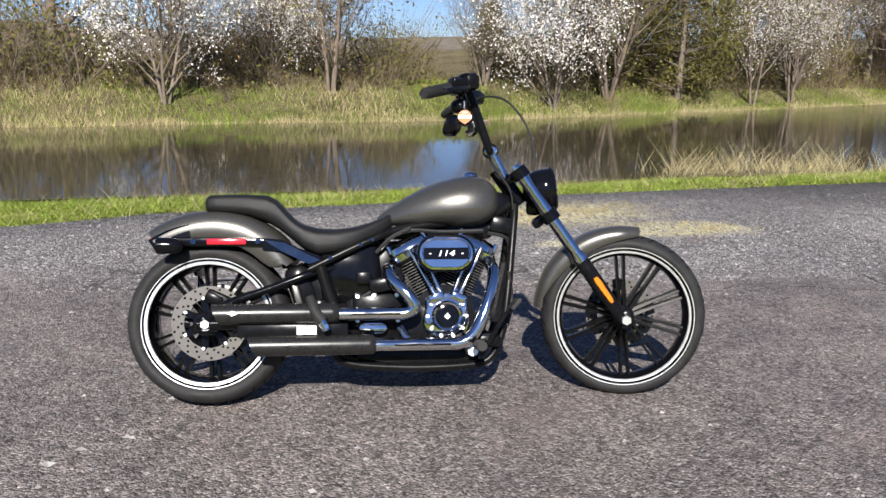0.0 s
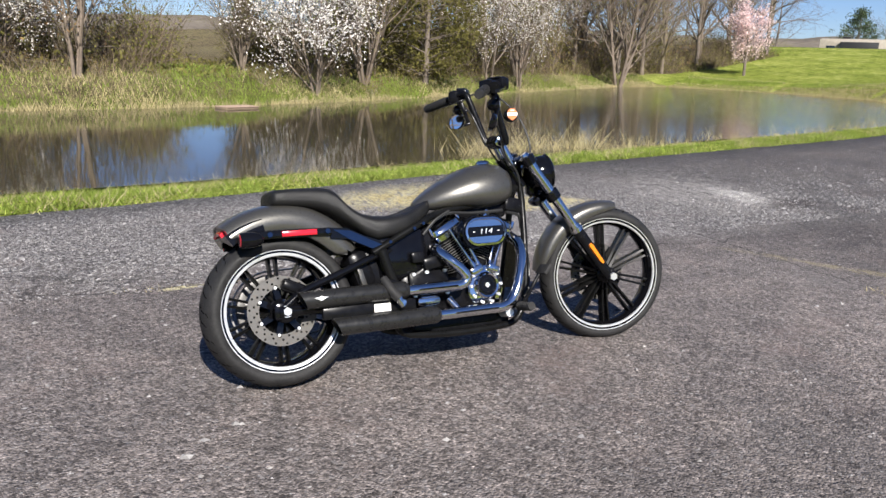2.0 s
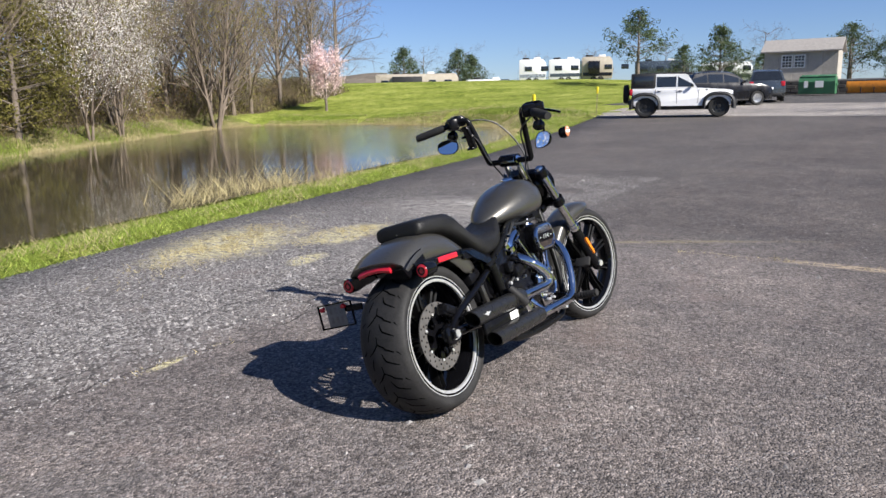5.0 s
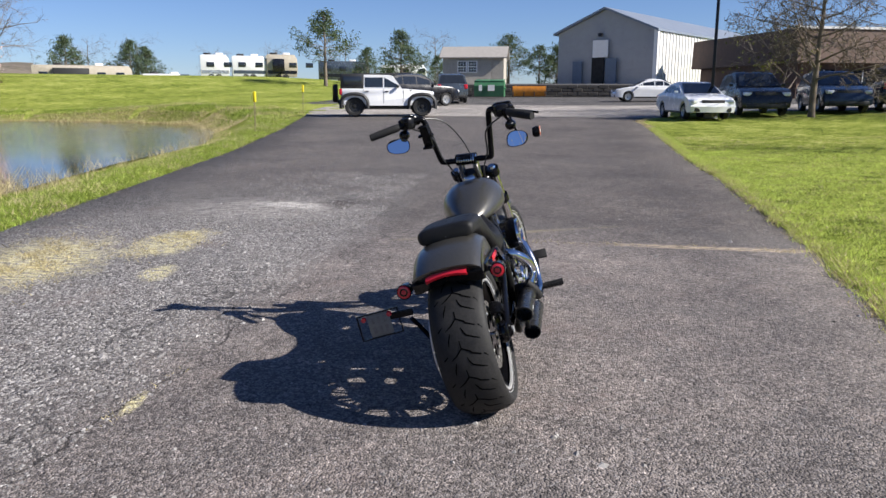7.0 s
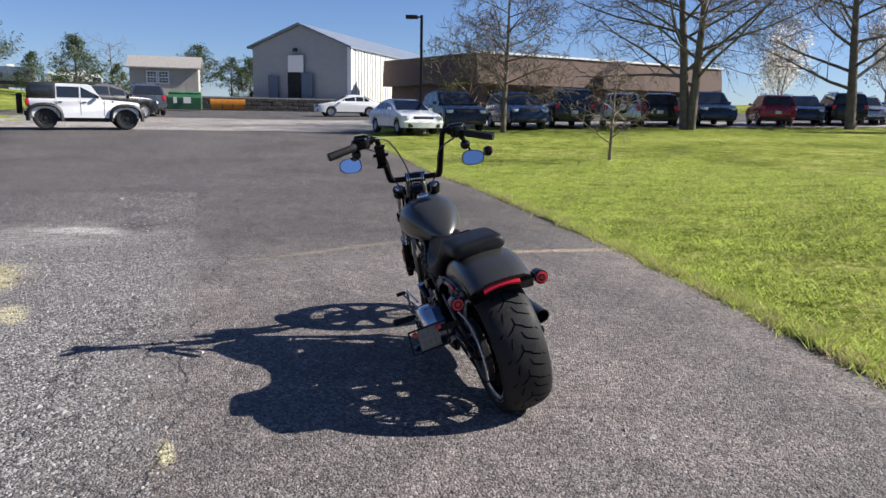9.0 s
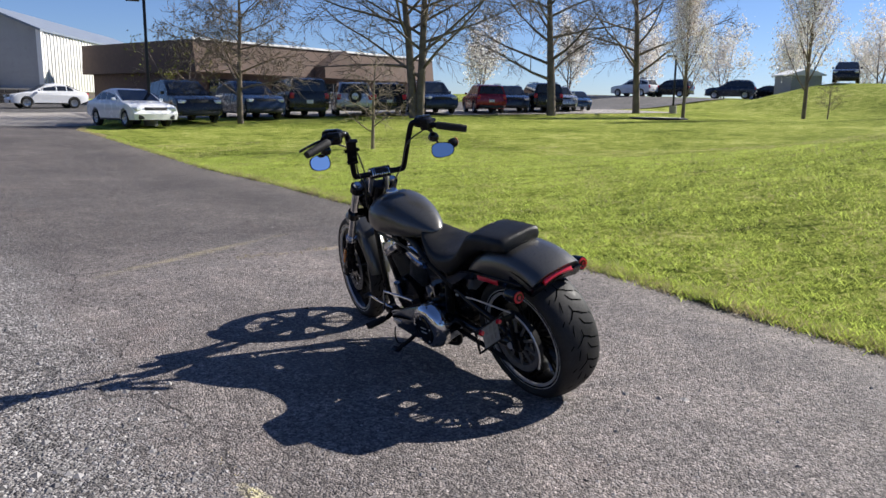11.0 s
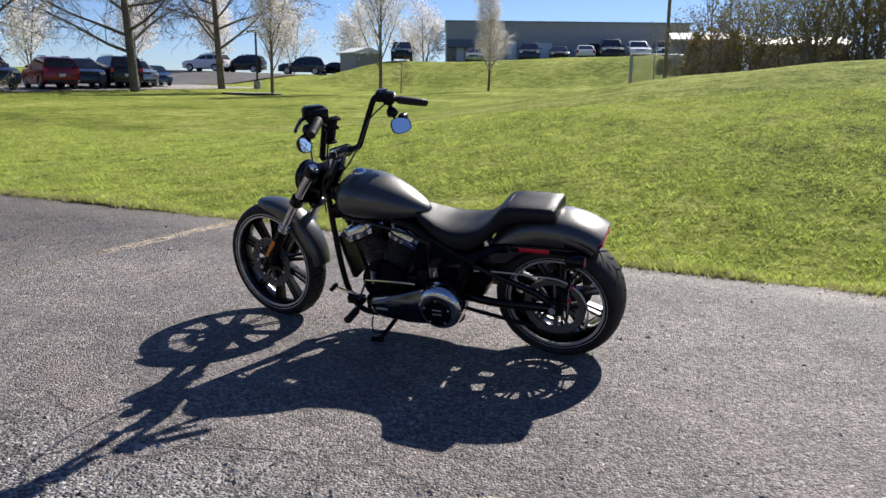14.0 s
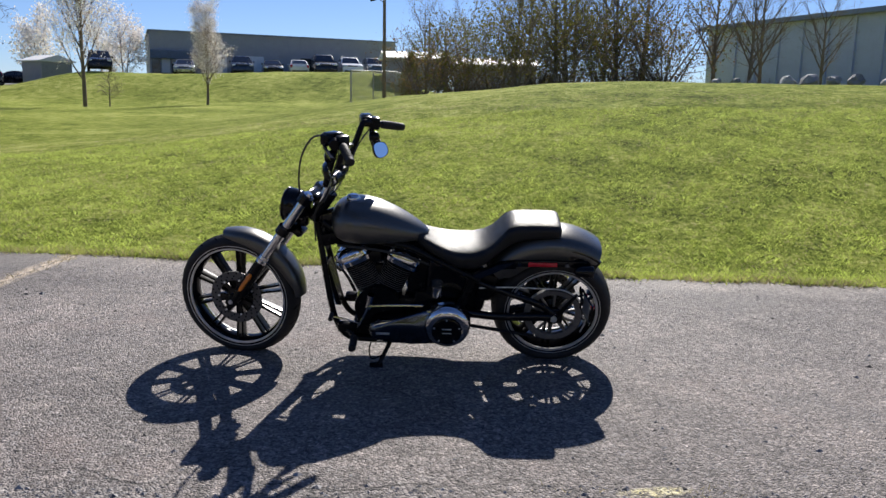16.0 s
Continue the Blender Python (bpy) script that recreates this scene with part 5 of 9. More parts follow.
box(bm, (0.34, -0.222, 0.300), (0.42, 0.02, 0.05), None, 0.006)
bracket = bike_part("muffler_bracket", bm, M_SATIN)
bm = bmesh.new()
box(bm, (0.392, -0.2335, 0.301), (0.075, 0.002, 0.034), None)
bike_part("sticker", bm, M_STICKER, bracket, "white paper sticker")
# passenger peg
bm = bmesh.new()
tube(bm, [(0.405, -0.235, 0.425), (0.425, -0.262, 0.375), (0.455, -0.272, 0.335)], [0.018, 0.021, 0.022], 14, 4)
ppeg = bike_part("passenger_peg", bm, M_RUBBER, None, "folded black passenger peg")
bm = bmesh.new()
cyl(bm, (0.452, -0.272, 0.338), (0.472, -0.278, 0.300), 0.018, 0.014, 12)
cyl(bm, (0.470, -0.24, 0.318), (0.470, -0.295, 0.318), 0.009, seg=10)
bike_part("peg_clevis", bm, M_CHROME, ppeg)
bm = bmesh.new()
box(bm, (0.43, -0.20, 0.35), (0.05, 0.06, 0.14), (0, 15, 0), 0.012)
bike_part("peg_mount", bm, M_SATIN)

# primary drive cover on the other side
m = Matrix.Rotation(radians(-90), 4, "X")


def side_outline(pts):
    return [(x, -z) for x, z in pts]


bm = bmesh.new()
prim = [(0.455, 0.29), (0.465, 0.245), (0.50, 0.212), (0.56, 0.198), (0.75, 0.200), (0.93, 0.204), (0.965, 0.225), (0.978, 0.262), (0.965, 0.298), (0.93, 0.318), (0.80, 0.352), (0.68, 0.395), (0.60, 0.415), (0.53, 0.410), (0.48, 0.37)]
prism(bm, side_outline(prim), 0.13, Matrix.Translation((0, 0.12, 0)) @ m, 0.030)
primary = bike_part("primary_cover", bm, M_DARK_CHROME, None, "polished dark primary drive cover", smooth=60)
# chrome beads added along the outline imitate the glints on its edges
for edge in ([(0.60, 0.408), (0.68, 0.388), (0.80, 0.345), (0.93, 0.311), (0.960, 0.294)], [(0.66, 0.214), (0.75, 0.208), (0.93, 0.212)]):
    bm = bmesh.new()
    tube(bm, [(x, 0.238, z) for x, z in edge], 0.0055, 8, 4)
    bike_part("bright_edge", bm, M_CHROME, primary, "chrome bead added for the glint along the cover's edge")
bm = bmesh.new()
lathe(bm, [(0.124, -0.03), (0.121, 0.010), (0.110, 0.034), (0.092, 0.045), (0.074, 0.047)], Matrix.Translation((0.562, 0.240, 0.316)) @ m, 48)
bike_part("clutch_bulge", bm, M_CHROME, primary)
bm = bmesh.new()
lathe(bm, [(0.080, 0.030), (0.078, 0.050), (0.070, 0.054), (0.060, 0.052), (0.058, 0.048), (0.0, 0.048)], Matrix.Translation((0.565, 0.240, 0.308)) @ m, 48)
bike_part("derby_cover", bm, M_GLOSS, primary, "gloss black round derby cover")
bm = bmesh.new()
for dz in (-0.012, 0.012):
    box(bm, (0.565, 0.2895, 0.308 + dz), (0.05, 0.002, 0.006))
box(bm, (0.90, 0.2515, 0.262), (0.07, 0.003, 0.012), None, 0.001)
for k in range(5):
    a = radians(72 * k + 18)
    cyl(bm, (0.565 + 0.068 * math.cos(a), 0.290, 0.308 + 0.068 * math.sin(a)), (0.565 + 0.068 * math.cos(a), 0.295, 0.308 + 0.068 * math.sin(a)), 0.005, seg=8)
bike_part("cover_mark", bm, M_ALU, primary)
bm = bmesh.new()
tube(bm, [(0.69, 0.245, 0.432), (0.80, 0.25, 0.435), (0.97, 0.25, 0.428)], 0.006, 8, 3)
tube(bm, [(0.97, 0.25, 0.428), (1.0, 0.25, 0.36), (1.03, 0.25, 0.30)], 0.006, 8, 3)
bike_part("shift_rod", bm, M_CHROME)
bm = bmesh.new()
cyl(bm, (0.985, 0.14, 0.355), (0.965, 0.16, 0.445), 0.020, seg=14)
bike_part("oil_filter", bm, M_CHROME)
bm = bmesh.new()
cyl(bm, (0.62, 0.15, 0.44), (0.62, 0.15, 0.50), 0.03, seg=16)
bike_part("starter_housing", bm, M_CHROME)
# side stand
bm = bmesh.new()
tube(bm, [(0.86, 0.14, 0.17), (0.89, 0.20, 0.125), (0.925, 0.285, 0.086)], [0.014, 0.012, 0.011], 10, 3)
box(bm, (0.935, 0.290, 0.084), (0.07, 0.045, 0.008), (-LEAN, 0, 10), 0.003)
tube(bm, [(0.90, 0.22, 0.115), (0.96, 0.25, 0.10), (0.975, 0.25, 0.15), (0.965, 0.24, 0.20)], 0.004, 6, 3)
bike_part("side_stand", bm, M_SATIN, None, "black side stand put down")
# forward controls
for s in (-1, 1):
    bm = bmesh.new()
    tube(bm, [(1.155, s * 0.12, 0.25), (1.10, s * 0.17, 0.235), (1.06, s * 0.22, 0.23), (1.055, s * 0.26, 0.235)], 0.014, 10, 4)
    box(bm, (1.10, s * 0.16, 0.245), (0.10, 0.05, 0.05), None, 0.012)
    bike_part("control_bracket", bm, M_SATIN)
    bm = bmesh.new()
    cyl(bm, (1.055, s * 0.245, 0.235), (1.05, s * 0.365, 0.240), 0.017, 0.019, 16)
    peg = bike_part("foot_peg", bm, M_RUBBER, None, "black rubber foot peg")
    for k in range(6):
        bm = bmesh.new()
        cyl(bm, (1.05, s * (0.265 + 0.016 * k), 0.2365), (1.05, s * (0.273 + 0.016 * k), 0.237), 0.0205, seg=16)
        bike_part("peg_rib", bm, M_RUBBER, peg)
bm = bmesh.new()
tube(bm, [(1.095, -0.21, 0.235), (1.13, -0.235, 0.300), (1.165, -0.245, 0.355), (1.19, -0.25, 0.385)], [0.010, 0.009, 0.008, 0.009], 10, 4)
bike_part("brake_pedal", bm, M_SATIN)
bm = bmesh.new()
box(bm, (1.195, -0.262, 0.392), (0.055, 0.085, 0.018), (0, -50, 0), 0.006)
bike_part("pedal_pad", bm, M_RUBBER)
bm = bmesh.new()
cyl(bm, (1.04, -0.12, 0.205), (1.04, -0.185, 0.205), 0.024, 0.020, 18)
bike_part("bracket_cap", bm, M_ALU)
bm = bmesh.new()
tube(bm, [(1.02, 0.20, 0.29), (1.08, 0.235, 0.33), (1.16, 0.255, 0.365)], 0.006, 8, 4)
bike_part("shift_lever", bm, M_CHROME)
bm = bmesh.new()
cyl(bm, (1.165, 0.235, 0.367), (1.165, 0.290, 0.367), 0.012, seg=14)
bike_part("shift_peg", bm, M_RUBBER)

# fork, headlamp, front fender (turned with the bars)
UP = AXIS
FA = Vector((1.708, 0, 0.334))
for s in (-1, 1):
    off = Vector((0, s * 0.108, 0))
    a = FA + off + Vector((-0.012, 0, 0.0))
    top = a + UP * 0.765
    bm = bmesh.new()
    cyl(bm, a + UP * 0.30, top, 0.0245, seg=22)
    bike_part("fork_tube", bm, M_CHROME, None, "chrome fork tube", True)
    bm = bmesh.new()
    tube(bm, [a - UP * 0.035, a + UP * 0.02, a + UP * 0.10, a + UP * 0.30], [0.020, 0.027, 0.029, 0.031], 20)
    box(bm, a + Vector((0.012, 0, 0.0)), (0.06, 0.045, 0.07), (0, -35, 0), 0.014)
    bike_part("fork_slider", bm, M_SATIN, None, "black lower fork leg", True)
    bm = bmesh.new()
    cyl(bm, a + UP * 0.295, a + UP * 0.335, 0.0325, 0.029, 22)
    cyl(bm, a + UP * 0.305, a + UP * 0.318, 0.0345, seg=22)
    bike_part("fork_collar", bm, M_CHROME, None, "", True)
    bm = bmesh.new()
    cyl(bm, top - UP * 0.005, top + UP * 0.012, 0.024, 0.018, 8)
    bike_part("fork_cap", bm, M_CHROME, None, "", True)
    for h in (0.50, 0.715):
        bm = bmesh.new()
        cyl(bm, a + UP * h, a + UP * (h + 0.045), 0.037, seg=22)
        bike_part("fork_clamp", bm, M_GLOSS, None, "", True)
    bm = bmesh.new()
    q = a + Vector((0, s * 0.0325, 0)) + UP * 0.150 + Vector((0.004, 0, 0.003))
    loft(bm, [[q + UP * h + Vector((math.cos(RAKE) * w, s * t, math.sin(RAKE) * w)) for w, t in ((-wd, -0.004), (-wd * 0.7, 0.005), (wd * 0.7, 0.005), (wd, -0.004))] for h, wd in ((-0.062, 0.006), (-0.05, 0.011), (0.05, 0.013), (0.062, 0.008))])
    bike_part("fork_reflector", bm, M_ORANGE, None, "orange fork reflector", True)
bm = bmesh.new()
cyl(bm, FA + Vector((0, -0.136, 0)), FA + Vector((0, 0.136, 0)), 0.012, seg=16)
cyl(bm, FA + Vector((0, -0.142, 0)), FA + Vector((0, -0.126, 0)), 0.020, seg=6)
bike_part("front_axle", bm, M_LIP, None, "", True)
for h, dx in ((0.522, 0.0), (0.738, 0.0)):
    bm = bmesh.new()
    c0 = FA + Vector((-0.012, 0, 0)) + UP * h
    box(bm, c0, (0.05, 0.20, 0.042), (0, -35, 0), 0.012)
    box(bm, c0 + Vector((-0.04, 0, -0.025)), (0.07, 0.10, 0.042), (0, -35, 0), 0.014)
    bike_part("triple_clamp", bm, M_GLOSS, None, "gloss black triple clamp", True)
bm = bmesh.new()
box(bm, FA + Vector((-0.075, 0.095, 0.075)), (0.06, 0.045, 0.11), (0, -25, 0), 0.016)
box(bm, FA + Vector((-0.085, 0.120, 0.075)), (0.04, 0.03, 0.085), (0, -25, 0), 0.012)
bike_part("front_caliper", bm, M_SATIN, None, "black brake caliper", True)
bm = bmesh.new()
loops = []
for k in range(25):
    u = k / 24
    a = radians(80 + 94 * u)
    R = 0.366 + 0.006 * math.sin(math.pi * u)
    hw = 0.074 * (0.55 + 0.45 * min(1, 6 * u + 0.3)) * (0.85 + 0.15 * min(1, 6 * (1 - u)))
    drop = 0.018 + 0.040 * math.sin(math.pi * min(1, u * 1.1)) ** 0.8
    d = Vector((math.cos(a), 0, math.sin(a)))
    outer = [(-hw, -drop), (-hw, -0.015), (-hw * 0.8, 0.004), (-hw * 0.4, 0.011), (0, 0.013), (hw * 0.4, 0.011), (hw * 0.8, 0.004), (hw, -0.015), (hw, -drop)]
    loops.append([FA + d * (R + q) + Vector((0, y, 0)) for y, q in outer + [(y * 0.95, q - 0.005) for y, q in outer[::-1]]])
loft(bm, loops)
bike_part("front_fender", bm, M_PAINT, None, "metallic grey front fender", True, 50)
for s in (-1, 1):
    bm = bmesh.new()
    tube(bm, [FA + Vector((-0.205, s * 0.082, 0.285)), FA + Vector((-0.20, s * 0.092, 0.25)), FA + Vector((-0.11, s * 0.100, 0.18))], 0.008, 8, 4)
    bike_part("fender_stay", bm, M_CHROME, None, "", True)
LM = pose(1.385, 0, 0.870, 0, 82, 0)
bm = bmesh.new()
lathe(bm, [(0.0, -0.10), (0.04, -0.095), (0.068, -0.075), (0.080, -0.045), (0.084, -0.01), (0.084, 0.030), (0.078, 0.036)], LM @ Matrix.Diagonal((1.05, 1.0, 1, 1)), 40)
box(bm, (1.33, 0, 0.80), (0.06, 0.06, 0.08), None, 0.015)
lampb = bike_part("headlamp", bm, M_GLOSS, None, "gloss black headlamp nacelle", True, 50)
bm = bmesh.new()
lathe(bm, [(0.079, 0.030), (0.074, 0.040), (0.05, 0.046), (0, 0.048)], LM @ Matrix.Diagonal((1.05, 1.0, 1, 1)), 40)
bike_part("lamp_glass", bm, M_LAMP, lampb, "clear lamp glass", True)
bm = bmesh.new()
lathe(bm, [(0.085, 0.022), (0.088, 0.032), (0.080, 0.040)], LM @ Matrix.Diagonal((1.05, 1.0, 1, 1)), 40)
bike_part("lamp_ring", bm, M_GLOSS, lampb, "", True)
# bars, grips, controls, mirrors
bm = bmesh.new()
half = [(0.0, 1.150, 1.028), (0.125, 1.150, 1.028), (0.146, 1.149, 1.030), (0.152, 1.144, 1.046), (0.185, 1.070, 1.262), (0.196, 1.060, 1.288), (0.215, 1.045, 1.290), (0.30, 1.005, 1.268), (0.450, 0.925, 1.232)]
pts = [(x, -y, z) for y, x, z in half[::-1]] + [(x, y, z) for y, x, z in half[1:]]
P = []
for k in range(len(pts) - 1):
    for i in range(4):
        P.append(Vector(pts[k]).lerp(Vector(pts[k + 1]), i / 4))
P.append(Vector(pts[-1]))
for _ in range(1):
    P = [P[0]] + [P[i] * 0.5 + (P[i - 1] + P[i + 1]) * 0.25 for i in range(1, len(P) - 1)] + [P[-1]]
tube(bm, P, 0.0158, 16)
bike_part("handlebar", bm, M_SATIN, None, "black ape-style handlebar", True)
for s in (-1, 1):
    g0, g1 = Vector((0.998, s * 0.315, 1.264)), Vector((0.915, s * 0.462, 1.228))
    bm = bmesh.new()
    tube(bm, [g0, g0.lerp(g1, 0.05), g0.lerp(g1, 0.95), g1], [0.0195, 0.0215, 0.0205, 0.0185], 18)
    grip = bike_part("grip", bm, M_RUBBER, None, "black rubber grip", True)
    for k in range(9):
        bm = bmesh.new()
        q = g0.lerp(g1, 0.15 + 0.08 * k)
        d = (g1 - g0).normalized() * 0.003
        cyl(bm, q - d, q + d, 0.0225, seg=18)
        bike_part("grip_rib", bm, M_RUBBER, grip, "", True)
    bm = bmesh.new()
    h0 = Vector((1.025, s * 0.272, 1.276))
    d = (g1 - g0).normalized()
    box(bm, h0, (0.058, 0.075, 0.068), (0, 0, -s * 28), 0.014)
    box(bm, h0 + Vector((0.044, s * -0.005, 0.012)), (0.056, 0.110, 0.058), (0, 0, -s * 28), 0.014)
    cyl(bm, h0 + Vector((0.02, s * 0.035, 0)), h0 + Vector((0.01, s * 0.055, -0.006)), 0.030, 0.026, 16)
    ctl = bike_part("switch_housing", bm, M_SATIN, None, "black switch housing", True)
    bm = bmesh.new()
    box(bm, h0 + Vector((0.040, 0, 0.040)), (0.05, 0.075, 0.010), (0, 0, -s * 28), 0.004)
    box(bm, h0 + Vector((-0.030, 0, 0.004)), (0.008, 0.030, 0.016), (0, 0, -s * 28), 0.003)
    bike_part("switch", bm, M_GLOSS, ctl, "", True)
    bm = bmesh.new()
    loft(bm, [[p + Vector((0, 0, e * 0.006)) + Vector((w * f, 0, 0)) for e, f in ((-1, -1), (1, -1), (1, 1), (-1, 1))] for p, w in ((h0 + Vector((0.055, s * 0.02, 0.0)), 0.010), (h0 + Vector((0.050, s * 0.08, -0.012)), 0.008), (h0 + Vector((0.00, s * 0.165, -0.028)), 0.007), (h0 + Vector((-0.030, s * 0.205, -0.036)), 0.009))])
    bike_part("lever", bm, M_SATIN, None, "black control lever", True)
    # mirror hung below the bar
    mc = Vector((1.053, 0.361, 1.156)) if s > 0 else Vector((1.007, -0.344, 1.119))
    bm = bmesh.new()
    tube(bm, [h0 + Vector((0.02, s * 0.03, -0.02)), h0 + Vector((0.035, s * 0.045, -0.07)), mc + Vector((0.025, 0, 0.015))], 0.006, 8, 4)
    fm = Matrix.Translation(mc) @ Matrix.Rotation(radians(19 if s > 0 else -19), 4, "Z") @ Matrix.Rotation(radians(-90 + (14 if s > 0 else 20)), 4, "Y")
    shape = [Vector((p.x * (1 - 1.6 * s * p.y), p.y, 0)) for p in ellipse_loop((0, 0, 0), (0.044, 0, 0), (0, 0.066, 0), 32, 2.6)]
    loft(bm, [[fm @ (Vector((p.x * k, p.y * k, z))) for p in shape] for k, z in ((0.3, -0.030), (0.75, -0.022), (0.98, -0.006), (1.0, 0.002), (0.93, 0.003), (0.92, -0.001))])
    mir = bike_part("mirror", bm, M_GLOSS, None, "oval mirror hung below the bar", True)
    bm = bmesh.new()
    bm.faces.new([bm.verts.new(fm @ Vector((p.x * 0.93, p.y * 0.93, 0.0012))) for p in shape])
    bike_part("mirror_glass", bm, M_MIRROR, mir, "blue sky in the mirror glass", True, 0)
    # turn signal under the switch housing
    sg = mc.lerp(h0, 0.48) + Vector((0.018, 0, 0.0))
    bm = bmesh.new()
    lathe(bm, [(0.0, -0.030), (0.014, -0.028), (0.024, -0.018), (0.028, -0.002), (0.0285, 0.018), (0.026, 0.022)], Matrix.Translation(sg) @ Matrix.Rotation(radians(90), 4, "Y"), 24)
    tube(bm, [sg + Vector((0, 0, 0.02)), h0 + Vector((0.018, 0, -0.02))], 0.009, 8)
    sig = bike_part("front_indicator", bm, M_GLOSS, None, "black bullet turn indicator", True)
    bm = bmesh.new()
    lathe(bm, [(0.026, 0.019), (0.022, 0.025), (0.012, 0.028), (0.0, 0.029)], Matrix.Translation(sg) @ Matrix.Rotation(radians(90), 4, "Y"), 24)
    bike_part("lens", bm, M_LAMP, sig, "clear lens", True)
    # bar cable
    bm = bmesh.new()
    tube(bm, [h0 + Vector((0.02, -s * 0.01, -0.03)), Vector((1.075, s * 0.160, 1.18)), Vector((1.125, s * 0.135, 1.06)), Vector((1.165, s * 0.09, 0.965)), Vector((1.235, s * 0.07, 0.86)), Vector((1.245, s * 0.05, 0.70))], 0.0045, 8, 6)
    bike_part("bar_cable", bm, M_CABLE, None, "", True)
bm = bmesh.new()
tube(bm, [(1.055, 0.25, 1.265), (1.13, 0.20, 1.285), (1.22, 0.13, 1.255), (1.30, 0.07, 1.15), (1.335, 0.03, 1.03), (1.335, 0.02, 0.93)], 0.0048, 8, 6)
bike_part("clutch_cable", bm, M_CABLE, None, "long arching clutch cable", True)
bm = bmesh.new()
box(bm, (1.152, 0, 1.032), (0.058, 0.125, 0.050), (0, 20, 0), 0.012)
clampb = bike_part("riser_clamp", bm, M_CHROME, None, "chrome riser clamp with digital gauge", True)
bm = bmesh.new()
box(bm, (1.128, 0, 1.045), (0.012, 0.070, 0.030), (0, 20, 0), 0.003)
bike_part("gauge_face", bm, M_GLOSS, clampb, "dark gauge face", True)
for y in np.linspace(-0.056, 0.056, 9):
    bm = bmesh.new()
    cyl(bm, (1.150, y - 0.003, 1.032), (1.150, y + 0.003, 1.032), 0.033, seg=18)
    bike_part("clamp_knurl", bm, M_SATIN, clampb, "", True)
for s in (-1, 1):
    bm = bmesh.new()
    cyl(bm, HEAD + Vector((0.02, s * 0.045, -0.01)), (1.155, s * 0.045, 1.03), 0.021, 0.019, 16)
    bike_part("riser", bm, M_CHROME, None, "", True)
# phone cradle on the left bar upright
bm = bmesh.new()
box(bm, (1.045, 0.180, 1.188), (0.020, 0.055, 0.115), (0, -18, -10), 0.006)
for dz in (-0.058, 0.058):
    box(bm, (1.038 - dz * 0.3, 0.180, 1.188 + dz), (0.035, 0.060, 0.012), (0, -18, -10), 0.003)
for dy in (-0.035, 0.035):
    box(bm, (1.040, 0.180 + dy, 1.196), (0.025, 0.016, 0.014), (0, -18, -10), 0.003)
bike_part("phone_cradle", bm, M_SATIN, None, "empty black phone cradle", True)
# round fob with a six-sided badge hung from the right lever
FOB = (1.066, -0.457, 1.143)
bm = bmesh.new()
lathe(bm, [(0.0, -0.025), (0.024, -0.022), (0.030, 0.0), (0.026, 0.014), (0.0, 0.016)], pose(FOB[0], FOB[1] + 0.017, FOB[2] - 0.005, 90, 0, 10), 24)
clip = bike_part("bar_ornament", bm, M_SATIN, None, "", True)
bm = bmesh.new()
m6 = pose(FOB[0], FOB[1], FOB[2], 90, 0, 10)
prism(bm, [(-0.022, 0.012), (-0.010, 0.024), (0.010, 0.024), (0.022, 0.012), (0.022, -0.012), (0.0, -0.027), (-0.022, -0.012)], 0.003, m6)
badge = bike_part("ornament_badge", bm, M_BADGE_ORANGE, clip, "orange and white badge shape", True)
bm = bmesh.new()
box(bm, m6 @ Vector((0, 0.0, 0.0035)), (0.050, 0.002, 0.013), (0, 0, 10))
box(bm, m6 @ Vector((0, 0.016, 0.0035)), (0.018, 0.002, 0.005), (0, 0, 10))
bike_part("badge_bar", bm, M_STICKER, badge, "", True)


# ---- trees and shrubs ----
def thin_leaf(m, share):
    """Lets part of the light through a blade."""
    nt = m.node_tree
    b = nt.nodes["Principled BSDF"]
    tr = nt.nodes.new("ShaderNodeBsdfTranslucent")
    mx = nt.nodes.new("ShaderNodeMixShader")
    mx.inputs[0].default_value = share
    nt.links.new(b.inputs["Base Color"].links[0].from_socket, tr.inputs[0])
    nt.links.new(b.outputs[0], mx.inputs[1])
    nt.links.new(tr.outputs[0], mx.inputs[2])
    nt.links.new(mx.outputs[0], nt.nodes["Material Output"].inputs[0])
    return m


M_BARK = mat("grey_brown_bark", (0.17, 0.14, 0.115), 0.9, 0, 0.30, 3, bump=0.5, bump_scale=25, spec=0.2)
M_TWIG = mat("twig_bark", (0.19, 0.152, 0.118), 0.9, 0, 0.25, 2, spec=0.2)
M_TWIG_PALE = mat("pale_twig_bark", (0.25, 0.205, 0.155), 0.9, 0, 0.25, 2, spec=0.2)
M_PETAL = mat("white_blossom", (0.88, 0.83, 0.78), 0.7, 0, 0.06, 3, island=0.15, spec=0.2)
M_PETAL_PINK = mat("pink_blossom", (0.80, 0.62, 0.61), 0.7, 0, 0.08, 3, island=0.18, spec=0.2)
M_BUD = mat("olive_bud", (0.22, 0.20, 0.055), 0.8, 0, 0.2, 3, island=0.3, spec=0.2)
M_LEAF = mat("young_leaf", (0.17, 0.20, 0.035), 0.7, 0, 0.2, 3, island=0.35, spec=0.3)
M_RUST = mat("dry_leaf", (0.30, 0.19, 0.09), 0.85, 0, 0.2, 3, island=0.3, spec=0.2)
M_NEEDLE = mat("pine_needles", (0.085, 0.118, 0.056), 0.7, 0, 0.2, 3, island=0.35, spec=0.3)
M_CEDAR = mat("cedar_foliage", (0.145, 0.130, 0.036), 0.75, 0, 0.2, 3, island=0.35, spec=0.2)


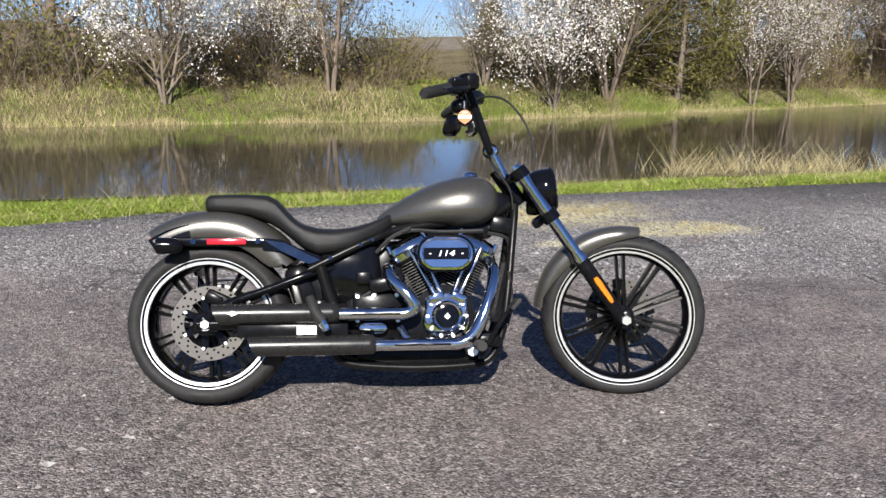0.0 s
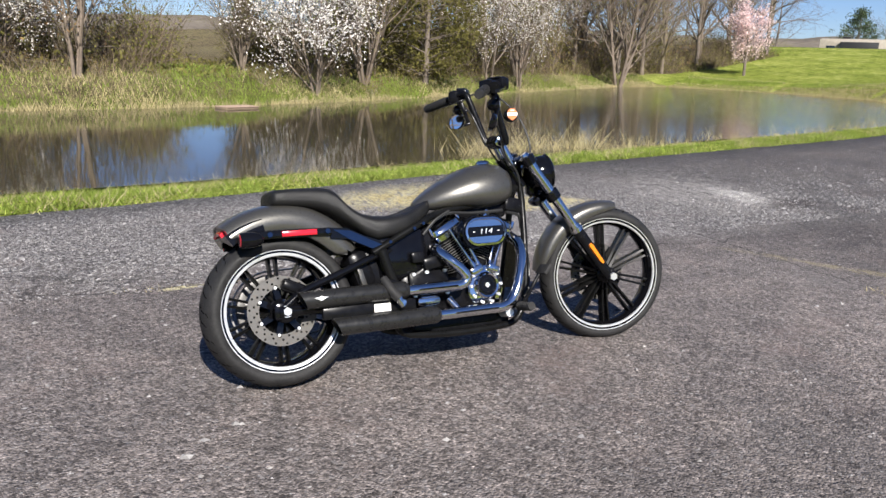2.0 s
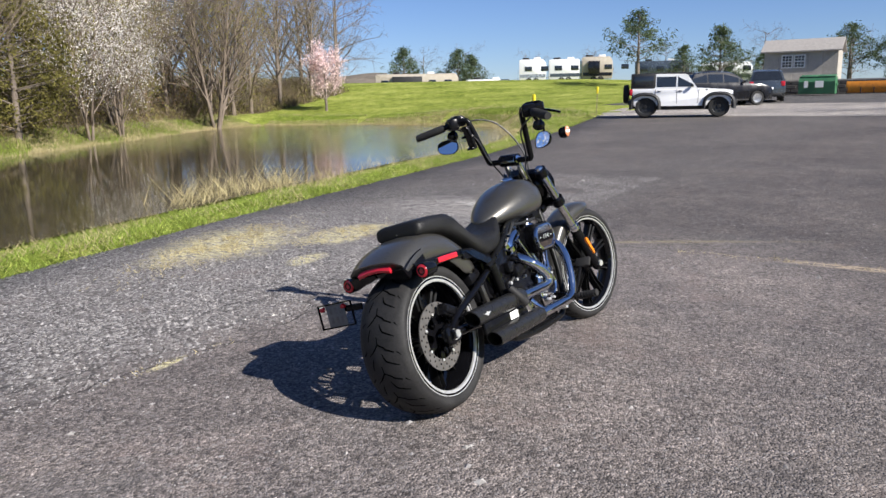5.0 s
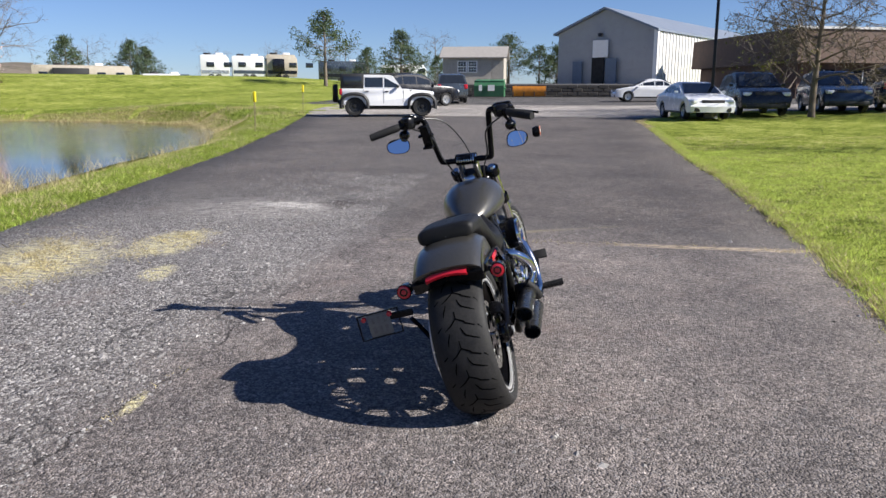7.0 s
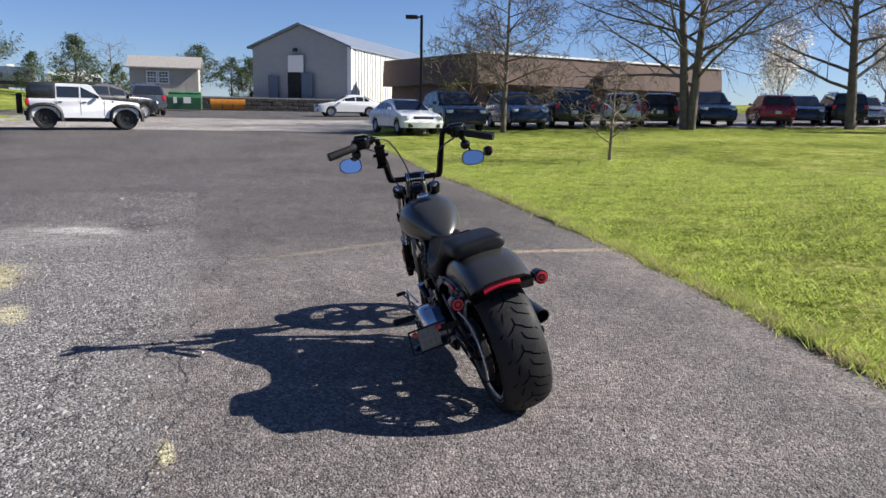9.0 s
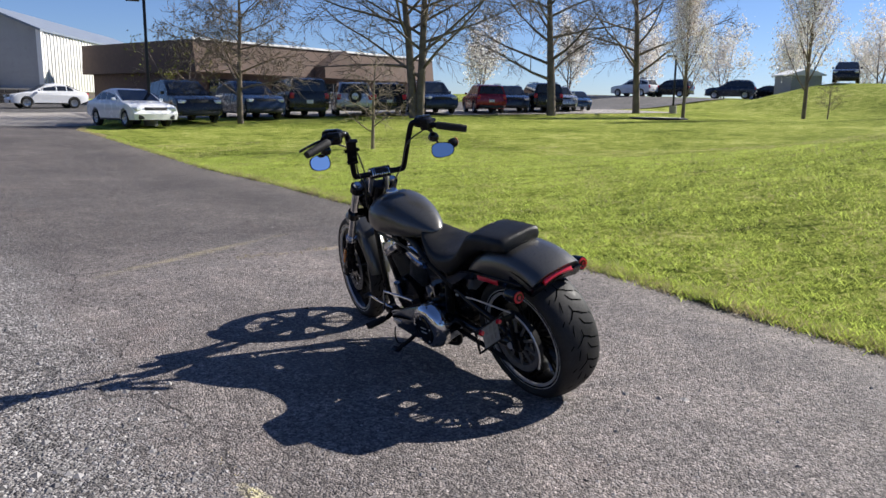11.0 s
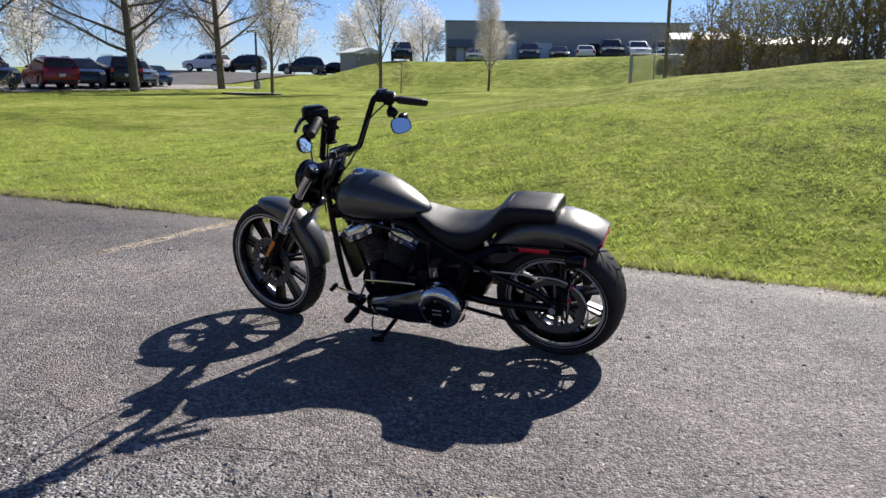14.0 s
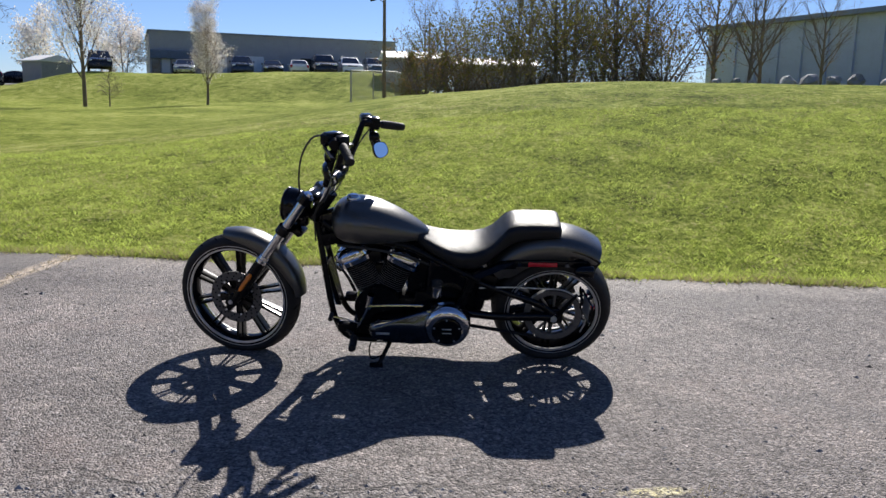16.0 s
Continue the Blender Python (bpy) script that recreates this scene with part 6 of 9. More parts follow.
for m in (M_PETAL, M_PETAL_PINK, M_BUD, M_LEAF, M_RUST, M_CEDAR, M_NEEDLE):
    thin_leaf(m, 0.28)


class Sticks:
    """Collects tapered branches as plain arrays."""

    def __init__(self, seed):
        self.v, self.f, self.rng, self.tips = [], [], random.Random(seed), []
        self.wood, self.twigs = (self.v, self.f), ([], [])

    def branch(self, pts, r0, r1, sides):
        base, n = len(self.v), len(pts)
        for i, p in enumerate(pts):
            d = (pts[min(i + 1, n - 1)] - pts[max(i - 1, 0)]).normalized()
            a = d.orthogonal().normalized()
            b = d.cross(a)
            r = r0 + (r1 - r0) * i / (n - 1)
            for j in range(sides):
                t = 2 * math.pi * j / sides
                self.v.append(p + (a * math.cos(t) + b * math.sin(t)) * r)
        for i in range(n - 1):
            for j in range(sides):
                o, q = base + i * sides, base + (i + 1) * sides
                self.f.append((o + j, o + (j + 1) % sides, q + (j + 1) % sides, q + j))

    def grow(self, p, d, length, r, level, spec):
        g = self.rng
        seg = 6 if level == 0 else (1 if level >= spec["levels"] else (4 if level < 2 else 2))
        pts, q, dd = [p.copy()], p.copy(), d.normalized()
        for i in range(seg):
            jit = Vector((g.uniform(-1, 1), g.uniform(-1, 1), g.uniform(-1, 1))) * spec["wob"][min(level, 3)]
            dd = (dd + jit + Vector((0, 0, spec["up"][min(level, 3)]))).normalized()
            q = q + dd * (length / seg)
            pts.append(q.copy())
        self.v, self.f = self.wood if level < 1 else self.twigs
        if level >= spec["levels"]:
            a = dd.orthogonal().normalized()
            a.rotate(Matrix.Rotation(g.uniform(0, math.pi), 3, dd))
            b = len(self.v)
            self.v += [p + a * r * 0.62, p - a * r * 0.62, p + (pts[-1] - p) * 1.45]
            self.f.append((b, b + 1, b + 2))
        else:
            self.branch(pts, r, r * spec["taper"], 7 if level == 0 else (5 if level == 1 else 3))
        if level >= spec["levels"]:
            self.tips.append((pts[-1], dd))
            self.tips.append((pts[0].lerp(pts[-1], 0.45), dd))
            return
        n = spec["kids"][level]
        lo = spec["first"] if level == 0 else 0.22
        for k in range(n):
            u = lo + (1 - lo) * (k + g.random() * 0.8) / n
            i = min(int(u * seg), seg - 1)
            o = pts[i].lerp(pts[i + 1], u * seg - i)
            t = (pts[i + 1] - pts[i]).normalized()
            side = t.orthogonal().normalized()
            side.rotate(Matrix.Rotation(k * 2.399 + g.uniform(-0.5, 0.5), 3, t))
            ang = radians(spec["angle"][min(level, 3)] + g.uniform(-12, 12))
            nd = t * math.cos(ang) + side * math.sin(ang)
            shrink = spec["shrink"][min(level, 3)] * (1.0 - spec["cone"] * (u - lo) if level == 0 else 1.0 - 0.35 * u) * g.uniform(0.8, 1.15)
            self.grow(o, nd, length * shrink, max(r * (1 - 0.55 * u) * spec["thin"], spec["rmin"]), level + 1, spec)


def leaf_cloud(tips, per, spread, size, seed, flat=0.0, slim=0.6):
    """Corners of small leaf or petal polygons scattered about branch tips."""
    g = np.random.default_rng(seed)
    t = np.array([[*p] for p, _ in tips])
    c = np.repeat(t, per, 0)
    c = c + g.normal(0, spread, c.shape)
    n = len(c)
    a = g.normal(size=(n, 3))
    a[:, 2] *= 1 - flat
    a /= np.linalg.norm(a, axis=1)[:, None]
    b = np.cross(a, g.normal(size=(n, 3)))
    b /= np.linalg.norm(b, axis=1)[:, None] + 1e-9
    s = (size * g.uniform(0.6, 1.3, n))[:, None]
    q = np.stack([c - a * s, c - b * s * slim, c + a * s, c + b * s * slim], 1)
    return q.reshape(-1, 3)


OAK = dict(levels=4, kids=[22, 10, 7, 4], first=0.20, wob=[0.05, 0.16, 0.22, 0.30], up=[0.05, 0.02, -0.03, -0.06], taper=0.25, angle=[66, 48, 45, 45], shrink=[0.62, 0.48, 0.48, 0.55], cone=0.45, thin=0.40, rmin=0.016)
VASE = dict(levels=3, kids=[13, 8, 7, 4], first=0.12, wob=[0.05, 0.10, 0.16, 0.25], up=[0.05, 0.10, 0.06, 0.0], taper=0.25, angle=[38, 34, 40, 45], shrink=[0.66, 0.46, 0.45, 0.5], cone=0.40, thin=0.55, rmin=0.010)
PEAR = dict(levels=3, kids=[26, 9, 5], first=0.16, wob=[0.03, 0.06, 0.15, 0.25], up=[0.05, 0.13, 0.06, 0.0], taper=0.2, angle=[30, 30, 40, 45], shrink=[0.40, 0.42, 0.5, 0.5], cone=0.55, thin=0.42, rmin=0.006)
BUSH = dict(levels=3, kids=[7, 5, 3], first=0.04, wob=[0.10, 0.16, 0.22, 0.3], up=[0.04, 0.05, 0.03, 0.0], taper=0.3, angle=[55, 46, 45, 45], shrink=[0.62, 0.50, 0.5, 0.5], cone=0.35, thin=0.55, rmin=0.006)


def tree_template(name, seed, spec, height, radius, stems=1, lean=0.0, bark=None, cover=(), label="", category="tree", apart=1.0):
    """A tree: a trunk with limbs and twigs, and a crown of small leaves or petals."""
    root = thing(name, Matrix.Translation((0, 0, -500)), label, category)
    st = Sticks(seed)
    for k in range(stems):
        a = 2 * math.pi * k / stems + st.rng.uniform(0, 1)
        d = Vector((math.cos(a) * lean, math.sin(a) * lean, 1)).normalized()
        st.grow(Vector((math.cos(a) * radius * apart * (stems > 1), math.sin(a) * radius * apart * (stems > 1), -0.1)), d, height * st.rng.uniform(0.8, 1.0), radius * (1 if stems == 1 else 0.7), 0, spec)
    from_arrays("trunk", *st.wood, bark or M_BARK, root, smooth=True)
    tagged(from_arrays("twig_crown", *st.twigs, bark or M_BARK, root, smooth=True), kind="stuff")
    for material, per, spread, size, part_name in cover:
        quads(part_name, leaf_cloud(st.tips, per, spread, size, seed), 4, material, root)
    return root


def conifer_template(name, seed, height, radius, gap, label, needle, size=0.22, per=7, slim=0.20):
    """A pine: a straight trunk, whorls of limbs with tufts of needles and gaps between."""
    root = thing(name, Matrix.Translation((0, 0, -500)), label, "pine tree")
    st = Sticks(seed)
    g = st.rng
    st.branch([Vector((0, 0, -0.1)), Vector((0.05, 0, height * 0.5)), Vector((0, 0.04, height))], radius * 0.07, 0.02, 7)
    tufts = []
    z = height * gap
    while z < height * 0.98:
        u = (z / height - gap) / (1 - gap)
        reach = radius * (0.55 + 0.45 * math.sin(math.pi * min(1, u * 1.25 + 0.2))) * (1 - u ** 3) + 0.25
        for k in range(g.randint(4, 6)):
            a = g.uniform(0, 2 * math.pi)
            L = reach * g.uniform(0.65, 1.1)
            p0 = Vector((0, 0, z + g.uniform(-0.15, 0.15)))
            p1 = p0 + Vector((math.cos(a) * L * 0.6, math.sin(a) * L * 0.6, L * g.uniform(0.05, 0.25)))
            p2 = p0 + Vector((math.cos(a) * L, math.sin(a) * L, L * g.uniform(0.15, 0.45)))
            st.v, st.f = st.twigs
            st.branch([p0, p1, p2], 0.035, 0.01, 3)
            for q in (p1, p1.lerp(p2, 0.5), p2):
                for _ in range(2):
                    tufts.append((q + Vector((g.gauss(0, 0.22), g.gauss(0, 0.22), g.gauss(0, 0.14))), None))
        z += height * 0.055
    from_arrays("trunk", *st.wood, M_BARK, root, smooth=True)
    tagged(from_arrays("limb_crown", *st.twigs, M_BARK, root, smooth=True), kind="stuff")
    quads("crown", leaf_cloud(tufts, per, 0.20, size, seed, slim=slim), 4, needle, root)
    return root


def plant(tpl, x, y, s=1.0, turn=0.0, sz=None, sink=0.0, label="", group=""):
    ob = copy_thing(tpl, Matrix())
    ob.matrix_basis = pose(x, y, height(x, y) - sink, 0, 0, turn) @ Matrix.Diagonal((s, s, sz or s, 1))
    if label:
        ob["label"] = label
    if group:
        ob["group"] = group
    return ob


T_OAK = tree_template("bare_tree", 11, OAK, 12.5, 0.30, bark=M_BARK, label="tall bare grey-brown tree on the lawn before bud break")
T_OAK2 = tree_template("bare_tree", 23, OAK, 12.0, 0.27, bark=M_BARK, label="tall bare spreading tree on the lawn")
T_FORK = tree_template("bare_tree", 5, OAK, 13.0, 0.36, 2, 0.030, apart=0.42, bark=M_BARK, label="bare tree with twin trunks on the lawn")
T_MID = tree_template("bare_tree", 31, OAK, 7.5, 0.15, bark=M_TWIG, label="young bare spreading tree with pale twigs on the lawn")
T_SAP = tree_template("sapling", 8, dict(OAK, levels=3, kids=[20, 7, 4], rmin=0.010, shrink=[0.46, 0.5, 0.5, 0.5]), 2.6, 0.055, bark=M_TWIG_PALE, label="small bare sapling on the lawn", category="sapling")
T_VASE = tree_template("bare_tree", 44, VASE, 8.0, 0.14, 6, 0.28, bark=M_TWIG, cover=((M_BUD, 1, 0.12, 0.045, "crown"),), label="bare many-stemmed tree at the pond edge")
T_WOOD = tree_template("woodland_tree", 52, VASE, 11.0, 0.20, bark=M_TWIG, cover=((M_BUD, 1, 0.15, 0.05, "crown"),), label="bare woodland tree with swelling buds")
T_WOOD2 = tree_template("woodland_tree", 57, dict(OAK, levels=3, kids=[14, 9, 7, 4]), 10.0, 0.18, bark=M_BARK, label="bare dark woodland tree")
T_BLOS = tree_template("blossom_tree", 61, dict(VASE, kids=[13, 8, 4, 3], levels=3, first=0.03, angle=[42, 36, 42, 45]), 5.2, 0.07, 3, 0.20, bark=M_TWIG, cover=((M_PETAL, 8, 0.15, 0.036, "crown"), (M_LEAF, 1, 0.15, 0.03, "foliage")), label="wild pear in white blossom on the pond bank", category="blossom tree")
T_BLOS2 = tree_template("blossom_tree", 67, dict(VASE, kids=[11, 7, 4, 3], levels=3, first=0.06, angle=[38, 34, 42, 45]), 6.0, 0.09, 3, 0.14, bark=M_TWIG, cover=((M_PETAL, 7, 0.17, 0.030, "crown"), (M_BUD, 1, 0.15, 0.05, "foliage")), label="tall wild pear with thin white blossom", category="blossom tree")
T_BLOS_FAR = tree_template("blossom_tree", 69, dict(VASE, kids=[10, 6, 3], levels=3, first=0.10), 6.0, 0.12, 2, 0.15, bark=M_TWIG, cover=((M_PETAL, 5, 0.30, 0.115, "crown"),), label="pale blossom tree beyond the car park", category="blossom tree")
T_LOW = tree_template("shrub", 87, dict(BUSH, levels=2, kids=[8, 5, 3]), 1.5, 0.03, 3, 0.8, bark=M_TWIG_PALE, cover=((M_RUST, 2, 0.16, 0.035, "crown"), (M_BUD, 2, 0.16, 0.03, "foliage")), label="low brown brush on the pond bank", category="shrub")
T_PEAR = tree_template("ornamental_pear", 71, PEAR, 11.0, 0.17, bark=M_TWIG, cover=((M_PETAL, 6, 0.19, 0.060, "crown"), (M_RUST, 3, 0.19, 0.045, "foliage")), label="narrow ornamental pear coming into pale blossom", category="blossom tree")
T_PINK = tree_template("cherry_tree", 73, dict(VASE, levels=3, kids=[12, 8, 6, 3]), 4.2, 0.12, 1, 0, bark=M_BARK, cover=((M_PETAL_PINK, 6, 0.22, 0.070, "crown"),), label="cherry tree in pale pink blossom", category="cherry tree")
T_BUSH = tree_template("shrub", 81, BUSH, 2.8, 0.05, 3, 0.80, bark=M_TWIG, cover=((M_LEAF, 1, 0.16, 0.05, "crown"), (M_BUD, 1, 0.16, 0.045, "foliage")), label="olive-green budding shrub on the bank", category="shrub")
T_BUSH2 = tree_template("shrub", 83, BUSH, 3.5, 0.05, 4, 0.65, bark=M_TWIG_PALE, cover=((M_BUD, 2, 0.18, 0.045, "crown"),), label="brown twiggy shrub on the bank", category="shrub")
T_BUSH3 = tree_template("shrub", 89, BUSH, 3.1, 0.05, 3, 0.80, bark=M_BARK, cover=((M_RUST, 1, 0.18, 0.05, "crown"),), label="russet bare thicket shrub", category="shrub")
T_PINE = conifer_template("pine_tree", 91, 7.6, 3.3, 0.34, "open-crowned green pine behind the lot", M_NEEDLE)
T_PINE2 = conifer_template("pine_tree", 95, 6.6, 2.9, 0.10, "full green pine behind the lot", M_NEEDLE)
T_CEDAR = conifer_template("red_cedar", 97, 6.5, 2.0, 0.03, "olive-bronze cedar on the pond bank", M_CEDAR, 0.075, 24, 0.40)
TEMPLATES = [T_BLOS_FAR, T_LOW, T_OAK, T_OAK2, T_FORK, T_MID, T_SAP, T_VASE, T_WOOD, T_WOOD2, T_BLOS, T_BLOS2, T_PEAR, T_PINK, T_BUSH, T_BUSH2, T_BUSH3, T_PINE, T_PINE2, T_CEDAR]

# lawn trees
plant(T_FORK, 33.8, -20.5, 1.05, 20, group="lawn trees")
plant(T_OAK, 34.7, -31.2, 1.0, 70, group="lawn trees")
plant(T_OAK2, 36.2, -40.7, 1.05, 130, group="lawn trees")
plant(T_MID, 31.1, -9.5, 1.0, 15, group="lawn trees")
plant(T_SAP, 16.0, -7.9, 1.0, 40)
plant(T_SAP, 22.0, -41.0, 0.8, 140)
plant(T_PEAR, 23.6, -41.2, 0.76, 0, 0.96, group="pear row")
plant(T_PEAR, 17.6, -45.2, 0.56, 80, 0.54, group="pear row")
plant(T_PEAR, 29.9, -38.1, 0.72, 150, 0.80, group="pear row")
for k, (x, y, s) in enumerate(((52, -72, 0.8), (46, -76, 0.85), (58, -66, 0.9), (40, -78, 0.7), (36, -74, 0.75), (64, -60, 0.9), (70, -52, 0.9))):
    plant(T_BLOS_FAR, x, y, s * 1.25, 50 * k, group="far blossom trees", label="pale blossom tree beyond the car park")
# pond bank, from one end to the other
rb = random.Random(4)
plant(T_BLOS, -5.2, 18.3, 1.0, 10, group="bank blossom")
plant(T_BLOS2, -1.0, 21.0, 0.95, 60, group="bank blossom")
plant(T_BLOS, 6.3, 22.7, 1.08, 120, group="bank blossom")
plant(T_BLOS2, 16.5, 29.6, 1.05, 200, group="bank blossom")
plant(T_BLOS2, 19.2, 31.4, 0.95, 250, group="bank blossom")
plant(T_BLOS, -2.9, 22.0, 0.8, 300, group="bank blossom")
plant(T_BLOS2, 26.5, 40.2, 1.1, 30, group="bank blossom")
plant(T_CEDAR, 12.4, 27.6, 1.05, 0)
plant(T_CEDAR, 10.8, 30.5, 1.15, 90)
plant(T_CEDAR, 4.6, 26.0, 0.42, 40)
plant(T_VASE, 4.1, 24.2, 0.38, 70)
plant(T_CEDAR, -3.0, 27.5, 0.60, 200)
plant(T_CEDAR, 25.0, 43.0, 1.0, 140)
plant(T_VASE, 30.7, 38.6, 1.15, 0)
plant(T_VASE, 20.5, 34.0, 0.9, 100)
plant(T_VASE, 8.9, 25.3, 0.8, 210)
plant(T_PINK, 45.4, 42.5, 1.0, 0)
for x, y, s, t in ((-9.5, 22, 1.0, 0), (-7.0, 26, 0.9, 50), (-12, 19, 0.9, 90), (-14.5, 24, 1.0, 200), (-1.9, 27, 0.8, 140), (10.0, 32.0, 1.0, 300), (14.5, 33, 1.1, 30), (18, 36.5, 1.05, 90), (22.5, 39.5, 1.1, 250), (27.5, 43.5, 1.15, 10),
                   (32, 45, 1.15, 160), (35.5, 46.5, 1.2, 60), (38, 50, 1.1, 310), (30, 50, 1.2, 80), (24, 47, 1.2, 110), (16, 41, 1.1, 70), (41, 47, 0.95, 20), (44, 53, 1.1, 130), (11, 36, 1.05, 10), (-18, 21, 1.0, 140), (21.5, 35.8, 1.0, 30), (24.8, 38.6, 1.05, 190), (28.8, 41.0, 0.95, 80), (33.6, 42.6, 1.0, 240), (31.0, 43.2, 1.0, 30), (36.5, 43.6, 0.9, 130), (39.5, 45.0, 0.9, 200), (34.5, 49.5, 1.1, 20), (41.5, 50.5, 1.0, 280), (26.0, 41.2, 0.9, 170), (29.2, 46.0, 1.05, 60), (19.8, 37.6, 1.0, 330), (13.0, 31.4, 0.95, 120), (16.2, 34.6, 1.0, 220), (46.5, 49.0, 1.0, 40), (49.0, 51.5, 1.1, 150), (51.0, 49.5, 0.95, 260), (54.0, 52.0, 1.05, 90), (56.5, 51.0, 0.9, 10), (59.0, 53.5, 1.0, 200), (53.0, 56.0, 1.15, 310), (47.5, 55.0, 1.15, 70), (58.0, 57.5, 1.1, 130)):
    plant(T_WOOD if rb.random() < 0.55 else T_WOOD2, x, y, s * rb.uniform(0.85, 1.1), t, group="pond woodland")
for k in range(56):
    u = (k // 2) / 27
    x = -16 + 58 * u + rb.uniform(-0.5, 0.5)
    y = float(np.interp(x, [-18, -8, -3, 3, 8, 15, 26, 34, 42], [14.8, 18.2, 20.6, 22.6, 25.6, 30.3, 38.2, 43.0, 46.0])) + (rb.uniform(0.5, 2.2) if k % 2 else rb.uniform(2.6, 5.5))
    if 1.0 < x < 5.8:
        continue
    plant((T_BUSH, T_BUSH2, T_BUSH3)[rb.randrange(3)], x, y, rb.uniform(0.75, 1.2) * (1.0 if k % 2 else 1.3), rb.uniform(0, 360), group="bank shrubs")
for k in range(30):
    x = -15 + 52 * k / 29 + rb.uniform(-0.5, 0.5)
    y = float(np.interp(x, [-18, -8, -3, 3, 8, 15, 26, 34, 42], [14.8, 18.2, 20.6, 22.6, 25.6, 30.3, 38.2, 43.0, 46.0])) + rb.uniform(-2.2, 1.2)
    plant(T_LOW, x, y, rb.uniform(0.25, 0.60), rb.uniform(0, 360), group="bank brush")
# pines round the yard
for tp, x, y, s in ((T_PINE, 72.5, 25.8, 0.95), (T_PINE2, 80.0, 23.6, 0.60), (T_PINE2, 74.5, 18.4, 0.88), (T_PINE2, 84.0, 16.5, 0.60), (T_PINE, 81.4, 8.2, 0.80), (T_PINE, 82.5, 5.0, 0.66), (T_PINE2, 81.0, 3.0, 0.74), (T_PINE, 84, 1.2, 0.85),
                    (T_PINE2, 85.5, 64.5, 1.05), (T_PINE2, 90, 58.5, 1.0), (T_PINE2, 92, 57.5, 0.9)):
    plant(tp, x, y, s, rb.uniform(0, 360), group="yard pines")
for x, y, s in ((82, 74, 1.0), (79, 78, 1.1), (104, 66, 0.8), (98, 70, 0.75), (112, 58, 0.7), (118, 50, 0.7), (124, 40, 0.7), (74, 82, 1.0), (120, 30, 0.7), (110, 22, 0.8), (116, 12, 0.8)):
    plant(T_WOOD2, x, y, s, rb.uniform(0, 360), group="far bare trees", label="far bare tree on the skyline")
# thicket beyond the grassy rise
for k in range(22):
    u = k / 21
    x = 3.0 - 13.0 * u + rb.uniform(-0.6, 0.6)
    y = float(np.interp(x, [-16, -8, 0, 6], [-30, -36, -40, -43])) + rb.uniform(-3, 1.5)
    plant((T_BUSH2, T_BUSH3, T_BUSH)[rb.randrange(3)], x, y, rb.uniform(1.05, 1.65), rb.uniform(0, 360), group="rise thicket", label="bare brown thicket beyond the grassy rise")
for x, y, s in ((3.5, -44, 0.7), (1.0, -47, 0.75), (-1.8, -42, 0.9), (-4.0, -40, 1.0), (-5.0, -44, 1.1), (-7.0, -38, 1.0), (-9.0, -41, 1.05), (-3.0, -50, 1.0), (-11.5, -36, 0.8), (-8, -48, 1.1), (2.6, -52, 0.8), (-12.8, -34.5, 0.7), (-14.2, -37, 0.75), (-16, -34, 0.6)):
    plant(T_WOOD, x, y, s * 0.72, rb.uniform(0, 360), group="rise thicket", label="bare tree beyond the grassy rise")
plant(T_CEDAR, 4.6, -45.5, 0.45, 0)
plant(T_CEDAR, 2.4, -44.0, 0.42, 60)
plant(T_BUSH, 53.0, -13.0, 1.9, 10, label="tall budding hedge tree before the brick building")
for t in TEMPLATES:
    for o in (*t.children_recursive, t):
        bpy.data.objects.remove(o)


# ---- buildings, vehicles, yard things ----
M_WALL_METAL = mat("pale_grey_sheet_metal", (0.34, 0.345, 0.35), 0.55, 0.1, 0.06, 1.2, dirt=(0.22, 0.21, 0.2), dirt_amount=0.3)
M_WALL_WHITE = mat("white_sheet_metal", (0.66, 0.65, 0.62), 0.5, 0.1, 0.05, 1.2)
M_ROOF_METAL = mat("blue_grey_metal_roof", (0.22, 0.25, 0.30), 0.45, 0.2, 0.08, 1.0)
M_TRIM = mat("white_trim", (0.80, 0.79, 0.76), 0.5, 0, 0.04, 4)
M_DOOR_BLUE = mat("slate_blue_door", (0.10, 0.14, 0.20), 0.5, 0, 0.1, 3)
# near-black colour that paints the shade inside open doors
M_DARK = mat("interior_shade", (0.015, 0.014, 0.013), 0.8, 0, 0.2, 3)
# stone colour taken down to near-black: it holds the shadow on the dock wall
M_STONE = mat("retaining_stone", (0.060, 0.055, 0.050), 0.9, 0, 0.25, 2, bump=0.4, bump_scale=12, each=0.25)
M_CONCRETE = mat("weathered_concrete", (0.34, 0.32, 0.29), 0.85, 0, 0.15, 2, bump=0.2, bump_scale=20)
M_SIDING = mat("grey_board_siding", (0.40, 0.37, 0.32), 0.8, 0, 0.12, 2, bump=0.15, bump_scale=20, each=0.06)
M_SHINGLE = mat("grey_roof_shingle", (0.30, 0.28, 0.26), 0.9, 0, 0.15, 6, bump=0.3, bump_scale=25)
M_BROWN_ROOF = mat("brown_mansard_shingle", (0.135, 0.092, 0.072), 0.9, 0, 0.2, 3, bump=0.3, bump_scale=18)
M_BRICK = mat("brown_brick", (0.16, 0.10, 0.075), 0.9, 0, 0.25, 4, bump=0.3, bump_scale=18)
M_PANE = mat("dark_window_glass", (0.02, 0.024, 0.03), 0.05, 0, 0.1, 3, spec=0.8)
M_GREEN = mat("green_dumpster_paint", (0.045, 0.16, 0.075), 0.5, 0, 0.12, 3, dirt=(0.10, 0.07, 0.05), dirt_amount=0.5)
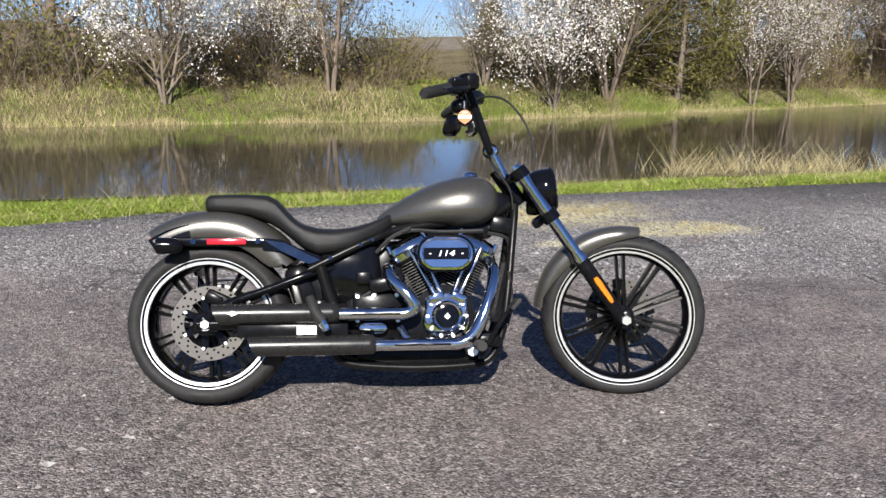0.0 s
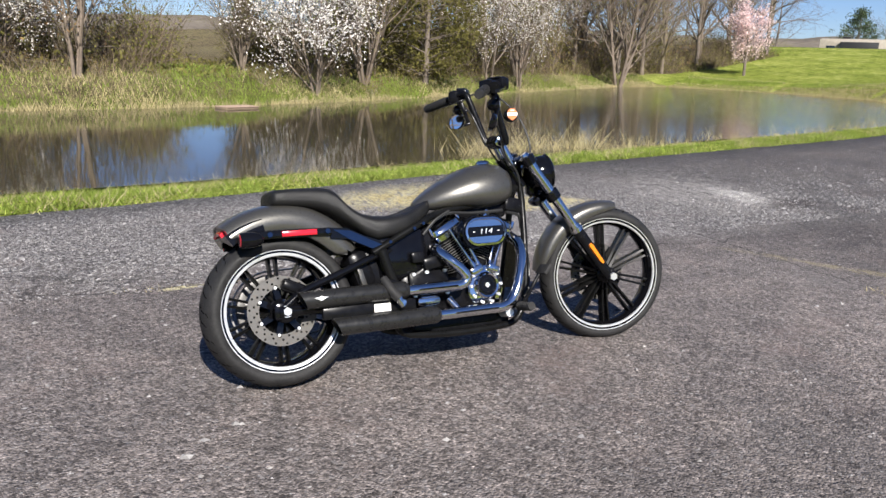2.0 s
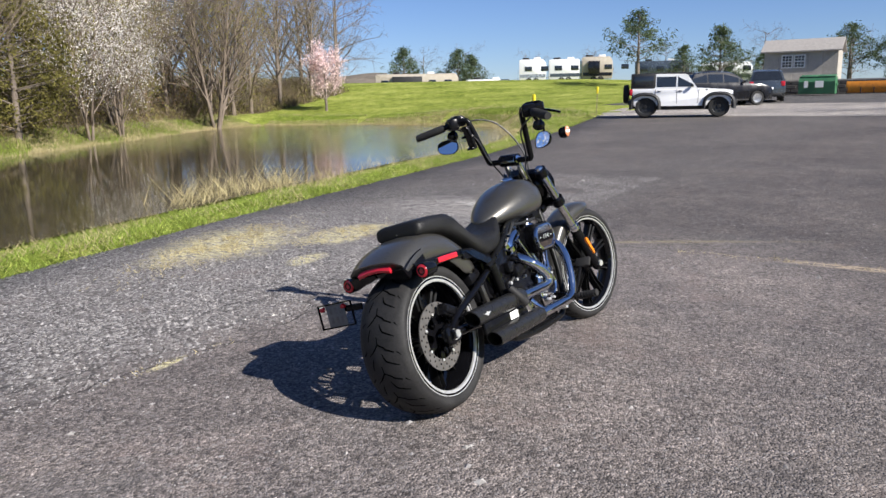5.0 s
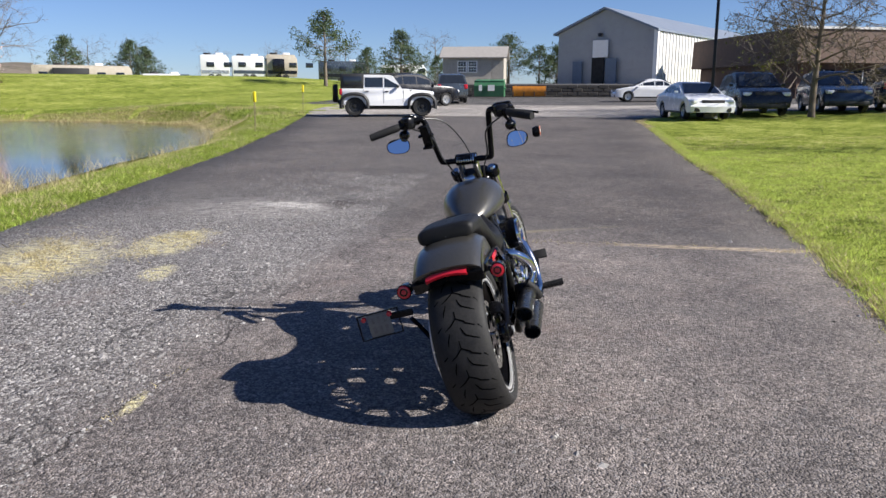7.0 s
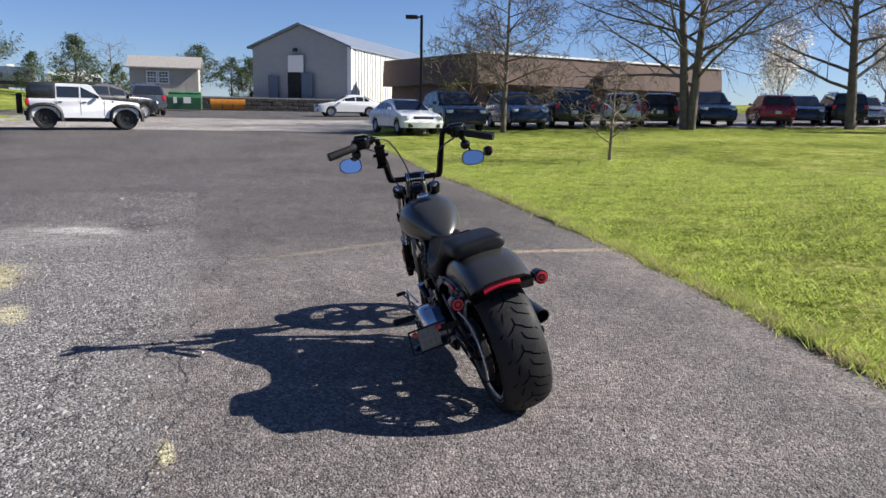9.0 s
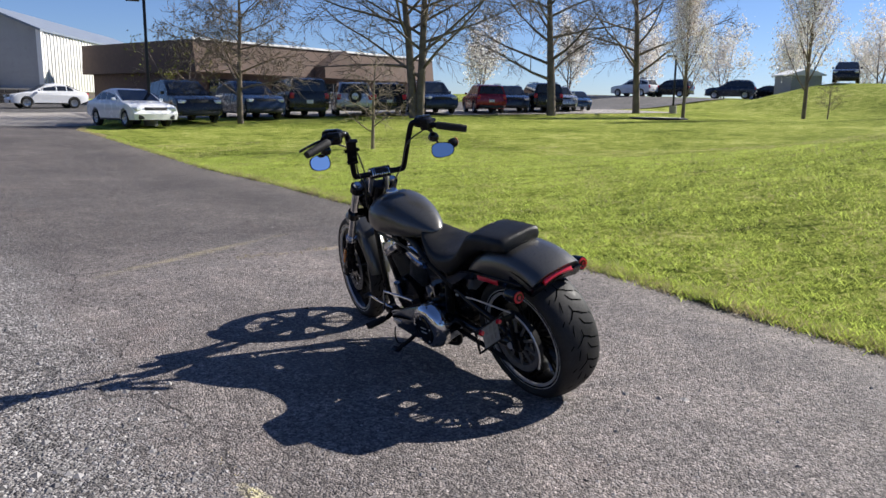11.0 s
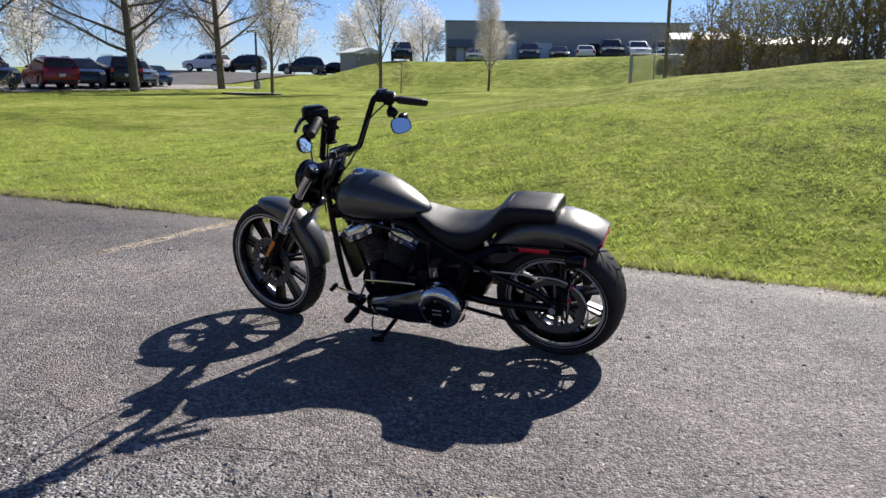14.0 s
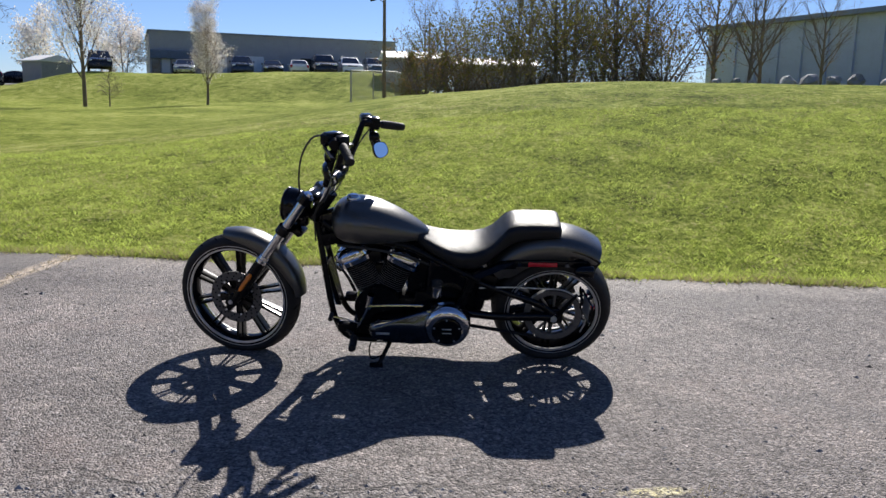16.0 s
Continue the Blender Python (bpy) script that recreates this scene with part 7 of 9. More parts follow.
M_PLOW = mat("orange_paint", (0.62, 0.22, 0.02), 0.5, 0, 0.12, 3, dirt=(0.15, 0.08, 0.04), dirt_amount=0.5)
M_YELLOW = mat("yellow_plastic", (0.80, 0.62, 0.02), 0.5, 0, 0.06, 6)
M_WOOD = mat("weathered_wood", (0.24, 0.18, 0.12), 0.85, 0, 0.2, 5, bump=0.2, bump_scale=30)
M_DOCK = mat("sunlit_dock_wood", (0.42, 0.30, 0.22), 0.85, 0, 0.15, 5, bump=0.2, bump_scale=30)
M_POLE = mat("dark_bronze_pole", (0.022, 0.022, 0.024), 0.45, 0.4, 0.1, 5)
M_GALV = mat("galvanised_steel", (0.42, 0.43, 0.43), 0.5, 0.8, 0.12, 20)
M_TYRE_CAR = mat("car_tyre", (0.018, 0.018, 0.018), 0.8, 0, 0.2, 8)
M_RIM_CAR = mat("alloy_rim", (0.50, 0.51, 0.52), 0.3, 0.9, 0.06, 20)
M_RIM_BLACK = mat("black_rim", (0.03, 0.03, 0.03), 0.4, 0.4, 0.1, 20)
M_TRIM_BLACK = mat("black_car_trim", (0.02, 0.02, 0.021), 0.55, 0, 0.1, 8)
M_HEAD = mat("car_headlamp", (0.75, 0.77, 0.80), 0.1, 0.3, 0.05, 20)


def paint(name, c, metal=0.3):
    return mat(name, c, 0.26, metal, 0.015, 3, coat=0.45, spec=0.35)


P_WHITE, P_BLACK, P_NAVY = paint("white_car_paint", (0.80, 0.80, 0.80), 0), paint("black_car_paint", (0.012, 0.012, 0.014)), paint("navy_car_paint", (0.020, 0.032, 0.060))
P_SILVER, P_RED, P_SLATE, P_BLUE = paint("silver_car_paint", (0.42, 0.44, 0.46), 0.6), paint("crimson_car_paint", (0.26, 0.012, 0.028)), paint("slate_car_paint", (0.10, 0.12, 0.14), 0.5), paint("blue_car_paint", (0.04, 0.09, 0.18), 0.5)


def arch_outline(top, bottom, wheels, r):
    """The side outline of a car body: its top line, then the sill with the wheel arches."""
    pts = list(top)
    for xc in sorted(wheels, reverse=True):
        pts += [(xc + r * math.cos(radians(a)), max(bottom, 0.33 + r * math.sin(radians(a)))) for a in range(-10, 191, 20)]
    return pts


KINDS = {
    "sedan": dict(L=4.5, W=1.80, H=1.46, r=0.32, belt=0.93, top=[(-2.22, 0.45), (-2.25, 0.80), (-2.10, 0.98), (-1.55, 1.03), (1.05, 0.95), (1.75, 0.84), (2.12, 0.70), (2.25, 0.50), (2.22, 0.28)], cab=[(-1.85, 0.98), (-0.95, 1.43), (0.10, 1.46), (1.05, 0.95)], wheels=(-1.34, 1.34), split=(-0.95, -0.38, 0.42)),
    "suv": dict(scale=1.07, L=4.6, W=1.88, H=1.70, r=0.36, belt=1.06, top=[(-2.25, 0.45), (-2.30, 0.90), (-2.22, 1.10), (1.00, 1.08), (1.75, 1.02), (2.15, 0.90), (2.28, 0.65), (2.25, 0.32)], cab=[(-2.20, 1.08), (-1.90, 1.66), (0.05, 1.70), (1.00, 1.07)], wheels=(-1.35, 1.38), split=(-1.25, -0.42, 0.42)),
    "van": dict(scale=1.08, L=5.1, W=1.98, H=1.86, r=0.37, belt=1.12, top=[(-2.52, 0.45), (-2.56, 1.0), (-2.50, 1.16), (1.25, 1.13), (2.0, 1.02), (2.42, 0.88), (2.54, 0.60), (2.5, 0.32)], cab=[(-2.50, 1.14), (-2.35, 1.80), (0.35, 1.84), (1.25, 1.12)], wheels=(-1.55, 1.55), split=(-1.6, -0.55, 0.55)),
    "offroad": dict(L=4.4, W=1.78, H=1.80, r=0.43, belt=1.16, top=[(-2.02, 0.55), (-2.06, 1.0), (-2.05, 1.17), (0.72, 1.17), (1.70, 1.10), (1.98, 1.06), (2.0, 0.62), (2.0, 0.55)], cab=[(-2.04, 1.16), (-2.02, 1.76), (0.18, 1.80), (0.62, 1.16)], wheels=(-1.47, 1.48), split=(-1.05, -0.20)),
}


def car(kind, material, x, y, heading, label, group="", rims=None, spare=False, roof=None, extra_z=0.0, lights=True):
    k = KINDS[kind]
    root = thing({"offroad": "off_road_car", "sedan": "sedan_car", "suv": "suv_car", "van": "van"}[kind], pose(x, y, height(x, y) + 0.01 + extra_z, 0, 0, heading) @ Matrix.Diagonal((k.get("scale", 1.0), k.get("scale", 1.0), k.get("scale", 1.0), 1)), label, "car", group)
    hw, bot = k["W"] / 2, (0.46 if kind == "offroad" else 0.24)
    # body: side outline with arches, carried across the width with tucked sills and rounded shoulders
    out = arch_outline(k["top"], bot, k["wheels"], k["r"] + 0.06)
    bm = bmesh.new()
    loops = []
    for yy, inset in ((-hw + 0.0, 0.06), (-hw * 0.97, 0.0), (-hw * 0.5, -0.02), (hw * 0.5, -0.02), (hw * 0.97, 0.0), (hw, 0.06)):
        lp = []
        for px, pz in out:
            f = 1 - inset * 0.35 * (abs(px) / (k["L"] / 2)) - (0.03 if abs(yy) > hw * 0.9 and abs(px) > k["L"] * 0.44 else 0)
            lp.append(Vector((px * f, yy * (0.95 if pz < 0.35 else (0.97 if pz > k["belt"] else 1.0)), pz - (0.045 if inset > 0 and pz > 0.85 else 0) + (0.02 if inset < 0 and pz > 0.85 else 0))))
        loops.append(lp)
    loft(bm, loops)
    body = part("body", bm, material, root)
    # cabin with tumblehome
    (x0, z0), (x1, z1), (x2, z2), (x3, z3) = k["cab"]
    wt = hw * (0.90 if kind == "offroad" else 0.76)
    wb = hw * 0.955
    base = min(z0, z3) - 0.06

    def cab_at(px, pz, s, push=0.0):
        u = (pz - base) / (z2 - base)
        return Vector((px, s * (wb + (wt - wb) * u + push), pz))

    bm = bmesh.new()
    prof = [(x0, base), (x0 + 0.02, z0), (x1 - 0.03, z1 - 0.05), (x1 + 0.12, z1), ((x1 + x2) / 2, max(z1, z2) + 0.02), (x2 - 0.12, z2), (x2 + 0.05, z2 - 0.06), (x3, z3), (x3 + 0.05, base)]
    loft(bm, [[cab_at(px, pz - (0.05 if abs(s) == 1 and pz > z1 - 0.08 else 0), math.copysign(1, s)) * 1.0 if abs(s) == 1 else Vector((px, s * wt, pz)) for px, pz in prof] for s in (-1, -0.8, 0.8, 1)])
    part("cabin", bm, roof or material, root)
    if kind == "suv" or kind == "van":
        for s in (-1, 1):
            bm = bmesh.new()
            tube(bm, [(x1 + 0.25, s * wt * 0.85, z1 + 0.03), (x1 + 0.3, s * wt * 0.85, z1 + 0.07), (x2 - 0.3, s * wt * 0.85, z2 + 0.07), (x2 - 0.2, s * wt * 0.85, z2 + 0.03)], 0.02, 6)
            part("roof_rail", bm, M_TRIM_BLACK, root)
    # side windows
    sp = (x1 - (x1 - x0) * 0.45,) + tuple(k["split"]) + (x2 + (x3 - x2) * 0.62,)
    for s in (-1, 1):
        for a, b in zip(sp, sp[1:]):
            a2, b2 = a + 0.03, b - 0.03
            lo = base + 0.14
            hi = z2 - 0.14

            def top_z(px):
                if px > x2:
                    return min(hi, z2 + (px - x2) / (x3 - x2) * (z3 - z2) - 0.10)
                if px < x1:
                    return min(hi, z1 + (px - x1) / (x0 - x1) * (z0 - z1) - 0.10)
                return hi
            bm = bmesh.new()
            q = [cab_at(a2, lo, s, 0.006), cab_at(b2, lo, s, 0.006), cab_at(b2, max(top_z(b2), lo + 0.02), s, 0.006), cab_at(a2, max(top_z(a2), lo + 0.02), s, 0.006)]
            loft(bm, [q, [v - Vector((0, s * 0.02, 0)) for v in q]])
            part("side_window", bm, M_PANE, root, smooth=0)
    for (xa, za), (xb, zb), sg, nm in (((x3, z3), (x2, z2), 1, "windscreen"), ((x0, z0), (x1, z1), -1, "rear_window")):
        bm = bmesh.new()
        d = Vector((zb - za, 0, -(xb - xa)) if sg > 0 else (-(zb - za), 0, xb - xa)).normalized() * 0.012
        a, b = Vector((xa, 0, za)).lerp(Vector((xb, 0, zb)), 0.10), Vector((xa, 0, za)).lerp(Vector((xb, 0, zb)), 0.88)
        if d.z < 0:
            d = -d
        q = [a + d + Vector((0, -wb * 0.86, 0)), a + d + Vector((0, wb * 0.86, 0)), b + d + Vector((0, wt * 0.88, 0)), b + d + Vector((0, -wt * 0.88, 0))]
        loft(bm, [q, [v - d * 2 for v in q]])
        part(nm, bm, M_PANE, root, smooth=0)
    # lower trim, bumpers, lamps, mirrors
    bm = bmesh.new()
    box(bm, (0, 0, bot + 0.06), (k["wheels"][1] - k["wheels"][0] - 2 * k["r"] - 0.15, k["W"] * 0.97, 0.12), None, 0.02)
    part("sill", bm, M_TRIM_BLACK, root)
    if kind == "offroad":
        bm = bmesh.new()
        box(bm, (0, 0, 0.42), (3.7, 1.10, 0.24), None, 0.03)
        part("chassis", bm, M_TRIM_BLACK, root)
        for s in (-1, 1):
            for dx in (-1.06, -0.20, 0.66):
                bm = bmesh.new()
                box(bm, (dx, s * (hw + 0.001), 0.86), (0.016, 0.006, 0.60), (0, 3 if dx > 0 else 0, 0), 0.001)
                part("door_seam", bm, M_TRIM_BLACK, root)
            for dx in (-0.92, -0.06):
                bm = bmesh.new()
                box(bm, (dx, s * (hw + 0.012), 1.07), (0.16, 0.03, 0.035), None, 0.01)
                part("door_handle", bm, M_TRIM_BLACK, root)
            bm = bmesh.new()
            box(bm, (0.98, s * (hw - 0.035), 1.10), (0.09, 0.05, 0.05), None, 0.012)
            part("bonnet_latch", bm, M_TRIM_BLACK, root)
    for s in (-1, 1):
        bm = bmesh.new()
        e = k["L"] / 2
        if kind == "offroad":
            box(bm, (s * (e - 0.12), 0, 0.60), (0.22, k["W"] * 0.98, 0.20), None, 0.05)
        else:
            box(bm, (s * (e - 0.08), 0, 0.38), (0.12, k["W"] * 0.80, 0.18), None, 0.04)
        part("bumper", bm, M_TRIM_BLACK, root)
        bm = bmesh.new()
        box(bm, (0.62 if kind != "offroad" else 0.42, s * (hw + 0.06), k["belt"] + 0.12), (0.10, 0.16, 0.12), None, 0.03)
        part("door_mirror", bm, material if kind != "offroad" else M_TRIM_BLACK, root)
        if lights:
            zf = k["belt"] - 0.24
            bm = bmesh.new()
            if kind == "offroad":
                cyl(bm, (e - 0.235, s * 0.52, 0.95), (e - 0.18, s * 0.52, 0.95), 0.10, seg=16)
            else:
                box(bm, (e - 0.22, s * hw * 0.76, zf), (0.30, 0.34, 0.14), (0, 0, -s * 22), 0.03)
            part("headlamp", bm, M_HEAD, root)
            bm = bmesh.new()
            box(bm, (-e + (0.14 if kind == "offroad" else 0.10), s * hw * 0.84, k["belt"] - 0.12), (0.14, 0.22, 0.26), None, 0.03)
            part("tail_lamp", bm, M_RED, root)
    bm = bmesh.new()
    box(bm, (k["L"] / 2 - (0.21 if kind == "offroad" else 0.10), 0, k["belt"] - 0.28), (0.06, 0.9, 0.20), None, 0.02)
    part("grille", bm, M_TRIM_BLACK, root)
    bm = bmesh.new()
    box(bm, (-k["L"] / 2 + 0.0, 0, 0.72), (0.03, 0.32, 0.16), None, 0.005)
    part("plate", bm, M_TRIM, root)
    for wx in k["wheels"]:
        for s in (-1, 1):
            m = pose(wx, s * (hw - 0.12), k["r"], -90 * s, 0, 0)
            r = k["r"]
            bm = bmesh.new()
            lathe(bm, [(r * 0.66, 0.11), (r * 0.90, 0.115), (r, 0.07), (r, -0.09), (r * 0.6, -0.10)], m, 28)
            tyre = part("tyre", bm, M_TYRE_CAR, root)
            bm = bmesh.new()
            lathe(bm, [(r * 0.68, 0.10), (r * 0.62, 0.07), (r * 0.22, 0.05), (r * 0.16, 0.085), (0, 0.09)], m, 24)
            for j in range(5):
                a = radians(72 * j)
                box(bm, m @ Vector((r * 0.40 * math.cos(a), r * 0.40 * math.sin(a), 0.075)), (r * 0.12, 0.03, r * 0.12), None, 0.01)
            part("rim", bm, rims or M_RIM_CAR, tyre)
            if kind == "offroad":
                bm = bmesh.new()
                loops = []
                for j in range(13):
                    a = radians(-6 + 192 * j / 12)
                    ca, sa = math.cos(a), math.sin(a)
                    c = Vector((wx + 0.52 * math.copysign(abs(ca) ** 0.7, ca), 0, 0.43 + 0.46 * math.copysign(abs(sa) ** 0.7, sa)))
                    n = Vector((ca, 0, sa))
                    loops.append([c + Vector((0, s * yy, 0)) + n * h for yy, h in ((hw - 0.06, 0), (hw + 0.10, 0), (hw + 0.12, 0.05), (hw + 0.08, 0.12), (hw - 0.06, 0.15))])
                loft(bm, loops)
                part("wheel_flare", bm, M_TRIM_BLACK, root)
    if kind == "offroad":
        bm = bmesh.new()
        box(bm, (-1.56, 0, 1.48), (1.02, k["W"] * 0.955, 0.66), None, 0.05)
        box(bm, (-0.55, 0, 1.80), (1.9, k["W"] * 0.86, 0.07), None, 0.02)
        part("hardtop", bm, M_TRIM_BLACK, root, "black hardtop over the rear")
        for s in (-1, 1):
            bm = bmesh.new()
            box(bm, (-1.55, s * k["W"] * 0.479, 1.50), (0.80, 0.02, 0.40), None, 0.008)
            part("rear_quarter_window", bm, M_PANE, root)
    if spare:
        m = pose(-k["L"] / 2 - (0.12 if kind == "offroad" else 0.06), 0.0, 0.98, 0, -90, 0)
        bm = bmesh.new()
        r = k["r"] * 0.93
        lathe(bm, [(r * 0.5, 0.10), (r * 0.9, 0.115), (r, 0.07), (r, -0.09), (r * 0.5, -0.10)], m, 28)
        sp_t = part("spare_tyre", bm, M_TYRE_CAR, root)
        bm = bmesh.new()
        lathe(bm, [(r * 0.62, 0.09), (r * 0.5, 0.06), (r * 0.2, 0.06), (0, 0.09)], m, 20)
        part("rim", bm, rims or M_RIM_CAR, sp_t)
    return root


car("offroad", P_WHITE, 30.7, 8.4, -74, "white four-door off-road car with black hardtop and flares", rims=M_RIM_BLACK, spare=True)
G = "cars in the lot"
car("sedan", P_WHITE, 30.2, -4.7, -168, "white compact sedan parked beside the lamp post", G)
car("suv", P_BLACK, 33.0, -7.5, -177, "black compact SUV parked nose out", G)
car("suv", P_NAVY, 35.2, -11.4, 180, "dark blue SUV parked nose out", G)
car("van", P_BLACK, 36.8, -14.6, -8, "black full-size SUV parked tail out", G)
car("suv", P_SILVER, 37.3, -18.2, -22, "silver SUV with a spare wheel on its tailgate", G, spare=True)
car("suv", P_BLACK, 38.2, -21.0, -24, "black SUV parked tail out", G)
car("van", P_NAVY, 39.2, -24.8, 164, "dark blue SUV parked nose out behind a tree", G)
car("suv", P_RED, 39.3, -29.2, -24, "crimson SUV parked tail out", G)
car("suv", P_NAVY, 40.2, -32.2, 150, "navy SUV parked nose out", G)
car("van", P_BLACK, 40.6, -35.2, -26, "long black SUV parked tail out", G)
car("suv", P_SILVER, 41.6, -38.0, 150, "silver-grey car parked nose out", G)
car("sedan", P_BLUE, 42.2, -40.4, 146, "blue sedan at the end of the row", G)
car("sedan", P_WHITE, 50.7, -4.2, 98, "white hatchback sedan parked by the loading dock", G)
car("suv", P_SLATE, 47.6, 8.6, 14, "slate grey SUV parked tail out before the shed", G)
car("suv", P_BLACK, 42.0, 9.6, -50, "black SUV parked behind the white off-road car", G)
F = "cars by the far building"
for kd, pm, px, py, hd, lb in (("suv", P_BLACK, 33.5, -63.5, 117, "dark pickup-sized car on the far bank"), ("sedan", P_SILVER, 27.2, -67.0, 108, "silver sedan before the far building"), ("suv", P_NAVY, 22.4, -68.6, 108, "dark SUV before the far building"),
                               ("sedan", P_BLACK, 19.9, -70.0, 108, "dark sedan before the far building"), ("sedan", P_WHITE, 17.6, -71.0, -74, "white sedan before the far building"), ("van", P_BLACK, 15.3, -71.6, 108, "black van before the far building"),
                               ("suv", P_WHITE, 12.9, -72.4, 108, "white SUV before the far building"), ("suv", P_SLATE, 10.6, -73.6, 108, "slate SUV before the far building"),
                               ("suv", P_NAVY, 47.0, -66.5, 30, "dark SUV in the far car park"), ("suv", P_BLACK, 53.8, -65.3, 20, "black SUV in the far car park"), ("suv", P_WHITE, 56.4, -62.6, 10, "white SUV in the far car park"), ("sedan", P_BLACK, 46.5, -72.0, 15, "dark sedan in the far car park")):
    car(kd, pm, px, py, hd, lb, F, lights=True)


def wall_box(name, bm, material, parent, label=""):
    return part(name, bm, material, parent, label, 0)


# metal warehouse with its gable to the yard
wh = thing("warehouse", pose(66.4, -5.8, 2.35, 0, 0, math.degrees(math.atan2(8.3, 4.4))), "grey sheet-metal warehouse with a white ribbed side and blue-grey roof", "warehouse")
GW, GD, EV, PK = 9.4, 34.0, 4.6, 6.5
bm = bmesh.new()
prism(bm, [(0, 0), (GW, 0), (GW, EV), (GW / 2, PK), (0, EV)], 0.25, Matrix.Rotation(radians(90), 4, "X"))
wall_box("gable_wall", bm, M_WALL_METAL, wh, "flat grey gable wall")
bm = bmesh.new()
box(bm, (-0.12, -GD / 2 - 0.3, EV / 2), (0.22, GD, EV))
side = wall_box("side_wall", bm, M_WALL_WHITE, wh, "white ribbed side wall")
for k in range(46):
    bm = bmesh.new()
    box(bm, (-0.26, -0.5 - 0.72 * k, EV / 2), (0.07, 0.16, EV - 0.1))
    wall_box("rib", bm, M_WALL_WHITE, side)
for s in (0, 1):
    bm = bmesh.new()
    a, b = ((-0.4, EV - 0.12), (GW / 2, PK + 0.05)) if s == 0 else ((GW / 2, PK + 0.05), (GW + 0.4, EV - 0.12))
    loft(bm, [[Vector((px, y, pz + h)) for px, pz in (a, b) for h in ((0, 0.18) if (px, pz) == a else (0.18, 0))] for y in (0.35, -GD - 0.6)])
    wall_box("roof", bm, M_ROOF_METAL, wh)
bm = bmesh.new()
box(bm, (-0.16, 0.02, EV / 2), (0.36, 0.36, EV))
wall_box("corner_trim", bm, M_TRIM, wh)
bm = bmesh.new()
box(bm, (4.95, 0.30, 3.15), (1.5, 0.12, 1.5), None, 0.02)
wall_box("roller_door", bm, M_TRIM, wh, "half raised white roller door")
# solid panel before the wall, coloured as the unlit inside
bm = bmesh.new()
box(bm, (5.15, 0.28, 1.20), (1.2, 0.10, 2.4))
wall_box("door_opening", bm, M_DARK, wh, "open doorway, its inner shade a near-black panel")
bm = bmesh.new()
box(bm, (3.85, 0.33, 1.15), (1.1, 0.08, 2.3), (0, 0, -6), 0.01)
wall_box("open_door", bm, M_DOOR_BLUE, wh, "open slate blue door")
bm = bmesh.new()
box(bm, (7.2, 0.30, 1.05), (0.95, 0.10, 2.1), None, 0.01)
wall_box("side_door", bm, M_DOOR_BLUE, wh, "closed slate blue door")
bm = bmesh.new()
box(bm, (4.95, 0.42, 4.35), (0.35, 0.35, 0.3), None, 0.05)
wall_box("wall_lamp", bm, M_POLE, wh)
# raised dock behind a stone retaining wall
bm = bmesh.new()
loft(bm, [[Vector((px, py, z)) for px, py in ((61.2, -7.0), (60.4, 14.5), (78.0, 14.5), (78.0, -7.0))] for z in (0.6, 2.34)])
dock = tagged(finish("loading_dock", bm, M_CONCRETE, smooth=0), "raised concrete loading dock behind a stone wall", "loading dock", kind="structure")
rk = random.Random(2)
for row in range(5):
    n = 26
    for k in range(n):
        w = 21.3 / n
        y = -6.9 + (k + 0.5 + 0.5 * (row % 2)) * w
        xw = 61.2 - 0.8 * (y + 7.0) / 21.5 - 0.12
        bm = bmesh.new()
        box(bm, (xw, y, 0.98 + 0.285 * row), (0.26 + rk.uniform(-0.03, 0.03), w * 0.96, 0.27), (0, 0, 2), 0.03, 1)
        wall_box("stone", bm, M_STONE, dock)
# shed on the dock
sh = thing("storage_shed", pose(61.4, 9.1, 2.34, 0, 0, 90 + 2), "grey board storage shed with white framed windows", "shed")
SW, SD, SH = 5.1, 3.0, 2.15
bm = bmesh.new()
box(bm, (0, -SD / 2, SH / 2), (SW, SD, SH))
shed_body = wall_box("wall", bm, M_SIDING, sh)
for k in range(5):
    bm = bmesh.new()
    box(bm, (-SW / 2 + 1.02 * (k + 0.5), 0.015, SH / 2), (1.0, 0.04, SH - 0.02), None, 0.008, 1)
    wall_box("siding_panel", bm, M_SIDING, shed_body)
bm = bmesh.new()
prism(bm, [(0.3, SH - 0.1), (0.3, SH), (-SD / 2, SH + 0.95), (-SD - 0.3, SH), (-SD - 0.3, SH - 0.1), (-SD / 2, SH + 0.82)], SW + 0.5, Matrix.Translation((-SW / 2 - 0.25, 0, 0)) @ Matrix(((0, 0, 1, 0), (1, 0, 0, 0), (0, 1, 0, 0), (0, 0, 0, 1))))
wall_box("roof", bm, M_SHINGLE, sh, "grey shingle roof")
for k, wx in enumerate((0.05, 0.92)):
    bm = bmesh.new()
    box(bm, (wx, 0.045, 1.38), (0.70, 0.03, 0.86))
    win = wall_box("window", bm, M_PANE, sh)
    bm = bmesh.new()
    for dx in (-0.36, 0.36):
        box(bm, (wx + dx, 0.06, 1.38), (0.09, 0.05, 0.95))
    for dz in (-0.45, 0.0, 0.45):
        box(bm, (wx, 0.062, 1.38 + dz), (0.78, 0.05, 0.08))
    for dx in (-0.11, 0.11):
        box(bm, (wx + dx, 0.058, 1.38), (0.035, 0.04, 0.86))
    for dz in (-0.22, 0.22):
        box(bm, (wx, 0.056, 1.38 + dz), (0.66, 0.04, 0.035))
    wall_box("window_frame", bm, M_TRIM, win)
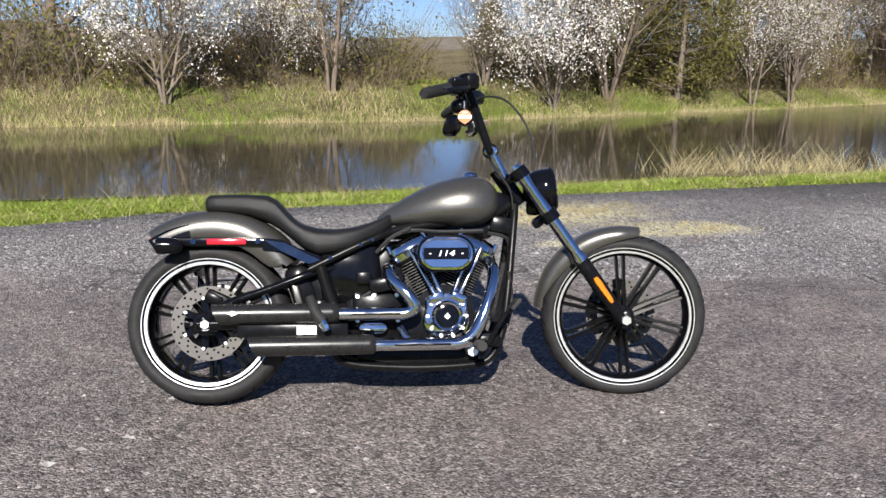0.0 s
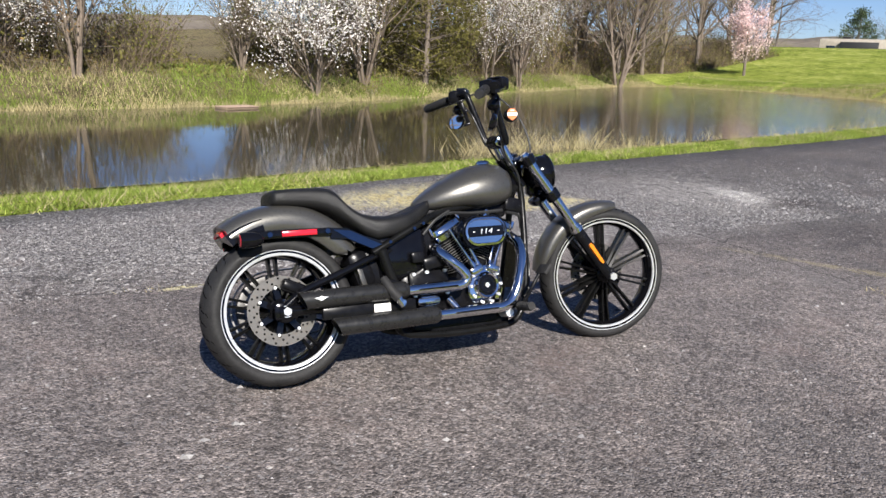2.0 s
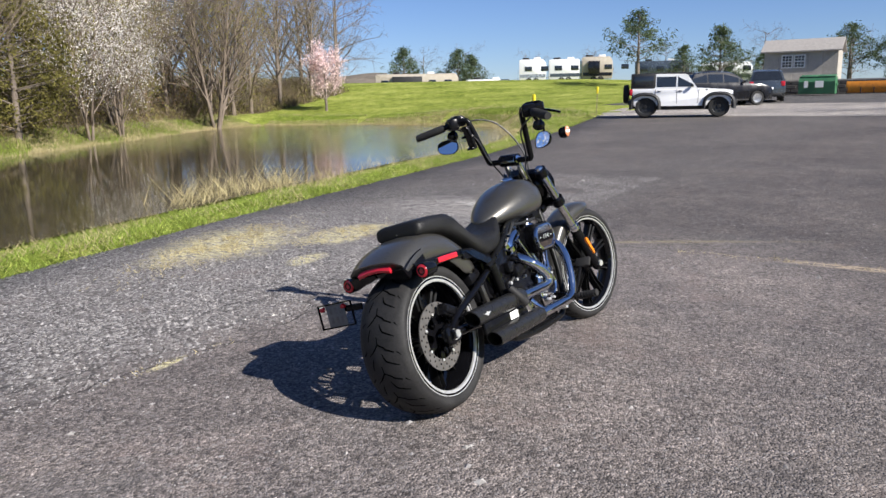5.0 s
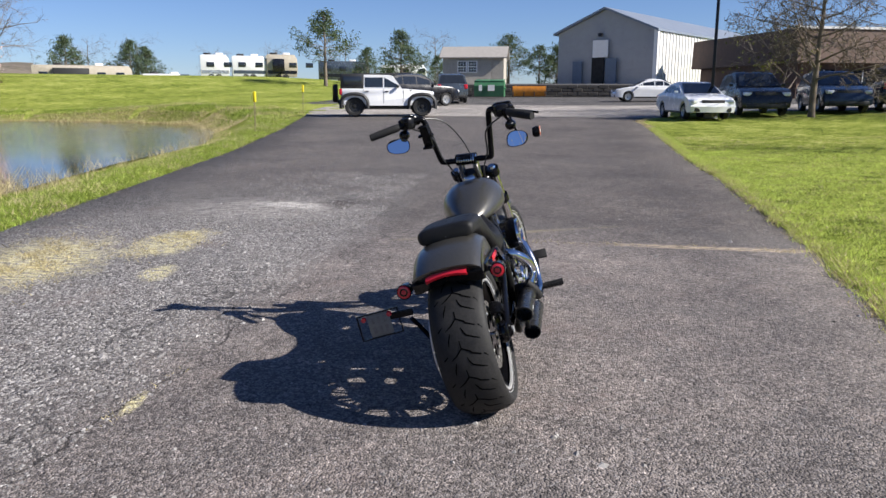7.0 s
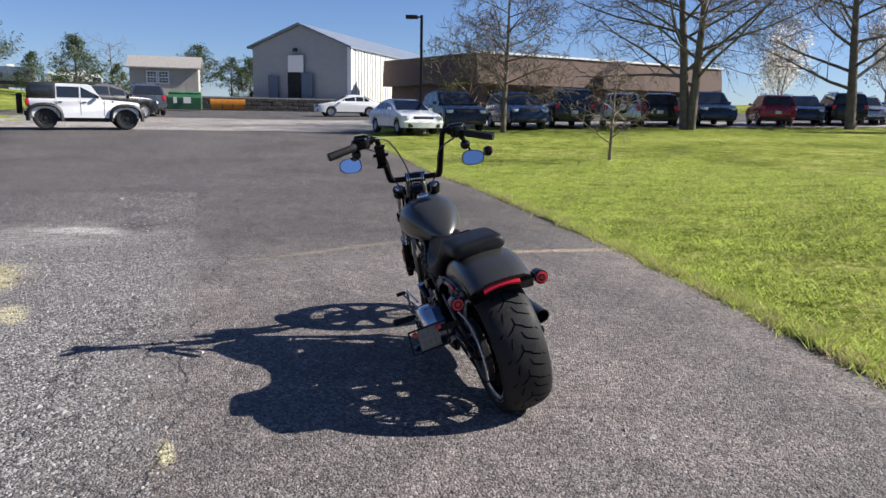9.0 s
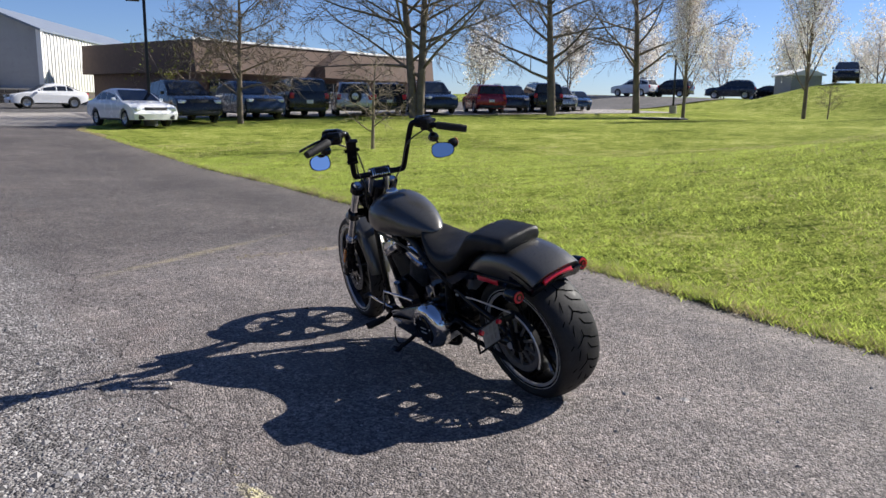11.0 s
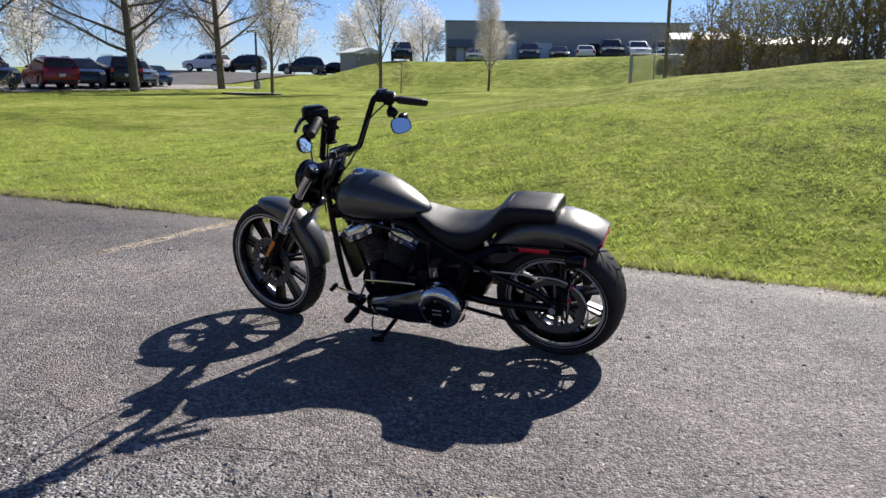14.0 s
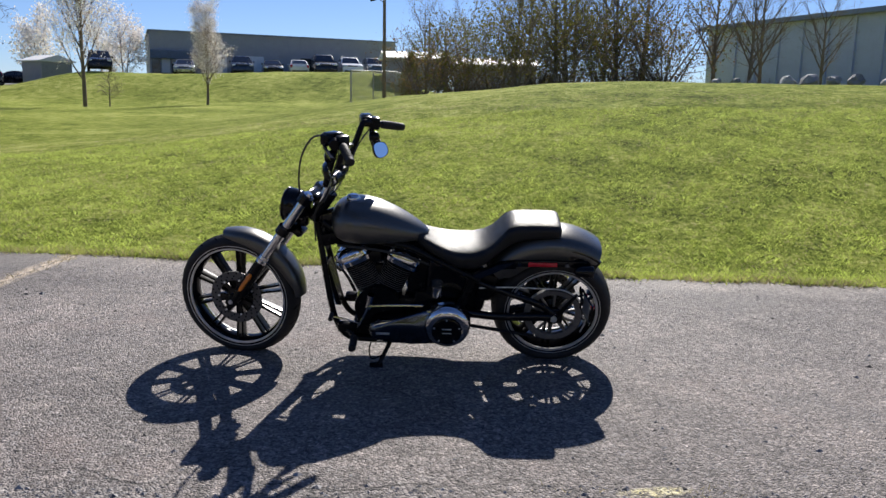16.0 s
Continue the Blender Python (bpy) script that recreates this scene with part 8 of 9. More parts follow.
# dumpster and plow blade
dp = thing("dumpster", pose(57.6, 7.2, height(57.6, 7.2), 0, 0, 92), "green steel dumpster with lids shut", "dumpster")
bm = bmesh.new()
loft(bm, [[Vector((px, py, z)) for px, py in ((-1.15, -a), (1.15, -a), (1.15, b), (-1.15, b))] for z, a, b in ((0.12, 0.65, 0.65), (0.95, 0.75, 0.75), (1.30, 0.75, 0.60))])
part("bin", bm, M_GREEN, dp, smooth=0)
for s in (-1, 1):
    bm = bmesh.new()
    box(bm, (s * 0.58, -0.05, 1.36), (1.12, 1.42, 0.06), (-5, 0, 0), 0.02)
    part("lid", bm, M_GREEN, dp)
    bm = bmesh.new()
    box(bm, (s * 1.2, 0, 0.75), (0.08, 0.5, 0.16), None, 0.02)
    part("lift_pocket", bm, M_GREEN, dp)
    bm = bmesh.new()
    box(bm, (0.25 + s * 0.42, 0.775, 0.78), (0.52 if s < 0 else 0.25, 0.012, 0.45))
    part("notice", bm, M_STICKER, dp, "pale paper notice")
pl = thing("snow_plow", pose(58.6, 4.2, height(58.6, 4.2), 0, 0, 92), "orange snow plow blade standing by the stone wall", "snow plow")
bm = bmesh.new()
loft(bm, [[Vector((px, 0.25 * math.sin(a) - t, 0.12 + 0.5 * (1 - math.cos(a)) * 0.95)) for a in np.linspace(0.2, 2.3, 9) for t in (0,)] + [Vector((px, 0.25 * math.sin(a) - 0.04, 0.12 + 0.475 * (1 - math.cos(a)))) for a in np.linspace(2.3, 0.2, 9)] for px in (-1.3, 0, 1.3)])
part("blade", bm, M_PLOW, pl)
for s in (-1.25, -0.4, 0.4, 1.25):
    bm = bmesh.new()
    box(bm, (s, 0.20, 0.45), (0.06, 0.10, 0.7), (8, 0, 0), 0.01)
    part("rib", bm, M_TRIM_BLACK, pl)
# brown mansard building
bb = thing("brick_building", pose(54.0, -14.5, 0.9, 0, 0, math.degrees(math.atan2(-21.5, 7.8))), "long low brown brick building with a mansard shingle roof", "office building")
BL = 27.0
bm = bmesh.new()
box(bm, (BL / 2, 7.0, 1.6), (BL, 13.6, 3.2))
bw = wall_box("wall", bm, M_BRICK, bb)
bm = bmesh.new()
loft(bm, [[Vector((px, y, z)) for y, z in ((-0.6, 2.75), (-0.35, 5.0), (14.2, 5.0), (14.4, 2.75))] for px in (-0.6, BL + 0.6)])
wall_box("mansard_roof", bm, M_BROWN_ROOF, bb, "brown shingle mansard roof")
bm = bmesh.new()
box(bm, (BL / 2, -0.33, 5.06), (BL + 1.3, 0.28, 0.16))
wall_box("roof_trim", bm, M_TRIM, bb)
bm = bmesh.new()
prism(bm, [(-2.4, 2.7), (2.4, 2.7), (2.4, 3.6), (0, 5.0), (-2.4, 3.6)], 1.6, Matrix.Translation((13.5, -0.2, 0)) @ Matrix.Rotation(radians(90), 4, "X"))
wall_box("entrance_gable", bm, M_BROWN_ROOF, bb)
for k in range(9):
    bm = bmesh.new()
    box(bm, (1.8 + 3.0 * k, -0.02, 1.55), (1.7, 0.08, 1.5))
    w = wall_box("window", bm, M_PANE, bb)
    bm = bmesh.new()
    box(bm, (1.8 + 3.0 * k, -0.06, 0.76), (1.8, 0.12, 0.08))
    box(bm, (1.8 + 3.0 * k, -0.07, 1.55), (0.06, 0.04, 1.5))
    wall_box("sill", bm, M_TRIM, w)
# far building on the bank
fbm = math.degrees(math.atan2(-10.0, -22.0))
fb = thing("far_building", pose(31.4, -69.3, 3.9, 0, 0, fbm), "long grey industrial building on the bank with dock doors", "industrial building")
FL = 24.5
bm = bmesh.new()
box(bm, (FL / 2, 8, 1.95), (FL, 16, 3.9))
fbw = wall_box("wall", bm, M_WALL_METAL, fb)
bm = bmesh.new()
box(bm, (FL / 2, 8, 3.96), (FL + 0.3, 16.4, 0.12))
wall_box("roof_edge", bm, M_ROOF_METAL, fb)
bm = bmesh.new()
box(bm, (1.9, -0.35, 1.75), (3.8, 0.9, 0.75), None, 0.03)
wall_box("awning", bm, M_DOOR_BLUE, fb, "dark blue entrance awning")
for k in range(4):
    bm = bmesh.new()
    box(bm, (0.5 + 0.9 * k, -0.06, 0.7), (0.75, 0.10, 1.3))
    wall_box("shop_window", bm, M_TRIM if k % 2 else M_PANE, fb)
for px, pw, ph, mt in ((6.6, 0.9, 2.0, M_TRIM), (9.8, 1.7, 1.9, M_TRIM), (15.2, 1.7, 1.9, M_DARK), (20.8, 1.6, 1.7, M_TRIM), (23.2, 0.7, 1.9, M_DOOR_BLUE)):
    bm = bmesh.new()
    box(bm, (px, -0.05, ph / 2), (pw, 0.12, ph))
    wall_box("dock_door", bm, mt, fb)
# big shed beyond the rise, low white roofs
gb = thing("grey_hall", pose(-17.6, -58.4, 1.5, 0, 0, math.degrees(math.atan2(13.3, -6.6))), "large grey metal hall beyond the rise", "industrial hall")
bm = bmesh.new()
box(bm, (16, 8, 3.1), (32, 16, 6.2))
M_HALL = mat("blue_grey_sheet_metal", (0.50, 0.54, 0.60), 0.5, 0.1, 0.06, 1.2, dirt=(0.4, 0.39, 0.37), dirt_amount=0.3)
ghw = wall_box("wall", bm, M_HALL, gb)
for k in range(16):
    bm = bmesh.new()
    box(bm, (1 + 2 * k, -0.06, 3.0), (0.14, 0.14, 6.0))
    wall_box("rib", bm, M_HALL, ghw)
bm = bmesh.new()
prism(bm, [(-0.6, 5.95), (-0.6, 6.25), (8, 6.7), (16.6, 6.25), (16.6, 5.95)], 33, Matrix.Translation((-0.5, 0, 0)) @ Matrix(((0, 0, 1, 0), (1, 0, 0, 0), (0, 1, 0, 0), (0, 0, 0, 1))))
wall_box("roof", bm, M_ROOF_METAL, gb)
for k, (px, py, L, hd) in enumerate(((-1.0, -58.0, 6.0, 10), (5.5, -60.0, 5.0, 15), (41.0, -68.5, 3.2, -30))):
    lw = thing("low_shed", pose(px, py, height(px, py), 0, 0, hd), "low white-roofed shed in the distance", "shed", "low sheds")
    bm = bmesh.new()
    box(bm, (0, 0, 1.2), (L, 3, 2.4))
    wall_box("wall", bm, M_WALL_METAL, lw)
    bm = bmesh.new()
    prism(bm, [(-1.8, 2.35), (-1.8, 2.45), (0, 3.0), (1.8, 2.45), (1.8, 2.35)], L + 0.5, Matrix.Translation((-L / 2 - 0.25, 0, 0)) @ Matrix(((0, 0, 1, 0), (1, 0, 0, 0), (0, 1, 0, 0), (0, 0, 0, 1))))
    wall_box("roof", bm, M_TRIM, lw)


def camper(x, y, heading, L, Hc, body, stripe, label, motor=False, slide=False):
    r = thing("camper", pose(x, y, height(x, y), 0, 0, heading), label, "camper", "campers on the hill")
    bm = bmesh.new()
    prof = [(-L / 2, 0.55), (-L / 2, Hc - 0.1), (-L / 2 + 0.2, Hc), (L / 2 - 0.4, Hc), (L / 2 - 0.05, Hc - 0.5), (L / 2, 1.4), (L / 2 - 0.1, 0.55)]
    prism(bm, prof, 2.5, Matrix.Translation((0, 1.25, 0)) @ Matrix.Rotation(radians(90), 4, "X"), 0.06)
    part("body", bm, body, r)
    bm = bmesh.new()
    box(bm, (0, -1.262, 1.1), (L * 0.94, 0.02, 0.42))
    part("stripe", bm, stripe, r, smooth=0)
    for k in range(max(3, int(L / 2.2))):
        bm = bmesh.new()
        box(bm, (-L / 2 + 1.2 + 2.1 * k, -1.27, 2.0), (0.95, 0.03, 0.6), None, 0.01)
        part("window", bm, M_PANE, r)
    for k in range(2):
        bm = bmesh.new()
        box(bm, (-L / 4 + k * L / 2.4, 0, Hc + 0.14), (0.9, 0.7, 0.28), None, 0.06)
        part("roof_unit", bm, M_TRIM if k else M_TRIM_BLACK, r)
    if slide:
        bm = bmesh.new()
        box(bm, (-L * 0.12, -1.5, 1.95), (L * 0.36, 0.5, 1.6), None, 0.03)
        part("slide_out", bm, stripe, r)
    for wx in ((-L * 0.25, L * 0.36) if motor else (-0.5, 0.4)):
        for s in (-1, 1):
            bm = bmesh.new()
            lathe(bm, [(0.0, 0.1), (0.25, 0.1), (0.40, 0.12), (0.44, 0.06), (0.44, -0.1)], pose(wx, s * 1.15, 0.44, -90 * s, 0, 0), 18)
            part("tyre", bm, M_TYRE_CAR, r)
    return r


P_BEIGE = paint("beige_camper_paint", (0.42, 0.37, 0.30), 0)
camper(82.3, 60.0, -54, 11.0, 3.1, P_BEIGE, M_TRIM_BLACK, "beige and black motorhome on the hill", True, True)
camper(89.5, 53.2, -50, 6.0, 2.5, P_WHITE, P_SLATE, "white van-based motorhome on the hill", True)
camper(89.5, 46.4, -62, 3.5, 3.2, P_WHITE, P_SILVER, "white travel trailer on the hill")
camper(91.3, 42.6, -62, 4.2, 3.1, P_WHITE, P_SLATE, "white caravan with grey stripes on the hill")
camper(93.0, 38.9, -62, 3.9, 3.3, P_BEIGE, P_BLACK, "tan and black travel trailer on the hill", False, True)
camper(101.0, 33.0, -70, 7.0, 3.0, P_SLATE, P_BLACK, "dark travel trailer behind the pines")
camper(99.0, 24.0, -80, 6.0, 2.8, P_WHITE, P_SLATE, "white trailer behind the pines")


def lamp_post(x, y, h, label):
    r = thing("lamp_post", pose(x, y, height(x, y), 0, 0, 75), label, "lamp post")
    bm = bmesh.new()
    lathe(bm, [(0.0, -0.1), (0.27, -0.1), (0.27, 0.52), (0.24, 0.56), (0, 0.56)], Matrix(), 24)
    part("footing", bm, M_CONCRETE, r, "round concrete footing")
    bm = bmesh.new()
    box(bm, (0, 0, (h + 0.5) / 2), (0.115, 0.115, h - 0.5), None, 0.01)
    part("pole", bm, M_POLE, r)
    bm = bmesh.new()
    box(bm, (0.10, 0, h - 0.08), (0.30, 0.06, 0.06), None, 0.01)
    box(bm, (0.42, 0, h - 0.08), (0.52, 0.34, 0.15), None, 0.03)
    part("lamp_head", bm, M_POLE, r, "flat black lamp head")
    return r


lamp_post(29.9, -5.6 + 0.25, 5.0, "square black lamp post on a concrete footing")
lamp_post(35.6, -44.0, 4.2, "black lamp post at the end of the car row")


def utility_pole(x, y, h, label, arm=True):
    r = thing("utility_pole", pose(x, y, height(x, y), 0, 0, 20), label, "utility pole")
    bm = bmesh.new()
    cyl(bm, (0, 0, -0.1), (0, 0, h), 0.13, 0.10, 12)
    part("pole", bm, M_WOOD, r)
    bm = bmesh.new()
    if arm:
        box(bm, (0, 0, h - 0.5), (1.6, 0.1, 0.1), None, 0.01)
        part("crossarm", bm, M_WOOD, r)
        return r
    tube(bm, [(0, 0, h - 0.2), (0.4, 0, h + 0.05), (0.6, 0, h - 0.02)], 0.03, 8)
    box(bm, (0.75, 0, h - 0.05), (0.35, 0.2, 0.14), (0, 15, 0), 0.03)
    part("flood_lamp", bm, M_POLE, r)
    return r


utility_pole(6.4, -46.5, 6.3, "wooden pole with a flood lamp by the fence", False)
utility_pole(6.0, -88.0, 8.0, "far wooden utility pole")
utility_pole(-6.5, -52.0, 9.5, "tall wooden utility pole in the thicket")
# chain-link fence corner
fn = thing("chain_link_fence", pose(8.6, -46.6, height(8.6, -46.6), 0, 0, 0), "chain-link fence corner on steel posts", "fence")
FP = [(0, 0), (-1.4, -0.6), (-2.8, -1.2), (-3.2, -4.0), (0.6, -4.0), (0.3, -2.0)]
for px, py in FP:
    bm = bmesh.new()
    cyl(bm, (px, py, -0.3), (px, py, 2.1), 0.04, seg=8)
    part("post", bm, M_GALV, fn)
wires = []
for (ax, ay), (bx, by) in zip(FP, FP[1:] + FP[:1]):
    bm = bmesh.new()
    cyl(bm, (ax, ay, 2.05), (bx, by, 2.05), 0.025, seg=6)
    part("top_rail", bm, M_GALV, fn)
    L = math.hypot(bx - ax, by - ay)
    for s in (-1, 1):
        n = int((L + 2.0) / 0.14)
        for k in range(n):
            u0 = -2.0 + 0.14 * k if s > 0 else 0.14 * k
            u1 = u0 + 2.0 * s
            lo, hi = (u0, u1) if s > 0 else (u0, u1)
            za, zb = 0.0, 2.0
            if lo < 0:
                za, lo = -lo * 1.0, 0.0
            if s < 0 and lo > L:
                za, lo = (lo - L), L
            if s > 0 and hi > L:
                zb, hi = zb - (hi - L), L
            if s < 0 and hi < 0:
                zb, hi = zb + hi, 0.0
            if zb <= za:
                continue
            pa = np.array([ax + (bx - ax) * lo / L, ay + (by - ay) * lo / L, za])
            pb = np.array([ax + (bx - ax) * hi / L, ay + (by - ay) * hi / L, zb])
            o = np.array([0.006, 0.006, 0.0])
            wires += [pa - o, pa + o, pb + o, pb - o]
w = quads("wire_mesh", np.array(wires), 4, M_GALV, fn)
w["kind"] = "stuff"
# marker stakes, floating dock, grate
for x, y, h in ((20.6, 10.25, 1.25), (33.8, 13.6, 1.25)):
    r = thing("marker_stake", pose(x, y, height(x, y), 0, 3, 0), "wooden stake with a yellow marker top", "marker stake", "marker stakes")
    bm = bmesh.new()
    cyl(bm, (0, 0, -0.1), (0, 0, h - 0.2), 0.018, seg=8)
    part("stake", bm, M_WOOD, r)
    bm = bmesh.new()
    box(bm, (0, 0, h - 0.10), (0.09, 0.09, 0.34), None, 0.02)
    part("marker", bm, M_YELLOW, r, "bright yellow marker")
fd = thing("floating_dock", pose(3.0, 18.8, WATER_Z, 0, 0, 25) @ Matrix.Diagonal((0.62, 0.62, 0.36, 1)), "small weathered wooden raft at the far bank", "raft")
for k in range(8):
    bm = bmesh.new()
    box(bm, (-0.75 + 0.215 * k, 0, 0.16), (0.20, 1.0, 0.05), None, 0.008, 1)
    part("plank", bm, M_DOCK, fd)
bm = bmesh.new()
box(bm, (0, 0, 0.05), (1.7, 0.9, 0.18), None, 0.02)
part("float", bm, M_WOOD, fd)
gr = thing("ground_grate", pose(28.0, -33.5, height(28.0, -33.5), 0, 0, 10), "dark low drain grate in the lawn", "drain grate")
bm = bmesh.new()
box(bm, (0, 0, 0.04), (3.4, 1.0, 0.12), None, 0.02)
part("frame", bm, M_POLE, gr)
for k in range(14):
    bm = bmesh.new()
    box(bm, (-1.55 + 0.24 * k, 0, 0.12), (0.06, 0.94, 0.04), None, 0.005, 1)
    part("bar", bm, M_POLE, gr)
# far wooded ridge
def ridge(name, pts, top, depth, seed, material, label):
    v, f = [], []
    n = 160
    rows = 7
    P = np.array(pts, float)
    t = np.linspace(0, len(P) - 1, n)
    for i, u in enumerate(t):
        k = min(int(u), len(P) - 2)
        x, y = P[k] + (P[k + 1] - P[k]) * (u - k)
        d = Vector((x, y, 0)).normalized()
        hh = top * (0.75 + 0.35 * noise.noise(Vector((u * 1.1, seed, 0))) + 0.08 * noise.noise(Vector((u * 9, seed, 3))))
        for j in range(rows):
            w = j / (rows - 1)
            v.append((x + d.x * depth * w, y + d.y * depth * w, -2 + (hh + 2) * float(smooth01(w)) + 0.6 * noise.noise(Vector((u * 20, w * 9, seed)))))
        if i:
            o, q = (i - 1) * rows, i * rows
            f += [(o + j, q + j, q + j + 1, o + j + 1) for j in range(rows - 1)]
    return tagged(from_arrays(name, v, f, material, smooth=True), label, "hill", kind="structure")


M_RIDGE = mat("far_bare_woodland", (0.17, 0.145, 0.115), 0.95, 0, 0.35, 0.02, bump=0.6, bump_scale=0.2, dirt=(0.19, 0.18, 0.07), dirt_amount=0.9, spec=0.1)
ridge("backdrop_ridge", [(-320, 260), (-120, 380), (60, 420), (240, 400), (380, 300)], 30, 220, 3, M_RIDGE, "far ridge of bare brown woodland and pasture")
ridge("backdrop_treeline", [(300, 200), (330, 60), (330, -80), (280, -220), (120, -300), (-60, -300), (-220, -220)], 9, 60, 8, M_RIDGE, "far line of bare trees on the horizon")


# ---- grass, reeds, loose stones ----
M_BLADE = thin_leaf(mat("grass_blade", (0.47, 0.545, 0.125), 0.65, 0, 0.28, 4.0, island=0.42, spec=0.2), 0.46)
M_BLADE_DARK = thin_leaf(mat("lush_grass_blade", (0.22, 0.29, 0.050), 0.65, 0, 0.25, 3.0, island=0.4, spec=0.2), 0.36)
M_STRAW = thin_leaf(mat("dry_straw", (0.47, 0.40, 0.22), 0.85, 0, 0.2, 0.8, island=0.3, spec=0.15), 0.3)
M_PEBBLE = mat("grey_pebble", (0.21, 0.20, 0.196), 0.85, 0, 0.2, 20, island=0.55, spec=0.3)
M_PALE_STONE = mat("pale_stone", (0.30, 0.285, 0.27), 0.85, 0, 0.2, 20, island=0.4, spec=0.3)


def tufty(x, y):
    """An uneven pattern between 0 and 1 for the height of grass."""
    v = np.sin(x * 19 + 3 * np.sin(y * 4)) * np.sin(y * 23 + 2 * np.sin(x * 5)) + 0.8 * np.sin(x * 41 + y * 17) * np.sin(y * 37 - x * 11) + 0.8 * np.sin(x * 5.3 + 1.7 * np.sin(y * 2.3)) * np.sin(y * 6.1)
    return np.clip(0.5 + 0.33 * v, 0, 1)


def blades(name, pts, z, tall, wide, lean, material, label, seed, category="grass"):
    """One leaf of grass at each point: a bent pointed triangle."""
    g = np.random.default_rng(seed)
    n = len(pts)
    a = g.uniform(0, 2 * np.pi, n)
    h = tall * g.uniform(0.5, 1.3, n) * (0.45 + 1.25 * tufty(pts[:, 0], pts[:, 1]))
    w = wide * g.uniform(0.7, 1.4, n)
    b = a + g.uniform(-1.2, 1.2, n)
    base = np.column_stack([pts, z])
    d = np.column_stack([np.cos(a), np.sin(a), np.zeros(n)]) * w[:, None]
    tip = base + np.column_stack([np.cos(b) * lean * h, np.sin(b) * lean * h, h])
    v = np.stack([base - d - [0, 0, 0.01], base + d - [0, 0, 0.01], tip], 1).reshape(-1, 3)
    return tagged(quads(name, v, 3, material), label, category, kind="stuff")


gs = np.random.default_rng(12)


def clumped(x, y, scale, cut, seed):
    """Keeps points where a broad pattern is high, for tufts and bare spots."""
    v = np.sin(x * scale + seed) * np.cos(y * scale * 1.3 - seed) + 0.6 * np.sin(x * scale * 2.7 - y * scale * 2.1 + seed) + gs.normal(0, 0.45, len(x))
    return v > cut


def lawn_points(n, x0, x1, d0, d1, power):
    x = gs.uniform(x0, x1, n)
    d = d0 + (d1 - d0) * gs.uniform(0, 1, n) ** power
    return x, drive_right(x) - d


x, y = lawn_points(360000, -9, 16, -0.06, 7.5, 1.5)
k = clumped(x, y, 3.1, -0.9, 1) & (tufty(x, y) > 0.16)
blades("lawn_grass", np.column_stack([x[k], y[k]]), soil(x[k], y[k]), 0.030, 0.0046, 1.3, M_BLADE, "short mown spring grass with bare tufts", 3)
x, y = lawn_points(70000, -9, 18, 0.0, 8.0, 1.4)
k = clumped(x, y, 1.9, 0.35, 5)
blades("clover_grass", np.column_stack([x[k], y[k]]), soil(x[k], y[k]), 0.038, 0.005, 1.1, M_BLADE_DARK, "darker lush tufts in the lawn", 4)
# verge at the drive's edges
x = np.concatenate([gs.uniform(-8, 30, 16000), gs.uniform(-7, 12, 9000)])
y = drive_right(x) - gs.normal(0.01, 0.06, len(x)) + 0.03 * np.sin(x * 7)
blades("verge_straw", np.column_stack([x, y]), np.maximum(soil(x, y), lot_slope(x) - 0.01), 0.045, 0.0045, 1.1, M_STRAW, "dry straw along the asphalt edge", 6)


x = gs.uniform(-7, 24, 34000)
y = drive_right(x) - gs.normal(0.05, 0.07, len(x)) + 0.04 * np.sin(x * 5) * np.sin(x * 13)
blades("verge_grass", np.column_stack([x, y]), np.maximum(soil(x, y), lot_slope(x) - 0.01), 0.050, 0.0048, 1.0, M_BLADE, "bright ragged grass creeping over the asphalt edge", 17)


def bank_points(n, x0, x1, lo, hi):
    x = gs.uniform(x0, x1, n)
    return x, drive_left(x) + lo + (hi - lo) * gs.uniform(0, 1, n)


x, y = bank_points(110000, -12, 30, -0.05, 2.4)
keep = (pond_distance(x, y) > -0.1) & clumped(x, y, 2.3, -0.8, 2)
x, y = x[keep], y[keep]
blades("bank_grass", np.column_stack([x, y]), np.maximum(soil(x, y), WATER_Z - 0.05), 0.046, 0.0042, 1.0, M_BLADE_DARK, "lush green grass on the near pond bank", 7)
x, y = bank_points(22000, -12, 30, -0.05, 2.4)
keep = (pond_distance(x, y) > -0.1)
x, y = x[keep], y[keep]
blades("bank_grass_light", np.column_stack([x, y]), np.maximum(soil(x, y), WATER_Z - 0.05), 0.042, 0.0042, 1.0, M_BLADE, "bright green grass on the near pond bank", 8)
x, y = bank_points(26000, -12, 30, -0.1, 2.4)
keep = (pond_distance(x, y) > -0.05) & clumped(x, y, 1.7, 0.1, 6)
x, y = x[keep], y[keep]
blades("bank_straw", np.column_stack([x, y]), np.maximum(soil(x, y), WATER_Z - 0.05), 0.085, 0.0035, 1.0, M_STRAW, "dry straw in the near bank's grass", 14)
x, y = lawn_points(60000, -9, 20, -0.02, 10.0, 1.4)
k = clumped(x, y, 2.2, 0.3, 9)
blades("lawn_clippings", np.column_stack([x[k], y[k]]), soil(x[k], y[k]) + 0.022, 0.018, 0.0045, 2.4, M_STRAW, "pale dry clippings lying in the lawn", 15)
